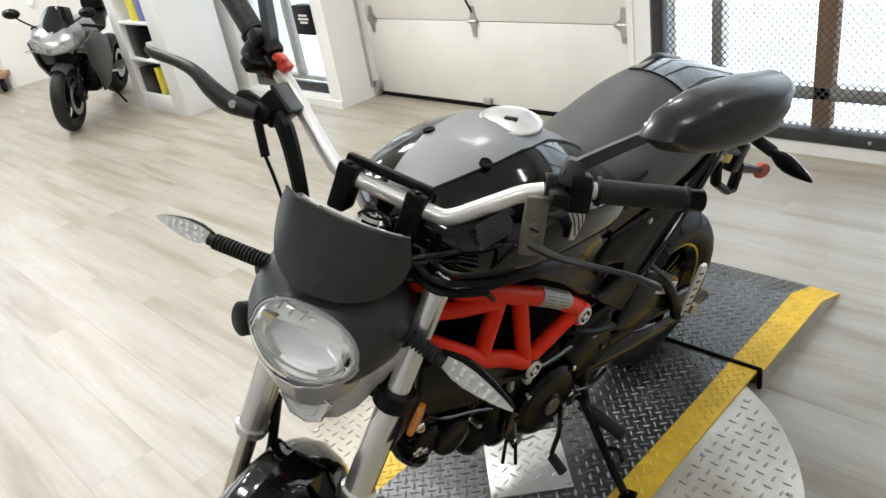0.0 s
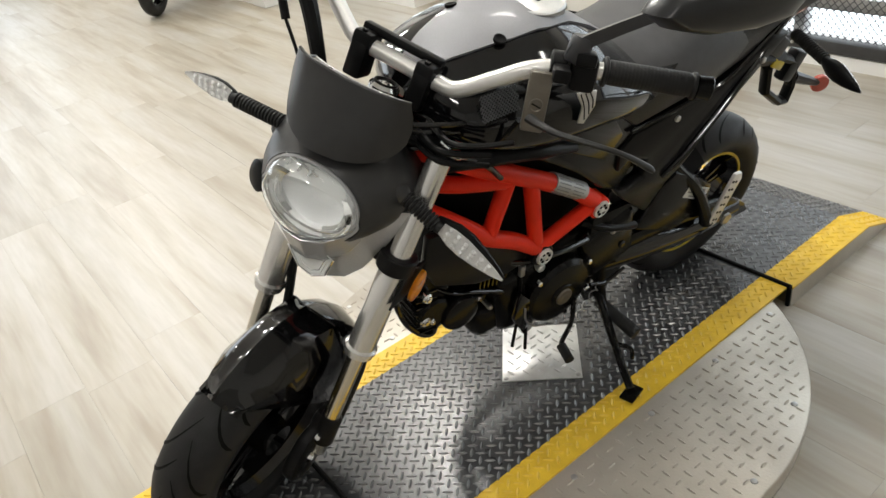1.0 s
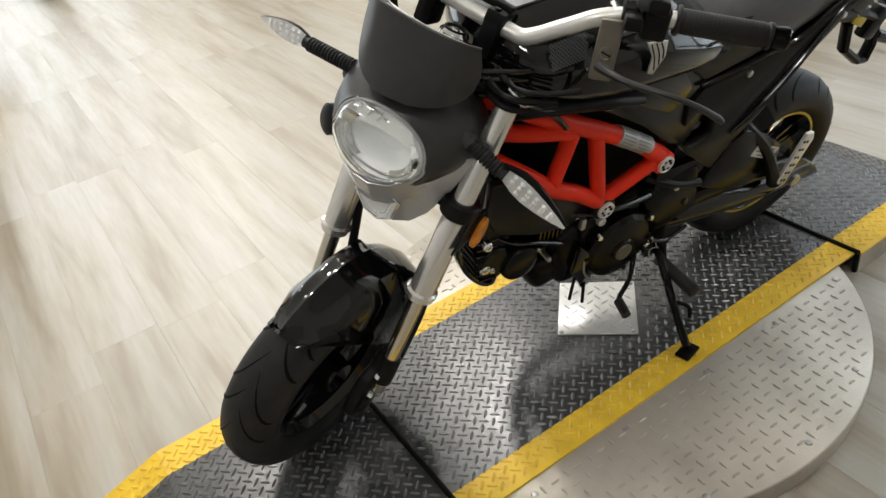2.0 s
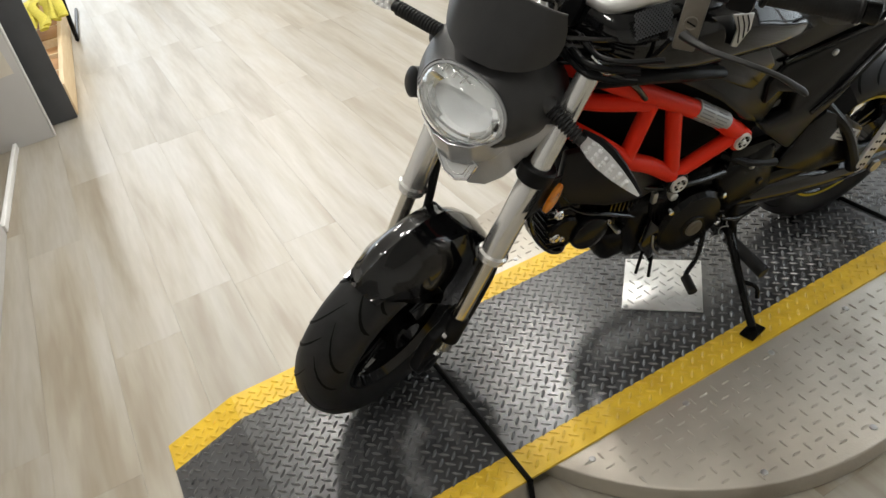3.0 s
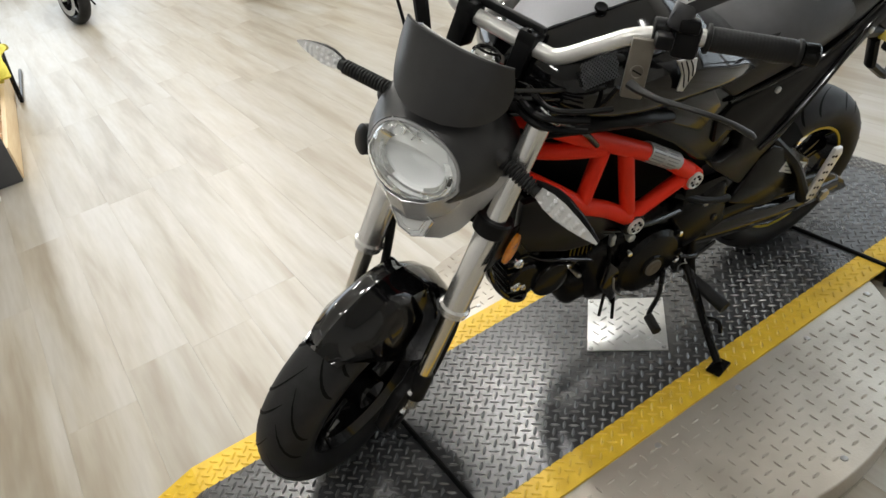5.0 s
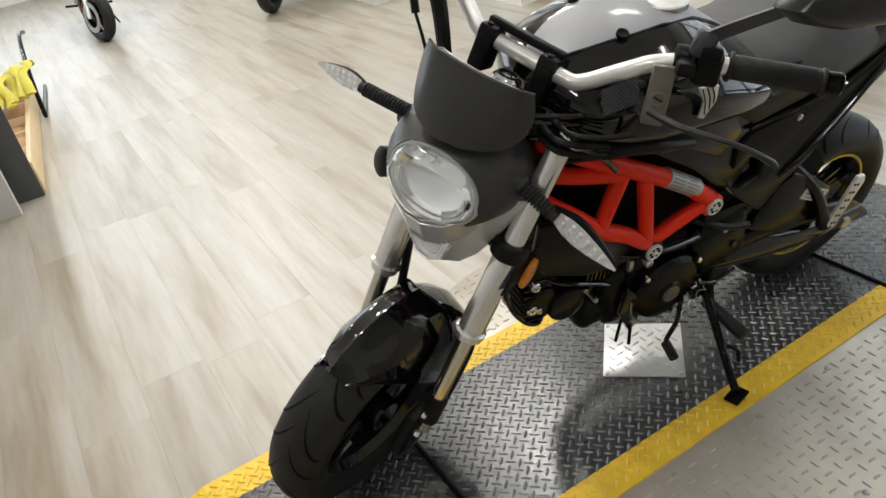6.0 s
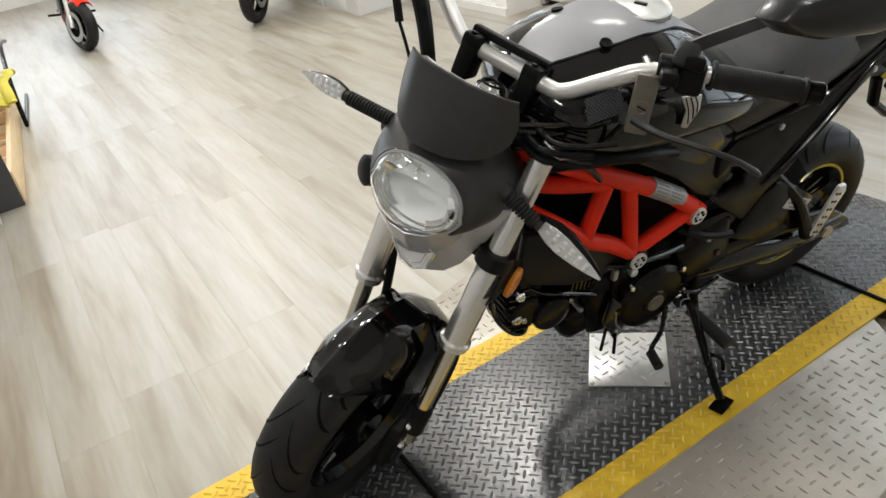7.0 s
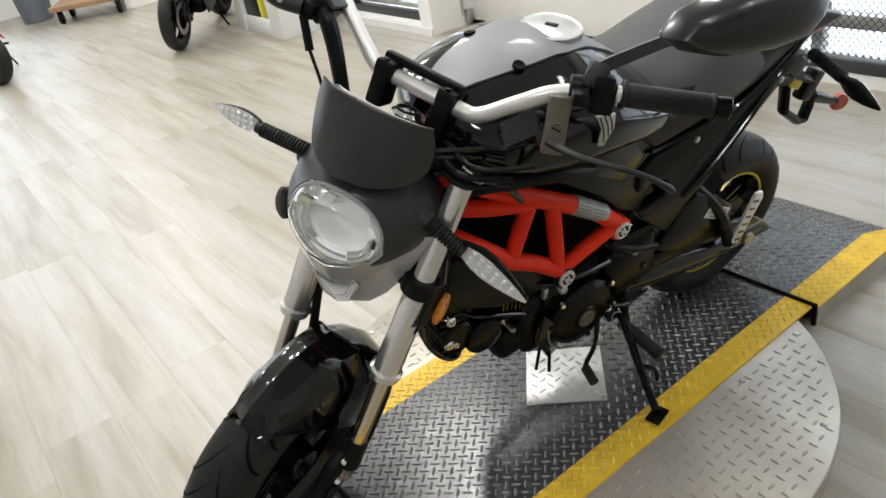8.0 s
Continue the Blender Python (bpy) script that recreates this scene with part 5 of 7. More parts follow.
# side panels under the seat, parted by a gloss rail
for s in (1, -1):
    # wedge under the seat, then the broad panel behind a deep groove, with a hollow vent and a gloss rail
    bm = bmesh.new()
    prism(bm, [(0.70, 0.80), (0.72, 0.745), (0.782, 0.690), (0.90, 0.703), (1.010, 0.722), (1.16, 0.79), (1.30, 0.805), (1.20, 0.845), (1.0, 0.81), (0.82, 0.80)], 0.03, pose(s * 0.108, 0, 0), 0.010)
    part("upper_side_panel", bm, SIDEGREY, bike, "charcoal panel under the seat")
    bm = bmesh.new()
    prism(bm, [(0.755, 0.645), (0.787, 0.672), (0.90, 0.682), (1.02, 0.690), (1.15, 0.760), (1.20, 0.755), (1.10, 0.665), (1.046, 0.614), (0.973, 0.525), (0.925, 0.490), (0.879, 0.431), (0.792, 0.510), (0.765, 0.545), (0.800, 0.530), (0.846, 0.540), (0.842, 0.590), (0.788, 0.612), (0.762, 0.590)], 0.028, pose(s * 0.108, 0, 0), 0.006)
    sp = part("side_panel", bm, SIDEGREY, bike, "charcoal plastic side panel with a hollow vent")
    bm = bmesh.new()
    tube(bm, [(s * 0.122, 0.90, 0.520), (s * 0.125, 0.955, 0.560), (s * 0.125, 1.02, 0.625), (s * 0.122, 1.08, 0.690), (s * 0.108, 1.16, 0.755), (s * 0.09, 1.25, 0.80)], [0.008, 0.010, 0.011, 0.011, 0.010, 0.007], seg=10, flat=0.7)
    part("side_rail", bm, BLACKGLOSS, sp, "gloss black rail along the panel")
    # Black plate behind the opening: the vent's shade put into colour.
    bm = bmesh.new()
    prism(bm, [(0.750, 0.625), (0.86, 0.605), (0.86, 0.52), (0.755, 0.53)], 0.004, pose(s * 0.090, 0, 0), 0.001)
    part("vent_shade", bm, RUBBERJOINT, sp, "black plate that gives the vent opening its shade")
    bm = bmesh.new()
    lathe(bm, [(-0.01, 0.013), (0.006, 0.013), (0.009, 0.009), (0.007, 0.004)], 16, pose(s * 0.096, 0.815, 0.565, 0, 0, 0 if s > 0 else 180))
    part("vent_cap", bm, BLACKGLOSS, sp, "gloss black round cap in the vent")
    bm = bmesh.new()
    tube(bm, [(s * 0.120, 0.775, 0.683), (s * 0.124, 0.90, 0.693), (s * 0.124, 1.015, 0.706), (s * 0.118, 1.13, 0.765), (s * 0.10, 1.22, 0.805)], 0.0045, seg=8)
    part("panel_edge", bm, BLACKGLOSS, sp, "gloss edge above the groove")
    for y, z in ((1.13, 0.715), (0.90, 0.665)):
        bm = bmesh.new()
        lathe(bm, [(-0.01, 0.007), (0.002, 0.007), (0.004, 0.004)], 10, pose(s * 0.124, y, z, 0, 0, 0 if s > 0 else 180))
        part("bolt", bm, ZINC, sp)
    # plate added under the tank: the floor's reflection put into its warm black
    bm = bmesh.new()
    prism(bm, [(0.53, 0.80), (0.60, 0.775), (0.70, 0.76), (0.74, 0.70), (0.70, 0.655), (0.61, 0.715), (0.54, 0.76)], 0.012, pose(s * 0.128, 0, 0), 0.005)
    part("floor_reflection_plate", bm, FLOORTINT, bike, "dark plate standing for the floor reflected in the tank side")
# airbox and inner body that fill the frame
bm = bmesh.new()
loft(bm, [oval(y, z, w, h, 20, 3.2) for y, z, w, h in ((0.36, 0.72, 0.045, 0.10), (0.42, 0.70, 0.075, 0.15), (0.55, 0.64, 0.085, 0.18), (0.70, 0.60, 0.088, 0.17), (0.85, 0.60, 0.085, 0.15), (1.0, 0.62, 0.07, 0.09))])
part("airbox", bm, INNERBLACK, bike, "black airbox inside the frame")

# red trellis frame
def red_tube(bm, pts, r=0.0168):
    return tube(bm, pts, r, n=4, seg=12)
for s in (1, -1):
    x0, x1 = s * 0.075, s * 0.111
    bm = bmesh.new()
    red_tube(bm, [(s * 0.02, 0.31, 0.80), (s * 0.078, 0.35, 0.797), (s * 0.104, 0.41, 0.762), (x1, 0.50, 0.704), (x1, 0.575, 0.654), (x1, 0.648, 0.602), (x1, 0.724, 0.532)], 0.0178)
    red_tube(bm, [(s * 0.03, 0.31, 0.68), (s * 0.080, 0.345, 0.675), (x1, 0.40, 0.635), (x1, 0.457, 0.578), (x1, 0.52, 0.535), (x1, 0.585, 0.478)])
    red_tube(bm, [(x1, 0.585, 0.485), (x1, 0.65, 0.506), (x1, 0.720, 0.529)], 0.0155)
    red_tube(bm, [(x1, 0.49, 0.695), (x1, 0.457, 0.585)], 0.0152)
    red_tube(bm, [(x1, 0.545, 0.665), (x1, 0.575, 0.505)], 0.0152)
    red_tube(bm, [(s * 0.070, 0.335, 0.735), (s * 0.100, 0.40, 0.722), (x1, 0.49, 0.695)], 0.0150)
    prism(bm, [(0.42, 0.755), (0.505, 0.70), (0.47, 0.692), (0.425, 0.715)], 0.012, pose(s * 0.104, 0, 0), 0.004)
    fr = part("trellis_frame", bm, RED, bike, "red painted tubular trellis frame")
    for y, z in ((0.726, 0.522), (0.588, 0.468)):
        bm = bmesh.new()
        lathe(bm, [(s * 0.091, 0.025), (s * 0.124, 0.025), (s * 0.127, 0.022)], 24, pose(0, y, z))
        part("frame_boss", bm, RED if y > 0.7 else BLACKSATIN, fr)
        bm = bmesh.new()
        lathe(bm, [(s * 0.126, 0.0195), (s * 0.132, 0.0185), (s * 0.133, 0.015), (s * 0.130, 0.013), (s * 0.130, 0.006), (s * 0.134, 0.005)], 24, pose(0, y, z))
        cap_ = part("frame_bolt_cap", bm, SATINALU, fr, "round silver bolt cap")
        for k in range(6):
            a = k * math.pi / 3
            bm = bmesh.new()
            lathe(bm, [(s * 0.1305, 0.0030), (s * 0.1324, 0.0030)], 8, pose(0, y + 0.0105 * math.cos(a), z + 0.0105 * math.sin(a)))
            part("cap_hole", bm, RUBBERJOINT, cap_)
    if s > 0:
        bm = bmesh.new()
        b2 = lathe(bmesh.new(), [(-0.054, 0.0174), (-0.054, 0.0186), (0.054, 0.0186), (0.054, 0.0174)], 16)
        mm = Matrix.Translation((x1, 0.634, 0.613)) @ Vector((0, 0.074, -0.0555)).to_track_quat("X", "Z").to_matrix().to_4x4()
        add(bm, b2, mm)
        st = part("frame_label", bm, LABELGREY, fr, "silver label round the frame tube")
        bm = bmesh.new()
        for k in range(18):
            for c, wd in ((-0.029, 0.038), (0.020, 0.042 - 0.007 * (k % 3))):
                add(bm, box(bmesh.new(), (wd, 0.0022, 0.0008), (c, 0, 0.0188), bevel=0), mm @ pose(0, 0, 0, 20 * k, 0, 0))
        part("label_print", bm, BARGREY, fr, "rows of dark print bars")

# ---- engine ----
bm = bmesh.new()
box(bm, (0.20, 0.30, 0.19), (0, 0.66, 0.33), (8, 0, 0), bevel=0.035, seg=3)
box(bm, (0.16, 0.16, 0.10), (0, 0.55, 0.27), (0, 0, 0), bevel=0.03, seg=3)
eng = part("crankcase", bm, BLACKMETAL, bike, "black engine crankcase")
bm = bmesh.new()
box(bm, (0.11, 0.24, 0.10), (0, 0.46, 0.385), (-8, 0, 0), bevel=0.02)
barrel = part("cylinder", bm, BLACKMETAL, bike, "finned black cylinder")
for k in range(9):
    bm = bmesh.new()
    box(bm, (0.12, 0.006, 0.10), (0.01, 0.375 + 0.021 * k, 0.405 - 0.003 * k), (-8, 0, 0), bevel=0.002, seg=1)
    part("fin", bm, BLACKMETAL, barrel)
bm = bmesh.new()
box(bm, (0.10, 0.08, 0.14), (0.03, 0.365, 0.405), (-8, 0, 0), bevel=0.025, seg=3)
lathe(bm, [(0.0, 0.03), (0.005, 0.035), (0.085, 0.035), (0.09, 0.03)], 20, pose(0, 0.358, 0.41))
part("cylinder_head", bm, BLACKMETAL, bike, "black cylinder head")
bm = bmesh.new()
lathe(bm, [(0.09, 0.088), (0.118, 0.086), (0.128, 0.076), (0.132, 0.05), (0.133, 0.03), (0.137, 0.028), (0.137, 0.01)], 40, pose(0, 0.655, 0.315))
cov = part("stator_cover", bm, BLACKMETAL, bike, "round black engine side cover")
bm = bmesh.new()
lathe(bm, [(0.136, 0.021), (0.141, 0.020), (0.142, 0.012), (0.140, 0.004)], 24, pose(0, 0.655, 0.315))
part("cover_plug", bm, GUNMETAL, cov, "slotted metal plug")
for k, (dy, dz) in enumerate(((0.07, 0.05), (-0.06, 0.062), (-0.085, -0.02), (0.03, -0.085), (0.088, -0.02))):
    bm = bmesh.new()
    lathe(bm, [(0.115, 0.0065), (0.124, 0.0065), (0.126, 0.004)], 10, pose(0, 0.655 + dy, 0.315 + dz))
    part("bolt", bm, CHROME if k == 1 else BLACKMETAL, cov)
bm = bmesh.new()
box(bm, (0.05, 0.16, 0.16), (0.095, 0.80, 0.37), (15, 0, 0), bevel=0.03, seg=3)
part("sprocket_cover", bm, BLACKMETAL, bike, "black sprocket cover")
bm = bmesh.new()
tube(bm, [(0.070, 0.340, 0.545), (0.075, 0.300, 0.530), (0.076, 0.284, 0.48), (0.075, 0.300, 0.41), (0.075, 0.335, 0.352), (0.075, 0.362, 0.338), (0.066, 0.378, 0.36)], 0.0062, seg=10)
part("front_pipe", bm, BLACKGLOSS, bike, "thin bent black pipe ahead of the engine")
bm = bmesh.new()
tube(bm, [(0.0, 0.42, 0.34), (-0.02, 0.43, 0.27), (-0.06, 0.46, 0.215), (-0.09, 0.54, 0.19), (-0.11, 0.65, 0.19), (-0.13, 0.85, 0.25), (-0.15, 1.0, 0.36)], 0.021, seg=14)
tube(bm, [(-0.155, 0.98, 0.35), (-0.165, 1.10, 0.44), (-0.17, 1.28, 0.54)], [0.03, 0.048, 0.045], seg=18)
part("exhaust", bm, BLACKMETAL, bike, "black exhaust pipe and silencer")
for y, z, r in ((0.342, 0.464, 0.011), (0.337, 0.401, 0.013), (0.352, 0.392, 0.008), (0.464, 0.387, 0.006), (0.556, 0.390, 0.008), (0.570, 0.384, 0.008)):
    bm = bmesh.new()
    lathe(bm, [(0.055, r), (0.088, r), (0.091, r * 0.75), (0.090, r * 0.4), (0.095, r * 0.35)], 12, pose(0, y, z))
    part("bolt", bm, CHROME, eng, "bright bolt")
for pts in ([(0.10, 0.56, 0.40), (0.11, 0.555, 0.30), (0.115, 0.545, 0.20)], [(0.095, 0.57, 0.38), (0.115, 0.575, 0.27), (0.13, 0.57, 0.19)]):
    bm = bmesh.new()
    tube(bm, pts, 0.0038, seg=8)
    part("breather_hose", bm, RUBBERJOINT, eng, "thin black breather hose")
bm = bmesh.new()
box(bm, (0.012, 0.012, 0.03), (0.10, 0.56, 0.42), bevel=0.003)
part("hose_clip", bm, ZINC, eng)
# plastic guard beside the head
bm = bmesh.new()
prism(bm, [(0.335, 0.635), (0.40, 0.625), (0.46, 0.565), (0.565, 0.475), (0.568, 0.445), (0.52, 0.435), (0.44, 0.455), (0.35, 0.505), (0.325, 0.56)], 0.018, pose(0.094, 0, 0, 0, 0, 0), 0.006)
part("engine_side_guard", bm, SIDEGREY, bike, "black plastic engine guard")

# small fittings on the engine
for pts, r, mat, lab in (([(0.085, 0.50, 0.47), (0.11, 0.56, 0.455), (0.118, 0.64, 0.44), (0.115, 0.72, 0.43)], 0.006, BLACKGLOSS, "black wiring loom"),
                         ([(0.07, 0.36, 0.47), (0.085, 0.40, 0.44), (0.085, 0.47, 0.40), (0.095, 0.55, 0.36)], 0.0045, BLACKGLOSS, "thin black hose"),
                         ([(0.09, 0.72, 0.46), (0.115, 0.78, 0.43), (0.118, 0.86, 0.40)], 0.009, BLACKSATIN, "black rubber hose"),
                         ([(0.135, 0.735, 0.30), (0.14, 0.78, 0.285), (0.135, 0.84, 0.29)], 0.0045, BLACKGLOSS, "black gear linkage")):
    bm = bmesh.new()
    tube(bm, pts, r, seg=8)
    part("engine_hose", bm, mat, eng, lab)
for y, z, r, mat in ((0.43, 0.355, 0.007, CHROME), (0.50, 0.33, 0.006, ZINC), (0.61, 0.40, 0.010, SATINALU), (0.735, 0.36, 0.007, CHROME), (0.79, 0.42, 0.007, ZINC), (0.83, 0.36, 0.009, BLACKGLOSS), (0.745, 0.27, 0.007, CHROME)):
    bm = bmesh.new()
    xe = 0.084 if y < 0.55 else 0.105 if y < 0.65 else 0.122
    lathe(bm, [(0.05, r), (xe, r), (xe + 0.003, r * 0.6)], 12, pose(0, y, z))
    part("bolt", bm, mat, eng)
bm = bmesh.new()
prism(bm, [(0.55, 0.375), (0.60, 0.31), (0.595, 0.235), (0.57, 0.225), (0.535, 0.30)], 0.02, pose(0.112, 0, 0), 0.006)
part("crankcase_rib", bm, BLACKGLOSS, eng, "gloss black casing rib")
bm = bmesh.new()
lathe(bm, [(0.040, 0.043), (0.092, 0.043), (0.098, 0.040), (0.100, 0.036), (0.1005, 0.010)], 32, pose(0, 0.416, 0.380))
part("head_cover", bm, COVERBLACK, barrel, "round black cap on the cylinder head")
for k in range(7):
    bm = bmesh.new()
    box(bm, (0.105, 0.048, 0.0035), (0.030, 0.344, 0.360 + 0.0185 * k), (-12, 0, 0), bevel=0.001, seg=1)
    part("head_fin", bm, BLACKGLOSS, barrel, "gloss black cooling fin")
for k in range(8):
    bm = bmesh.new()
    box(bm, (0.012, 0.0045, 0.040), (0.078, 0.470 + 0.0105 * k, 0.420 - 0.0045 * k), (-8, 0, 0), bevel=0.001, seg=1)
    part("fin", bm, BLACKGLOSS, barrel)
bm = bmesh.new()
tube(bm, [(0.124, 0.560, 0.325), (0.125, 0.566, 0.285), (0.125, 0.592, 0.248), (0.124, 0.628, 0.228)], 0.0022, seg=6)
part("gasket", bm, ZINC, cov, "bright gasket edge")

for s in (1, -1):
    bm = bmesh.new()
    prism(bm, [(0.735, 0.475), (0.86, 0.465), (0.935, 0.41), (0.945, 0.33), (0.885, 0.27), (0.825, 0.20), (0.77, 0.19), (0.735, 0.25)], 0.022, pose(s * 0.098, 0, 0), 0.007)
    plate = part("footrest_plate", bm, COVERBLACK, bike, "gloss black footrest plate")
    # Black patch on the plate's face draws a recess by its shade alone.
    bm = bmesh.new()
    prism(bm, [(0.765, 0.43), (0.83, 0.425), (0.845, 0.37), (0.79, 0.35)], 0.004, pose(s * 0.110, 0, 0), 0.001)
    part("recess_shade", bm, RUBBERJOINT, plate)
    for y, z in ((0.765, 0.265), (0.90, 0.40), (0.91, 0.33)):
        bm = bmesh.new()
        lathe(bm, [(0.1, 0.008), (0.112, 0.008), (0.114, 0.005)], 10, pose(0, y, z) if s > 0 else pose(0, y, z, 0, 0, 180))
        part("bolt", bm, ZINC, plate)
bm = bmesh.new()
rows = []
for th in np.linspace(-75, 20, 10):
    a = radians(th)
    rows.append([(0.074 * u, 1.2 + (0.252 - 0.05 * abs(u) ** 3) * math.sin(a), 0.2345 + (0.252 - 0.05 * abs(u) ** 3) * math.cos(a)) for u in np.linspace(-1, 1, 9)])
grid(bm, rows[:6])
thicken(bm, 0.003)
part("rear_hugger", bm, BLACKSATIN, bike, "black inner rear mudguard")
# Black box added only to darken the gap between fork and engine.
bm = bmesh.new()
box(bm, (0.10, 0.08, 0.15), (0.03, 0.385, 0.53), (-12, 0, 0), bevel=0.015)
part("gap_filler", bm, BLACKMETAL, bike, "black box added to fill the dark gap behind the fork")

# swing arm, chain guard, rear hugger
bm = bmesh.new()
for s in (1, -1):
    tube(bm, [(s * 0.085, 0.80, 0.30), (s * 0.10, 0.95, 0.28), (s * 0.105, 1.10, 0.255), (s * 0.105, 1.26, 0.243)], [0.03, 0.03, 0.027, 0.022], seg=12, flat=1.3)
box(bm, (0.20, 0.05, 0.05), (0, 0.90, 0.29), bevel=0.01)
swing = part("swing_arm", bm, BLACKGLOSS, bike, "black swing arm")
bm = bmesh.new()
lathe(bm, [(-0.125, 0.012), (0.125, 0.012)], 16, pose(0, 1.207, 0.2435))
lathe(bm, [(0.12, 0.017), (0.134, 0.017)], 6, pose(0, 1.207, 0.2435))
part("rear_axle", bm, ZINC, swing, "steel rear axle")
bm = bmesh.new()
prism(bm, [(0.83, 0.37), (1.05, 0.345), (1.22, 0.30), (1.30, 0.24), (1.33, 0.20), (1.27, 0.205), (1.18, 0.27), (1.0, 0.305), (0.83, 0.325)], 0.026, pose(0.105, 0, 0), 0.008)
cg = part("chain_guard", bm, COVERBLACK, bike, "black chain guard")
bm = bmesh.new()
prism(bm, [(0.890, 0.425), (0.915, 0.480), (0.960, 0.500), (1.03, 0.460), (1.105, 0.400), (1.115, 0.335), (0.995, 0.305), (0.86, 0.385)], 0.022, pose(0.112, 0, 0), 0.008)
cover2 = part("pivot_cover", bm, COVERBLACK, bike, "gloss black cover over the swing arm pivot")
bm = bmesh.new()
box(bm, (0.0012, 0.090, 0.032), (0.1237, 1.048, 0.403), (-30, 0, 0))
part("warning_label", bm, STICKER, cover2, "small white label")
bm = bmesh.new()
for k in range(3):
    box(bm, (0.0012, (0.066, 0.074, 0.050)[k], (0.007, 0.003, 0.003)[k]), (0.1246, 1.050 - 0.004 * k, 0.412 - 0.0085 * k), (-30, 0, 0))
part("label_print", bm, BARGREY, cover2)
# foot pegs, gear lever, side stand
def peg(base, tip, mat, bracket):
    bm = bmesh.new()
    tube(bm, [base, tip], [0.014, 0.016], n=1, seg=12)
    p = part("foot_peg", bm, mat, bike, "foot peg on a black bracket")
    bm = bmesh.new()
    tube(bm, bracket, 0.011, seg=10, flat=1.5)
    part("peg_bracket", bm, BLACKMETAL, p, "black peg bracket")
    return p
for s in (1, -1):
    p = peg((s * 0.12, 0.796, 0.192), (s * 0.235, 0.808, 0.18), GRIP, [(s * 0.095, 0.80, 0.31), (s * 0.11, 0.80, 0.24), (s * 0.13, 0.797, 0.192)])
    bm = bmesh.new()
    prism(bm, [(1.134, 0.436), (1.156, 0.434), (1.164, 0.412), (1.124, 0.290), (1.100, 0.288), (1.094, 0.312)], 0.010, pose(s * 0.150, 0, 0), 0.003)
    pp = part("pillion_peg", bm, SATINALU, bike, "folded silver pillion peg")
    bm = bmesh.new()
    tube(bm, [(s * 0.10, 0.97, 0.50), (s * 0.125, 1.04, 0.42), (s * 0.136, 1.09, 0.33), (s * 0.140, 1.105, 0.295)], [0.014, 0.013, 0.015, 0.017], seg=10)
    part("pillion_bracket", bm, BLACKMETAL, pp, "black pillion peg hanger")
    for i in range(6):
        for j in (-1, 1):
            bm = bmesh.new()
            lathe(bm, [(-0.001, 0.0034), (0.001, 0.0034)], 8, pose(s * 0.1554, 1.110 + 0.0054 * i + 0.0055 * j, 0.312 + 0.0205 * i - 0.002 * j))
            part("peg_hole", bm, RUBBERJOINT, pp)
bm = bmesh.new()
tube(bm, [(0.13, 0.70, 0.27), (0.15, 0.68, 0.22), (0.165, 0.645, 0.19), (0.19, 0.635, 0.187)], 0.0055, seg=8)
gl = part("gear_lever", bm, BLACKMETAL, bike, "black gear lever with rubber tip")
bm = bmesh.new()
tube(bm, [(0.168, 0.642, 0.188), (0.208, 0.632, 0.186)], 0.011, n=1, seg=12)
part("lever_rubber", bm, GRIP, gl, "rubber lever tip")
bm = bmesh.new()
tube(bm, [(0.10, 0.80, 0.23), (0.13, 0.79, 0.21), (0.22, 0.765, 0.150), (0.302, 0.745, 0.098)], [0.014, 0.011, 0.0095, 0.0095], seg=12)
stand = part("side_stand", bm, BLACKMETAL, bike, "black side stand, swung down")
bm = bmesh.new()
add(bm, box(bmesh.new(), (0.035, 0.05, 0.008), bevel=0.003), pose(0.309, 0.743, 0.0905, 0, -15.3, 15))
part("stand_foot", bm, BLACKMETAL, stand, "flat stand foot")
bm = bmesh.new()
tube(bm, [(0.21, 0.765, 0.15), (0.235, 0.80, 0.135), (0.25, 0.80, 0.11)], 0.005, seg=8)
part("stand_tang", bm, BLACKMETAL, stand)
bm = bmesh.new()
tube(bm, [(0.115 + 0.006 * math.cos(k * 1.6), 0.80 - 0.004 * k + 0.006 * math.sin(k * 1.6), 0.26 - 0.006 * k) for k in range(18)], 0.0014, n=2, seg=5)
part("stand_spring", bm, ZINC, stand, "steel return spring")

# tail light, plate hanger and rear indicators
bm = bmesh.new()
loop = [(0.03, 1.25, 0.635), (0.03, 1.36, 0.60), (0.03, 1.43, 0.565), (0.03, 1.458, 0.49), (0.03, 1.455, 0.445), (0.03, 1.425, 0.452), (0.03, 1.352, 0.508), (0.03, 1.325, 0.585)]
for a, b in zip(loop[1:], loop[2:] + loop[1:2]):
    tube(bm, [a, b], 0.0155, n=1, seg=8, flat=0.7)
tube(bm, [(0.03, 1.20, 0.70), loop[0], loop[1]], 0.02, seg=8)
box(bm, (0.11, 0.12, 0.05), (0.0, 1.29, 0.665), (-35, 0, 0), bevel=0.012)
box(bm, (0.03, 0.05, 0.08), (0.03, 1.425, 0.555), (-25, 0, 0), bevel=0.008)
tube(bm, [(0.03, 1.455, 0.512), (0.03, 1.53, 0.475), (0.03, 1.59, 0.446)], [0.016, 0.013, 0.009], seg=10)
hang = part("plate_hanger", bm, BLACKSATIN, bike, "black number plate hanger")
bm = bmesh.new()
box(bm, (0.006, 0.05, 0.022), (0.047, 1.335, 0.595), (-30, 0, 0), bevel=0.003)
part("hanger_tab", bm, RIMYELLOW, hang, "small yellow tab")
bm = bmesh.new()
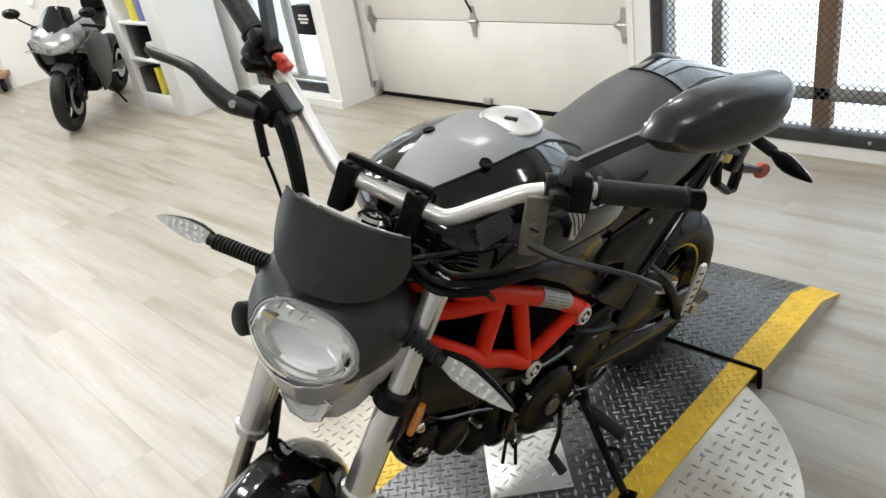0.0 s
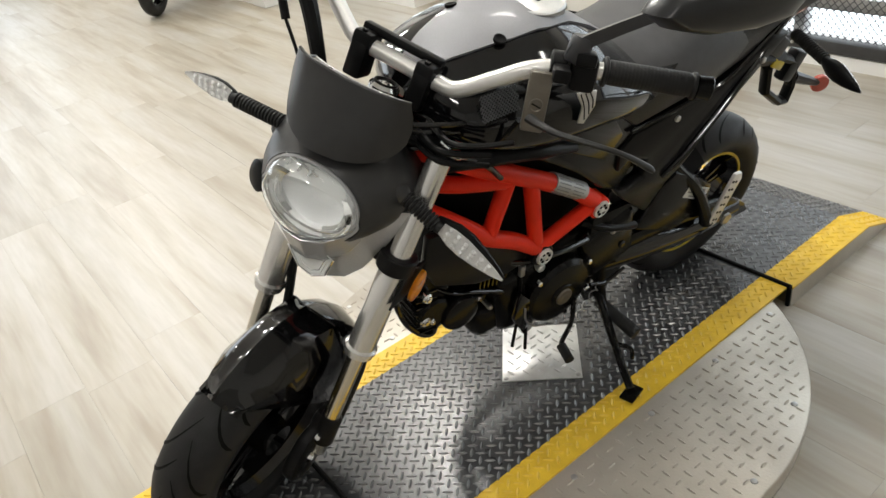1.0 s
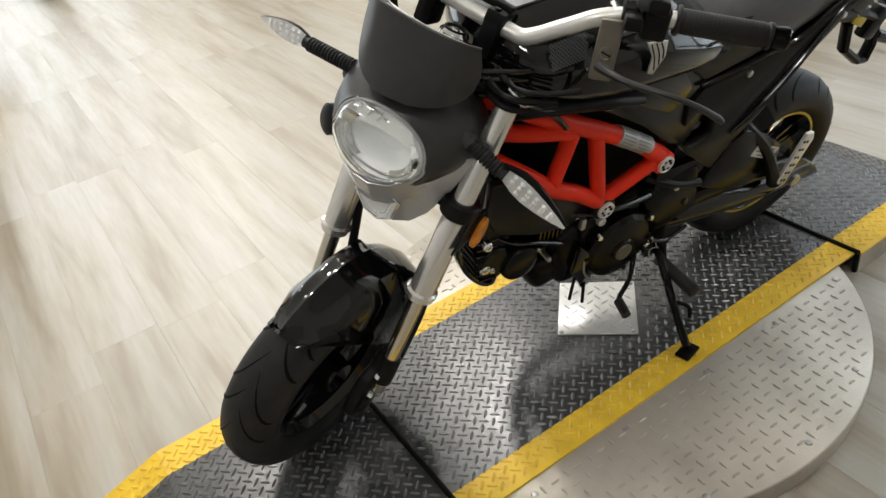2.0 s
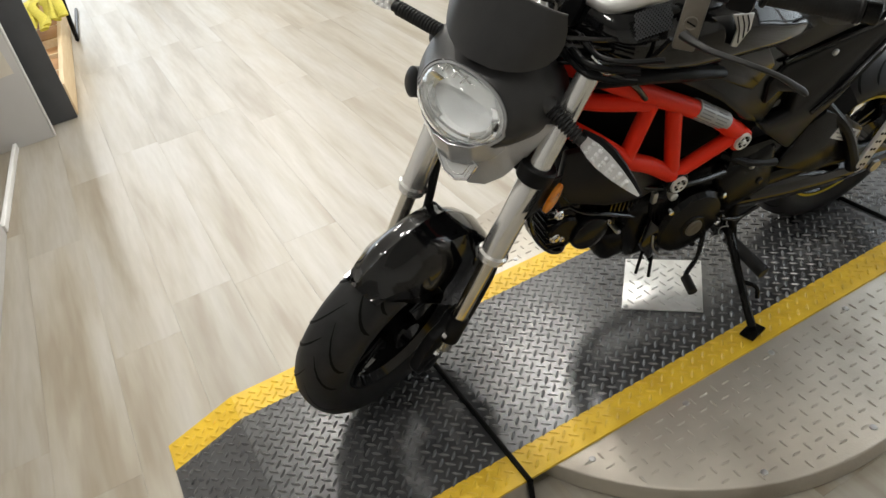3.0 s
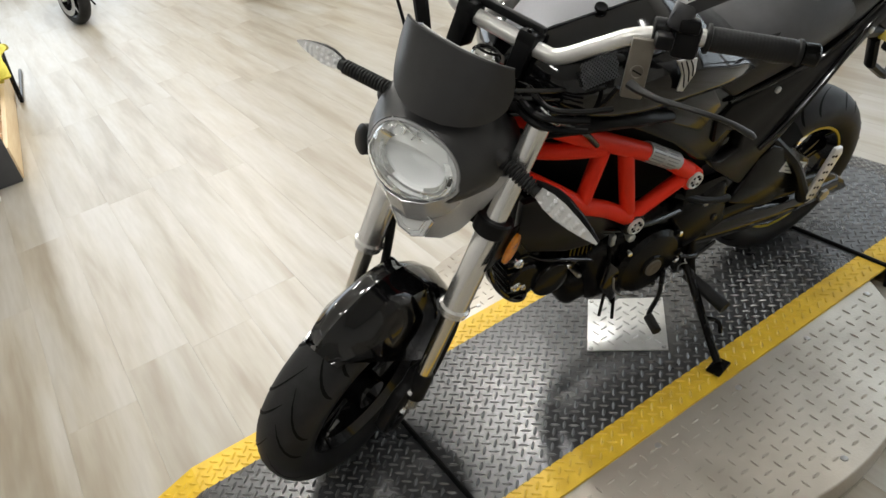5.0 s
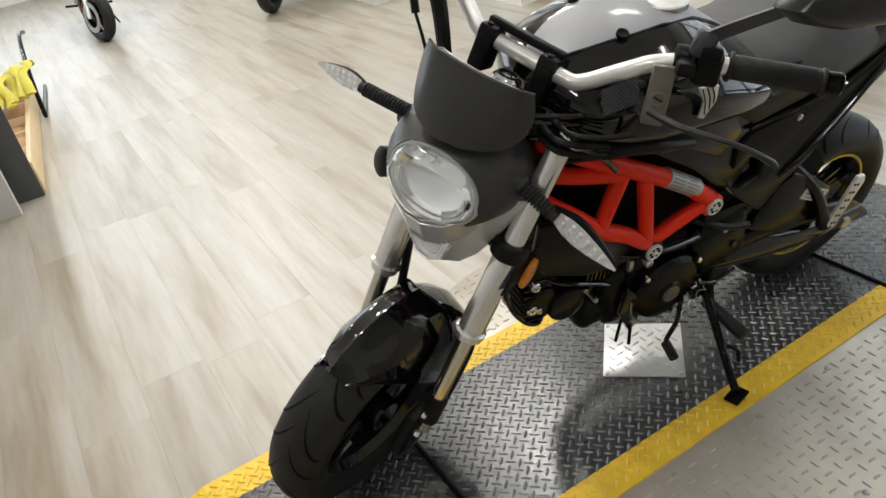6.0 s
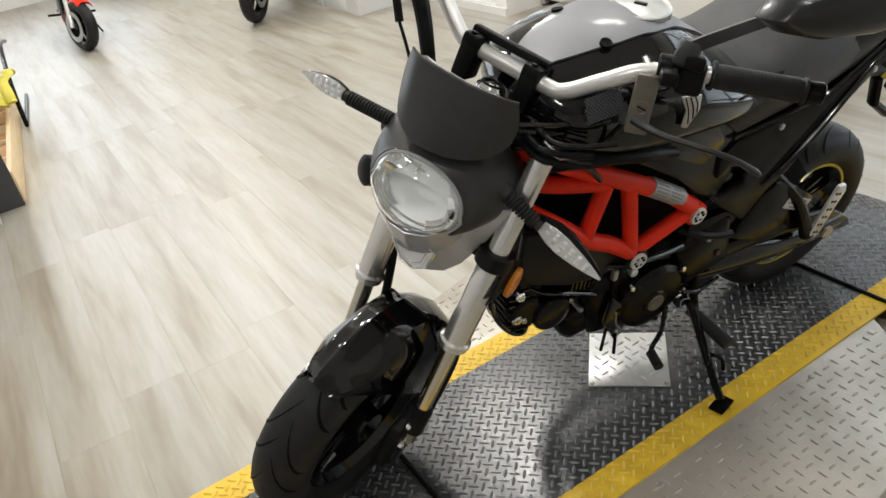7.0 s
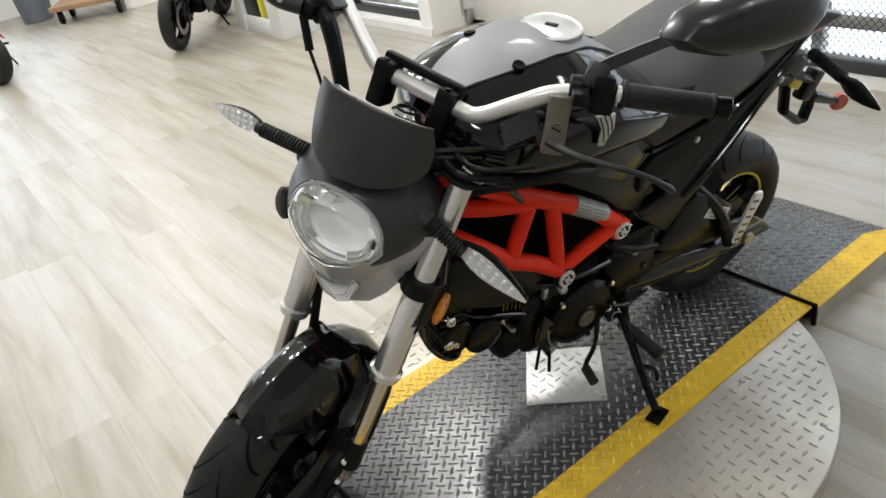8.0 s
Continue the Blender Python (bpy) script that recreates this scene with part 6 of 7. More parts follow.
lathe(bm, [(0.028, 0.023), (0.038, 0.024), (0.041, 0.022), (0.042, 0.0)], 28, pose(0.0, 1.602, 0.442) @ pose(0.03, 0, 0, 0, 0, -28) @ pose(-0.03, 0, 0))
part("rear_reflector", bm, REDREFL, hang, "round red reflector")
bm = bmesh.new()
loft(bm, [oval(y, z, w, h, 16, 2.6) for y, z, w, h in ((1.33, 0.728, 0.05, 0.022), (1.38, 0.727, 0.045, 0.02), (1.41, 0.727, 0.03, 0.014))])
part("tail_lamp", bm, REDREFL, bike, "red tail lamp")
indicator(pose(0.05, 1.35, 0.672, 0, -6, 168) , bike, -1)
indicator(pose(-0.05, 1.35, 0.672, 0, 6, 192), bike, 1)

# cables from the bars to the frame, in the fork's frame
for pts, r in (([(-0.02, 0.02, 0.69), (0.05, 0.03, 0.705), (0.10, 0.03, 0.71), (0.15, 0.04, 0.725), (0.19, 0.04, 0.76)], 0.0045),
               ([(-0.02, 0.03, 0.67), (0.06, 0.03, 0.68), (0.12, 0.03, 0.70), (0.17, 0.06, 0.70), (0.21, 0.12, 0.69)], 0.0055),
               ([(0.0, 0.02, 0.65), (0.07, 0.025, 0.66), (0.13, 0.03, 0.675), (0.18, 0.07, 0.67), (0.20, 0.13, 0.64)], 0.005),
               ([(0.21, 0.03, 0.77), (0.19, 0.05, 0.72), (0.16, 0.06, 0.70), (0.12, 0.09, 0.67)], 0.004),
               ([(0.04, 0.05, 0.72), (0.12, 0.06, 0.74), (0.165, 0.075, 0.78), (0.155, 0.10, 0.80)], 0.0042)):
    bm = bmesh.new()
    tube(bm, pts, r, seg=8)
    part("cable", bm, CABLEBLACK, bike, "black control cable", FORK)
for pts, r in (([(0.02, 0.26, 0.84), (0.10, 0.30, 0.880), (0.118, 0.36, 0.868), (0.12, 0.43, 0.846), (0.12, 0.50, 0.812), (0.122, 0.575, 0.770)], 0.0042),
               ([(0.01, 0.27, 0.825), (0.09, 0.31, 0.858), (0.115, 0.37, 0.848), (0.120, 0.45, 0.822), (0.118, 0.52, 0.785)], 0.0036),
               ([(0.03, 0.28, 0.80), (0.10, 0.325, 0.83), (0.122, 0.39, 0.818), (0.124, 0.46, 0.79)], 0.0046)):
    bm = bmesh.new()
    tube(bm, pts, r, seg=8)
    part("cable", bm, CABLEBLACK, bike, "black control cable")
bm = bmesh.new()
tube(bm, [(0.10, 0.36, 0.775), (0.135, 0.43, 0.79), (0.142, 0.52, 0.77), (0.145, 0.60, 0.742)], [0.012, 0.02, 0.022, 0.012], seg=12, flat=0.7)
part("cable_sleeve", bm, BLACKSATIN, bike, "black rubber sleeve over the cables")
# black side cover between tank and frame
for s in (1, -1):
    bm = bmesh.new()
    prism(bm, [(0.40, 0.785), (0.50, 0.80), (0.66, 0.77), (0.78, 0.72), (0.83, 0.62), (0.78, 0.53), (0.73, 0.56), (0.66, 0.63), (0.56, 0.705), (0.46, 0.765)], 0.026, pose(s * 0.102, 0, 0), 0.010)
    part("frame_cover", bm, COVERBLACK, bike, "gloss black cover above the frame")

# ---- the counter beside the platform ----
counter = root("service_counter", ID, "white laminate counter with a recessed toe kick", "counter")
for name, lo, hi, mat in (("recessed_panel", (-2.55, -1.12, FZ), (-1.731, -1.0, 0.95), COUNTERLAM),
                          ("end_panel", (-2.605, -0.999, FZ), (-2.556, -0.70, 0.95), COUNTERLAM), ("panel_edge", (-2.607, -0.699, FZ), (-2.554, -0.692, 0.95), TRIM),
                          ("worktop", (-2.62, -1.75, 0.951), (-1.72, -0.690, 0.985), COUNTERLAM)):
    solid(name, lo, hi, mat, counter, 0.002)
# the long front runs slightly askew
ASKEW = pose(-1.73, -0.937, 0, 0, 0, -3.5)
for name, size, at, mat in (("front_panel", (4.1, 0.20, 0.95 - FZ), (2.05, -0.10, (0.95 + FZ) / 2), COUNTERLAM), ("worktop", (4.1, 0.75, 0.034), (2.06, -0.365, 0.968), COUNTERLAM)):
    bm = bmesh.new()
    box(bm, size, at, bevel=0.002)
    part(name, bm, mat, counter, "", ASKEW)
bm = bmesh.new()
box(bm, (0.80, 0.018, 0.03), (-2.150, -0.903, FZ + 0.0155), (0, 0, -5.4), bevel=0.002)
part("toe_strip", bm, TRIM, counter, "low white strip on the floor")
bm = bmesh.new()
tube(bm, [(-2.551, -0.735, 0.62), (-2.548, -0.75, 0.50), (-2.547, -0.752, 0.40), (-2.548, -0.79, 0.31), (-2.549, -0.85, 0.28), (-2.549, -0.93, 0.30)], 0.005, seg=8)
tagged(part("cable", bm, HOSE), "thin yellow-green cable hanging on the counter", "cable")
bm = bmesh.new()
box(bm, (0.0015, 0.13, 0.11), (-2.5545, -0.80, 0.31), (4, 0, 0))
tagged(part("paper_label", bm, material("aged_paper", (0.62, 0.56, 0.46), 0.7, color2=(0.70, 0.65, 0.56), scale=14)), "beige paper label taped on the white panel", "label")
bm = bmesh.new()
box(bm, (0.03, 0.42, 0.97), (-2.712, -0.79, FZ + 0.487), bevel=0.003)
tagged(part("dark_board", bm, CHARCOAL), "charcoal grey board standing beside the counter", "board")

# pine crate with brown boxes, straps and a black folding stand
SKEW = pose(-2.735, -0.557, 0, 0, 0, -4.2) @ pose(2.735, 0.557, 0)
crate = root("pine_crate", SKEW @ pose(0, -0.060, FZ), "long pale pine crate with compartments", "crate")
for lo, hi in (((-4.55, -0.535, 0.002), (-2.735, -0.512, 0.16)), ((-4.55, -1.0, 0.002), (-2.735, -0.978, 0.16)), ((-4.55, -0.977, 0.002), (-4.528, -0.536, 0.16)), ((-2.757, -0.977, 0.002), (-2.735, -0.536, 0.16)),
               ((-4.527, -0.977, 0.002), (-2.758, -0.536, 0.012))):
    solid("board", lo, hi, PINE, crate, 0.002)
for k in range(5):
    solid("divider", (-4.23 + 0.3 * k, -0.976, 0.013), (-4.218 + 0.3 * k, -0.537, 0.15), PINE, crate, 0.001)
solid("divider", (-4.526, -0.70, 0.013), (-2.76, -0.688, 0.10), PINE, crate, 0.001)
for k in range(6):
    for j, (y0, y1) in enumerate(((-0.97, -0.71), (-0.68, -0.545))):
        x0 = -4.51 + 0.3 * k
        bm = bmesh.new()
        h = 0.10 + 0.02 * ((k * 7 + j * 3) % 3)
        box(bm, (0.25, y1 - y0 - 0.015, h), (x0 + 0.14, (y0 + y1) / 2 - 0.045, FZ + 0.014 + h / 2), bevel=0.003)
        tagged(part("cardboard_box", bm, BROWNBOX, m=SKEW), "brown cardboard box in the pine crate", "box", "boxes in the crate")
rs = random.Random(3)
for k in range(5):
    bm = bmesh.new()
    pts = []
    for i in range(9):
        a = i / 8
        pts.append((-4.25 + 0.66 * a + rs.uniform(-0.03, 0.03), -0.705 + 0.05 * k + rs.uniform(-0.03, 0.03), FZ + 0.20 + 0.10 * math.sin(math.pi * a) + 0.016 * k + rs.uniform(-0.008, 0.008)))
    tube(bm, pts, 0.027, n=4, seg=8, flat=0.35)
    tagged(part("webbing_strap", bm, STRAPYELLOW, m=SKEW), "crumpled yellow webbing strap lying on the crate", "strap", "straps on the crate")
bm = bmesh.new()
tube(bm, [(-4.02, -0.535, FZ + 0.012), (-4.08, -0.53, FZ + 0.16), (-4.25, -0.525, FZ + 0.30), (-4.6, -0.52, FZ + 0.40), (-4.95, -0.51, FZ + 0.36)], 0.014, seg=10)
tube(bm, [(-4.02, -0.535, FZ + 0.012), (-4.3, -0.53, FZ + 0.012), (-4.8, -0.52, FZ + 0.012)], 0.012, seg=8)
tagged(part("folding_stand", bm, BLACKMETAL, m=SKEW), "black tubular folding stand beside the crate", "stand")

# ---- shelf cabinet ----
cab = root("shelf_cabinet", pose(-4.98, 1.94, FZ), "white open shelf cabinet holding boxes and papers", "cabinet")
CW, CD, CH = 0.81, 0.44, 1.5
for name, lo, hi in (("side_panel", (0, 0, 0), (0.13, CD, CH)), ("side_panel", (CW - 0.20, 0, 0), (CW, CD, CH)), ("back_panel", (0.13, CD - 0.02, 0.08), (CW - 0.20, CD, CH)), ("plinth", (0.13, 0.008, 0), (CW - 0.20, CD - 0.02, 0.125)),
                     ("shelf", (0.13, 0.004, 0.375), (CW - 0.20, CD - 0.02, 0.395)), ("shelf", (0.13, 0.004, 0.645), (CW - 0.20, CD - 0.02, 0.665)), ("shelf", (0.13, 0.004, 0.93), (CW - 0.20, CD - 0.02, 0.95)), ("top", (0.13, 0.0, CH - 0.03), (CW - 0.20, CD - 0.02, CH))):
    solid(name, lo, hi, WHITELAM, cab, 0.003)


def packet(name, x, z, size, mat, label, turn=0):
    bm = bmesh.new()
    box(bm, size, (-4.98 + x, 1.94 + 0.03 + size[1] / 2, FZ + z + size[2] / 2), (0, 0, turn), bevel=0.004)
    return tagged(part(name, bm, mat), label, "box")


BLUEP = material("blue_packet", (0.10, 0.13, 0.38), 0.5, color2=(0.16, 0.18, 0.42), scale=20)
YELP = material("yellow_packet", (0.75, 0.66, 0.05), 0.5, color2=(0.66, 0.55, 0.04), scale=20)
packet("black_box", 0.27, 0.1255, (0.24, 0.2, 0.19), BLACKSATIN, "black box on the lowest shelf")
packet("yellow_packet", 0.44, 0.1255, (0.06, 0.16, 0.20), YELP, "yellow and green packet on the lowest shelf")
packet("paper_stack", 0.50, 0.3955, (0.16, 0.2, 0.12), STICKER, "stack of white papers on a shelf", 5)
packet("black_case", 0.27, 0.3955, (0.26, 0.24, 0.235), BLACKSATIN, "black case on a shelf", -6)
packet("yellow_box", 0.36, 0.6655, (0.12, 0.2, 0.24), YELP, "yellow box on a shelf")
packet("blue_box", 0.50, 0.6655, (0.12, 0.2, 0.22), BLUEP, "blue box on a shelf")

# ---- sport motorcycle by the cabinet ----
def far_wheel(thing, y, R, w, steer=0.0):
    m = pose(0, y, R, 0, 0, steer)
    bm = bmesh.new()
    ring(bm, tyre_profile(R, w, w * 0.85, R * 0.70), 40)
    t = part("tyre", bm, TYRE, thing, "black road tyre", m)
    bm = bmesh.new()
    rim = R * 0.71
    ring(bm, [(-w * 0.7, rim), (-w * 0.5, rim - 0.02), (w * 0.5, rim - 0.02), (w * 0.7, rim), (w * 0.5, rim + 0.004), (-w * 0.5, rim + 0.004)], 36)
    lathe(bm, [(-0.06, 0.035), (0.06, 0.035)], 16)
    for k in range(5):
        add(bm, box(bmesh.new(), (0.035, 0.035, rim - 0.03), (0, 0, rim / 2), bevel=0.006), pose(0, 0, 0, 72 * k))
    part("rim", bm, BLACKMETAL, t, "dark cast wheel")
    bm = bmesh.new()
    for s in (1, -1):
        ring(bm, [(s * 0.075, 0.15), (s * 0.075, 0.10), (s * 0.079, 0.10), (s * 0.079, 0.15)], 32)
    part("brake_disc", bm, ZINC, t, "steel brake disc")
    return t


sport = root("sport_motorcycle", pose(-4.955, 1.405, FZ, 0, 9, 50) @ Matrix.Scale(0.8, 4), "silver sport motorcycle parked on its side stand", "motorcycle")
far_wheel(sport, 0, 0.30, 0.062)
far_wheel(sport, 1.40, 0.31, 0.085)
SM = pose(0, 0, 0.30, -24)
for s in (1, -1):
    bm = bmesh.new()
    tube(bm, [(s * 0.10, 0, -0.02), (s * 0.10, 0, 0.62)], 0.024, n=1, seg=14)
    part("fork_leg", bm, BLACKMETAL, sport, "dark fork leg", SM)
    bm = bmesh.new()
    box(bm, (0.04, 0.06, 0.10), (s * 0.085, 0.09, 0.03), bevel=0.012)
    part("brake_caliper", bm, BLACKMETAL, sport, "", SM)
bm = bmesh.new()
rows = []
for th in np.linspace(-50, 45, 10):
    a = radians(th)
    rows.append([(0.075 * u, (0.325 - 0.05 * abs(u) ** 3) * math.sin(a), (0.325 - 0.06 * abs(u) ** 3) * math.cos(a)) for u in np.linspace(-1, 1, 9)])
grid(bm, rows)
thicken(bm, 0.004)
part("front_mudguard", bm, SILVERPAINT, sport, "silver front mudguard", SM)
# nose fairing, screen, lamps
bm = bmesh.new()
loft(bm, [oval(y, z, w, h, 24, 2.4) for y, z, w, h in ((-0.17, 0.735, 0.02, 0.016), (-0.13, 0.765, 0.12, 0.05), (-0.05, 0.80, 0.205, 0.085), (0.06, 0.83, 0.235, 0.115), (0.18, 0.86, 0.20, 0.11), (0.30, 0.85, 0.15, 0.07))], n=2)
nose = part("nose_fairing", bm, SILVERPAINT, sport, "silver nose fairing")
for s in (1, -1):
    bm = bmesh.new()
    loft(bm, [[Vector((s * (0.098 + 0.092 * u), -0.122 + 0.060 * u + d, 0.788 + 0.026 * u + 0.046 * v)) for u, v in ((-0.8, -0.5), (0.2, -1), (1, -0.4), (0.9, 0.8), (0.1, 0.9), (-0.7, 0.3))] for d in (0.03, -0.024)])
    hl = part("headlight", bm, BANDGREY, nose, "glossy twin headlight")
    bm = bmesh.new()
    lathe(bm, [(0.0, 0.024), (0.006, 0.026), (0.008, 0.020), (0.004, 0.006)], 16, pose(s * 0.10, -0.143, 0.793, 0, 0, -90))
    part("lamp_ring", bm, CHROME, hl, "bright lamp ring")
    bm = bmesh.new()
    tube(bm, [(s * 0.12, -0.02, 0.93), (s * 0.22, -0.04, 0.99), (s * 0.29, -0.02, 1.03)], 0.008, seg=8)
    stem = part("mirror_stem", bm, BLACKSATIN, sport, "black mirror stem")
    bm = bmesh.new()
    loft(bm, [oval(-0.04 + 0.02 * k, 1.05, 0.075 * q, 0.045 * q, 16) for k, q in enumerate((0.5, 0.9, 1.0, 0.95))], cap=True)
    for v in bm.verts:
        v.co.x += s * 0.32
    part("mirror_shell", bm, BLACKSATIN, stem, "black mirror")
    bm = bmesh.new()
    tube(bm, [(s * 0.09, 0.24, 0.90), (s * 0.20, 0.27, 0.90), (s * 0.32, 0.36, 0.86)], [0.014, 0.014, 0.018], seg=10)
    part("handlebar", bm, BLACKSATIN, sport, "clip-on bar with grip")
    bm = bmesh.new()
    prism(bm, [(0.0, 0.80), (0.30, 0.86), (0.62, 0.74), (0.72, 0.52), (0.58, 0.30), (0.40, 0.26), (0.28, 0.42), (0.10, 0.58)], 0.03, pose(s * 0.185, 0, 0, 0, s * 4, 0), 0.012)
    part("side_fairing", bm, DARKFAIRING, sport, "dark grey side fairing")
    bm = bmesh.new()
    tube(bm, [(s * 0.17, -0.02, 0.72), (s * 0.25, -0.01, 0.72), (s * 0.27, -0.01, 0.72)], [0.008, 0.018, 0.01], seg=8)
    part("indicator", bm, LENSFACET, sport, "small clear indicator")
bm = bmesh.new()
rows = []
for v in np.linspace(0, 1, 7):
    rows.append([(0.165 * u * (0.80 + 0.60 * v - 0.78 * v * v), -0.075 + 0.20 * v + 0.09 * u * u, 0.855 + 0.24 * v - 0.03 * u * u) for u in np.linspace(-1, 1, 9)])
grid(bm, rows)
thicken(bm, 0.004)
part("windscreen", bm, BLACKGLOSS, sport, "dark smoked windscreen")
# dark air intake under the lamps
bm = bmesh.new()
prism(bm, [(-0.115, 0.735), (-0.04, 0.715), (0.05, 0.66), (0.02, 0.60), (-0.06, 0.68)], 0.26, None, 0.012)
part("air_intake", bm, BLACKSATIN, sport, "black intake under the nose")
bm = bmesh.new()
loft(bm, [oval(y, z, w, h, 20, 2.4) for y, z, w, h in ((0.32, 0.80, 0.08, 0.06), (0.42, 0.82, 0.15, 0.12), (0.60, 0.83, 0.16, 0.12), (0.78, 0.78, 0.12, 0.06))], n=2)
part("fuel_tank", bm, SILVERPAINT, sport, "silver fuel tank")
bm = bmesh.new()
loft(bm, [oval(y, z, w, h, 18, 2.6) for y, z, w, h in ((0.74, 0.75, 0.12, 0.04), (0.95, 0.78, 0.15, 0.05), (1.05, 0.84, 0.13, 0.05), (1.35, 0.88, 0.09, 0.04), (1.55, 0.90, 0.04, 0.02))], n=2)
part("seat", bm, BLACKSATIN, sport, "black seat")
bm = bmesh.new()
box(bm, (0.36, 0.44, 0.34), (0, 0.55, 0.45), (10, 0, 0), bevel=0.06)
tube(bm, [(0, 0.30, 0.60), (0, 0.34, 0.30), (0, 0.40, 0.20), (-0.1, 0.7, 0.18), (-0.16, 1.2, 0.42)], 0.03, seg=10)
part("engine", bm, BLACKMETAL, sport, "black engine")
bm = bmesh.new()
box(bm, (0.20, 0.04, 0.2), (0, 0.26, 0.55), (-20, 0, 0), bevel=0.01)
part("radiator", bm, BLACKMETAL, sport, "black radiator")
bm = bmesh.new()
tube(bm, [(0.10, 0.75, 0.34), (0.11, 1.1, 0.33), (0.11, 1.40, 0.31)], 0.03, seg=10, flat=1.4)
tube(bm, [(-0.10, 0.75, 0.34), (-0.11, 1.1, 0.33), (-0.11, 1.40, 0.31)], 0.03, seg=10, flat=1.4)
part("swing_arm", bm, BLACKMETAL, sport, "dark swing arm")
bm = bmesh.new()
tube(bm, [(0.13, 0.72, 0.28), (0.20, 0.74, 0.16), (0.27, 0.76, 0.045)], 0.011, seg=8)
part("side_stand", bm, BLACKMETAL, sport, "black side stand")
for s in (1, -1):
    bm = bmesh.new()
    tube(bm, [(s * 0.16, 0.80, 0.36), (s * 0.28, 0.82, 0.36)], 0.012, n=1, seg=8)
    part("foot_peg", bm, ZINC, sport)
bm = bmesh.new()
box(bm, (0.22, 0.26, 0.20), (0, 1.22, 1.02), bevel=0.03)
part("tail_bag", bm, BLACKSATIN, sport, "black box strapped on the tail")

# ---- small red motorcycle ----
red = root("red_motorcycle", pose(-5.74, 0.20, FZ, 0, 8, 88) @ Matrix.Scale(0.8, 4), "small red motorcycle with black wheels on its side stand", "motorcycle")
far_wheel(red, 0, 0.245, 0.06, 22)
far_wheel(red, 1.2, 0.245, 0.065)
RM = pose(0, 0, 0.245, -25) @ pose(0, 0, 0, 0, 0, 22)
for s in (1, -1):
    bm = bmesh.new()
    tube(bm, [(s * 0.095, 0, -0.02), (s * 0.095, 0, 0.66)], 0.022, n=1, seg=14)
    part("fork_leg", bm, SATINALU, red, "silver fork leg", RM)
bm = bmesh.new()
rows = []
for th in np.linspace(-52, 62, 12):
    a = radians(th)
    rows.append([(0.078 * u, (0.272 - 0.05 * abs(u) ** 3) * math.sin(a), (0.272 - 0.06 * abs(u) ** 3) * math.cos(a)) for u in np.linspace(-1, 1, 9)])
grid(bm, rows)
thicken(bm, 0.004)
part("front_mudguard", bm, RED, red, "red front mudguard", RM)
bm = bmesh.new()
loft(bm, [lamp_loop(0.095, 0.09, -0.10, 0.80), lamp_loop(0.11, 0.105, -0.04, 0.80), lamp_loop(0.09, 0.09, 0.06, 0.81)])
hl = part("headlight_shell", bm, BLACKSATIN, red, "black headlight shell")
bm = bmesh.new()
loft(bm, [lamp_loop(0.085, 0.08, -0.095, 0.80), lamp_loop(0.08, 0.075, -0.112, 0.80), lamp_loop(0.03, 0.03, -0.122, 0.80)])
part("headlight_lens", bm, LENSFACET, hl, "clear headlight lens")
bm = bmesh.new()
loft(bm, [oval(y, z, w, h, 20, 2.4) for y, z, w, h in ((0.34, 0.84, 0.06, 0.04), (0.45, 0.84, 0.14, 0.10), (0.60, 0.83, 0.145, 0.11), (0.80, 0.77, 0.10, 0.05))], n=2)
part("fuel_tank", bm, RED, red, "red fuel tank")
bm = bmesh.new()
loft(bm, [oval(y, z, w, h, 18, 2.6) for y, z, w, h in ((0.76, 0.76, 0.10, 0.04), (0.95, 0.77, 0.13, 0.06), (1.2, 0.80, 0.10, 0.05), (1.4, 0.80, 0.04, 0.02))], n=2)
part("seat", bm, BLACKSATIN, red, "black seat")
bm = bmesh.new()
box(bm, (0.26, 0.46, 0.34), (0, 0.60, 0.40), (8, 0, 0), bevel=0.05)
box(bm, (0.18, 0.40, 0.22), (0, 0.62, 0.64), bevel=0.05)
part("engine", bm, BLACKMETAL, red, "black engine")
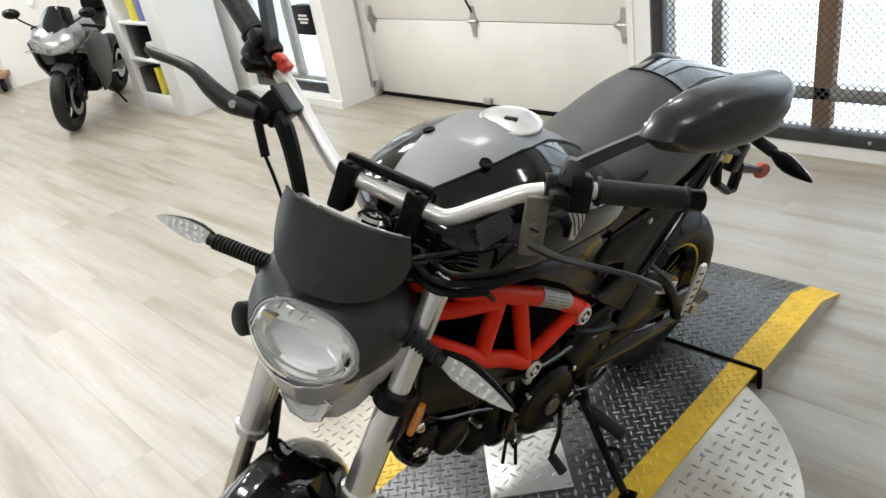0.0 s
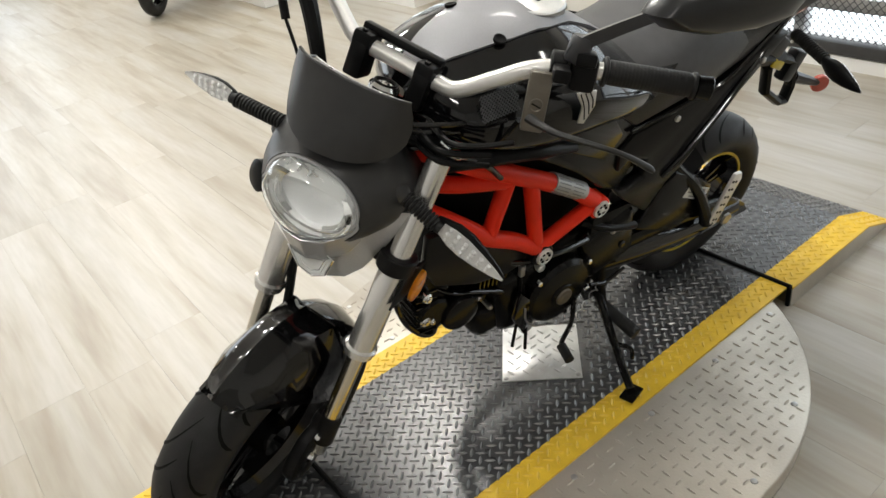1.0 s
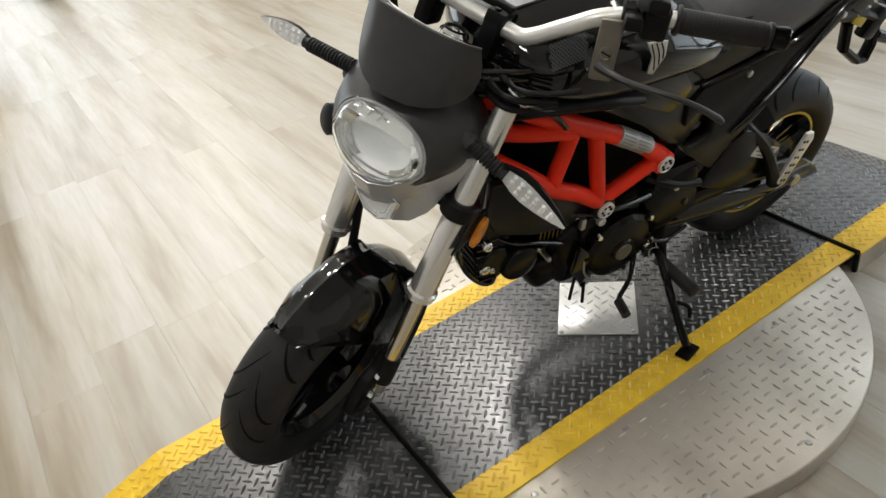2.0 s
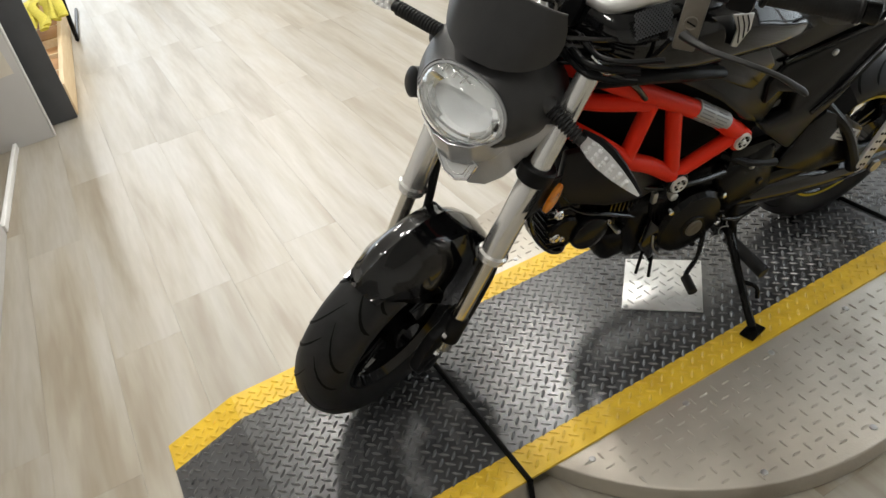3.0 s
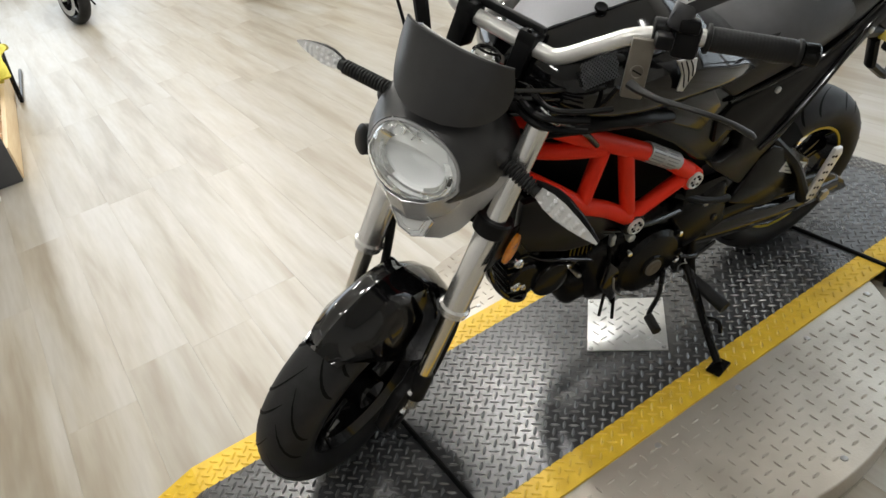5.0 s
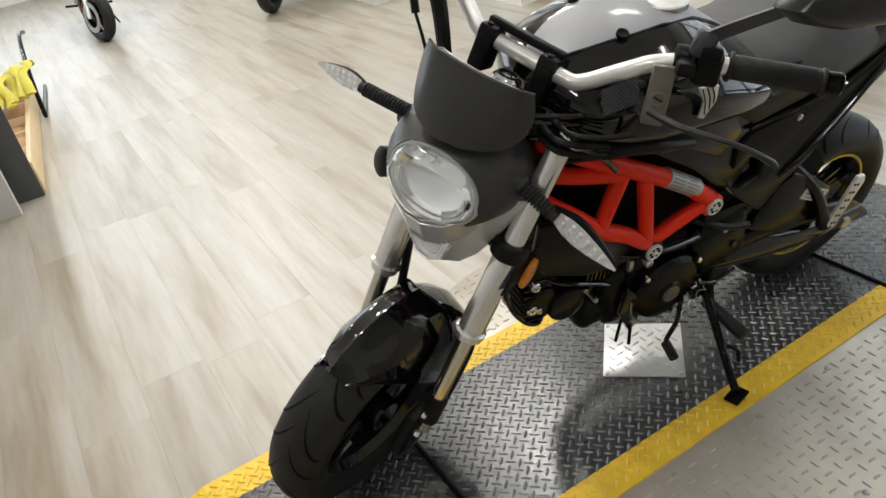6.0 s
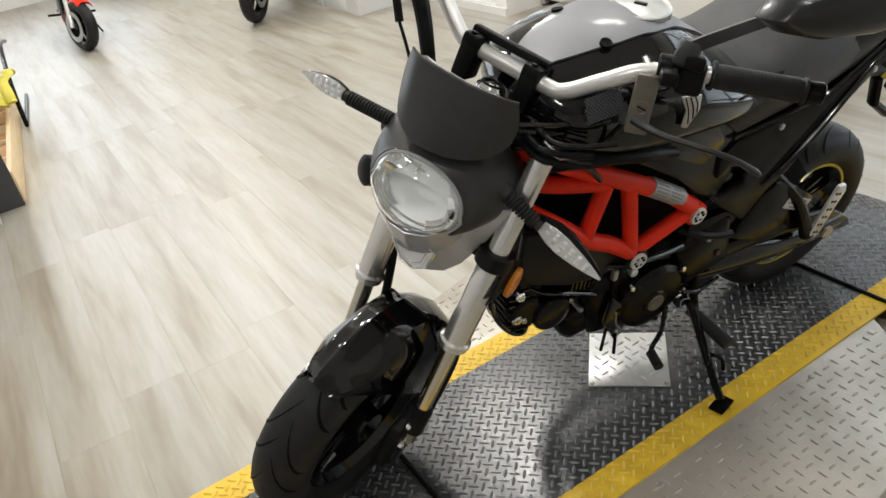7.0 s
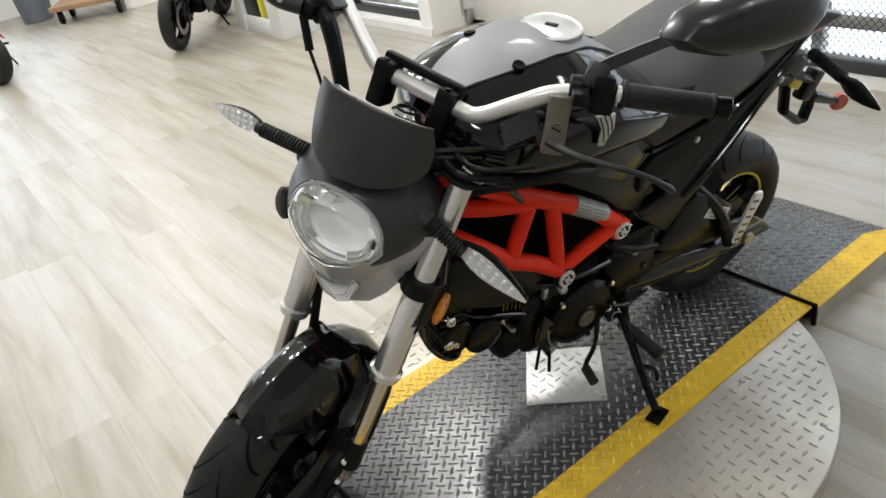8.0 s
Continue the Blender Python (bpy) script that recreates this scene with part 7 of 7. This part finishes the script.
for s in (1, -1):
    bm = bmesh.new()
    tube(bm, [(s * 0.03, 0.33, 0.76), (s * 0.12, 0.45, 0.70), (s * 0.12, 0.72, 0.50), (s * 0.12, 0.58, 0.46), (s * 0.05, 0.33, 0.66)], 0.015, seg=8)
    part("trellis_frame", bm, RED, red, "red tubular frame")
    bm = bmesh.new()
    tube(bm, [(s * 0.10, 0.80, 0.26), (s * 0.24, 0.82, 0.26)], 0.013, n=1, seg=8)
    part("foot_peg", bm, BLACKMETAL, red)
    bm = bmesh.new()
    tube(bm, [(s * 0.10, 0.75, 0.30), (s * 0.105, 1.0, 0.28), (s * 0.105, 1.22, 0.245)], 0.022, seg=10)
    part("swing_arm", bm, BLACKMETAL, red)
    bm = bmesh.new()
    tube(bm, [(s * 0.05, 0.34, 0.93), (s * 0.18, 0.35, 1.0), (s * 0.38, 0.42, 1.03)], [0.012, 0.012, 0.016], seg=10)
    part("handlebar", bm, BLACKSATIN, red, "black handlebar with grip")
bm = bmesh.new()
tube(bm, [(0.10, 0.78, 0.24), (0.20, 0.76, 0.14), (0.26, 0.74, 0.04)], 0.010, seg=8)
part("side_stand", bm, BLACKMETAL, red, "black side stand")

# ---- far end: wheeled dolly, bin, white stair side ----
dolly = root("wheeled_dolly", pose(-7.75, 1.5, FZ, 0, 0, 60), "brown wooden dolly on black castors", "dolly")
bm = bmesh.new()
box(bm, (0.75, 0.5, 0.05), (0, 0, 0.16), bevel=0.006)
part("deck", bm, BROWNWOOD, dolly)
for sx in (-1, 1):
    for sy in (-1, 1):
        bm = bmesh.new()
        lathe(bm, [(-0.018, 0.05), (-0.014, 0.056), (0.014, 0.056), (0.018, 0.05)], 20, pose(sx * 0.3, sy * 0.18, 0.056))
        box(bm, (0.05, 0.05, 0.05), (sx * 0.3, sy * 0.18, 0.115), bevel=0.006)
        part("castor", bm, BLACKSATIN, dolly, "black castor")
bm = bmesh.new()
lathe(bm, [(0, 0.15), (0.02, 0.16), (0.44, 0.19), (0.46, 0.195), (0.46, 0.18), (0.05, 0.14)], 28, pose(-8.45, 1.05, FZ, 0, -90, 0))
tagged(part("waste_bin", bm, material("blue_grey_plastic", (0.13, 0.15, 0.18), 0.45)), "blue-grey plastic waste bin on the floor", "bin")
stair = root("stair_side", ID, "white boxed-in stair side with slanted rail", "stairs", kind="structure")
solid("stair_wall", (-9.19, 1.75, FZ), (-7.5, 2.47, 0.75), WALL, stair)
for z, w in ((0.9, 0.10), (1.25, 0.07)):
    bm = bmesh.new()
    tube(bm, [(-7.5, 2.25, z - 0.25), (-8.5, 1.2, z + 0.35)], w / 2, n=1, seg=8)
    part("rail", bm, TRIM, stair, "slanted white rail")
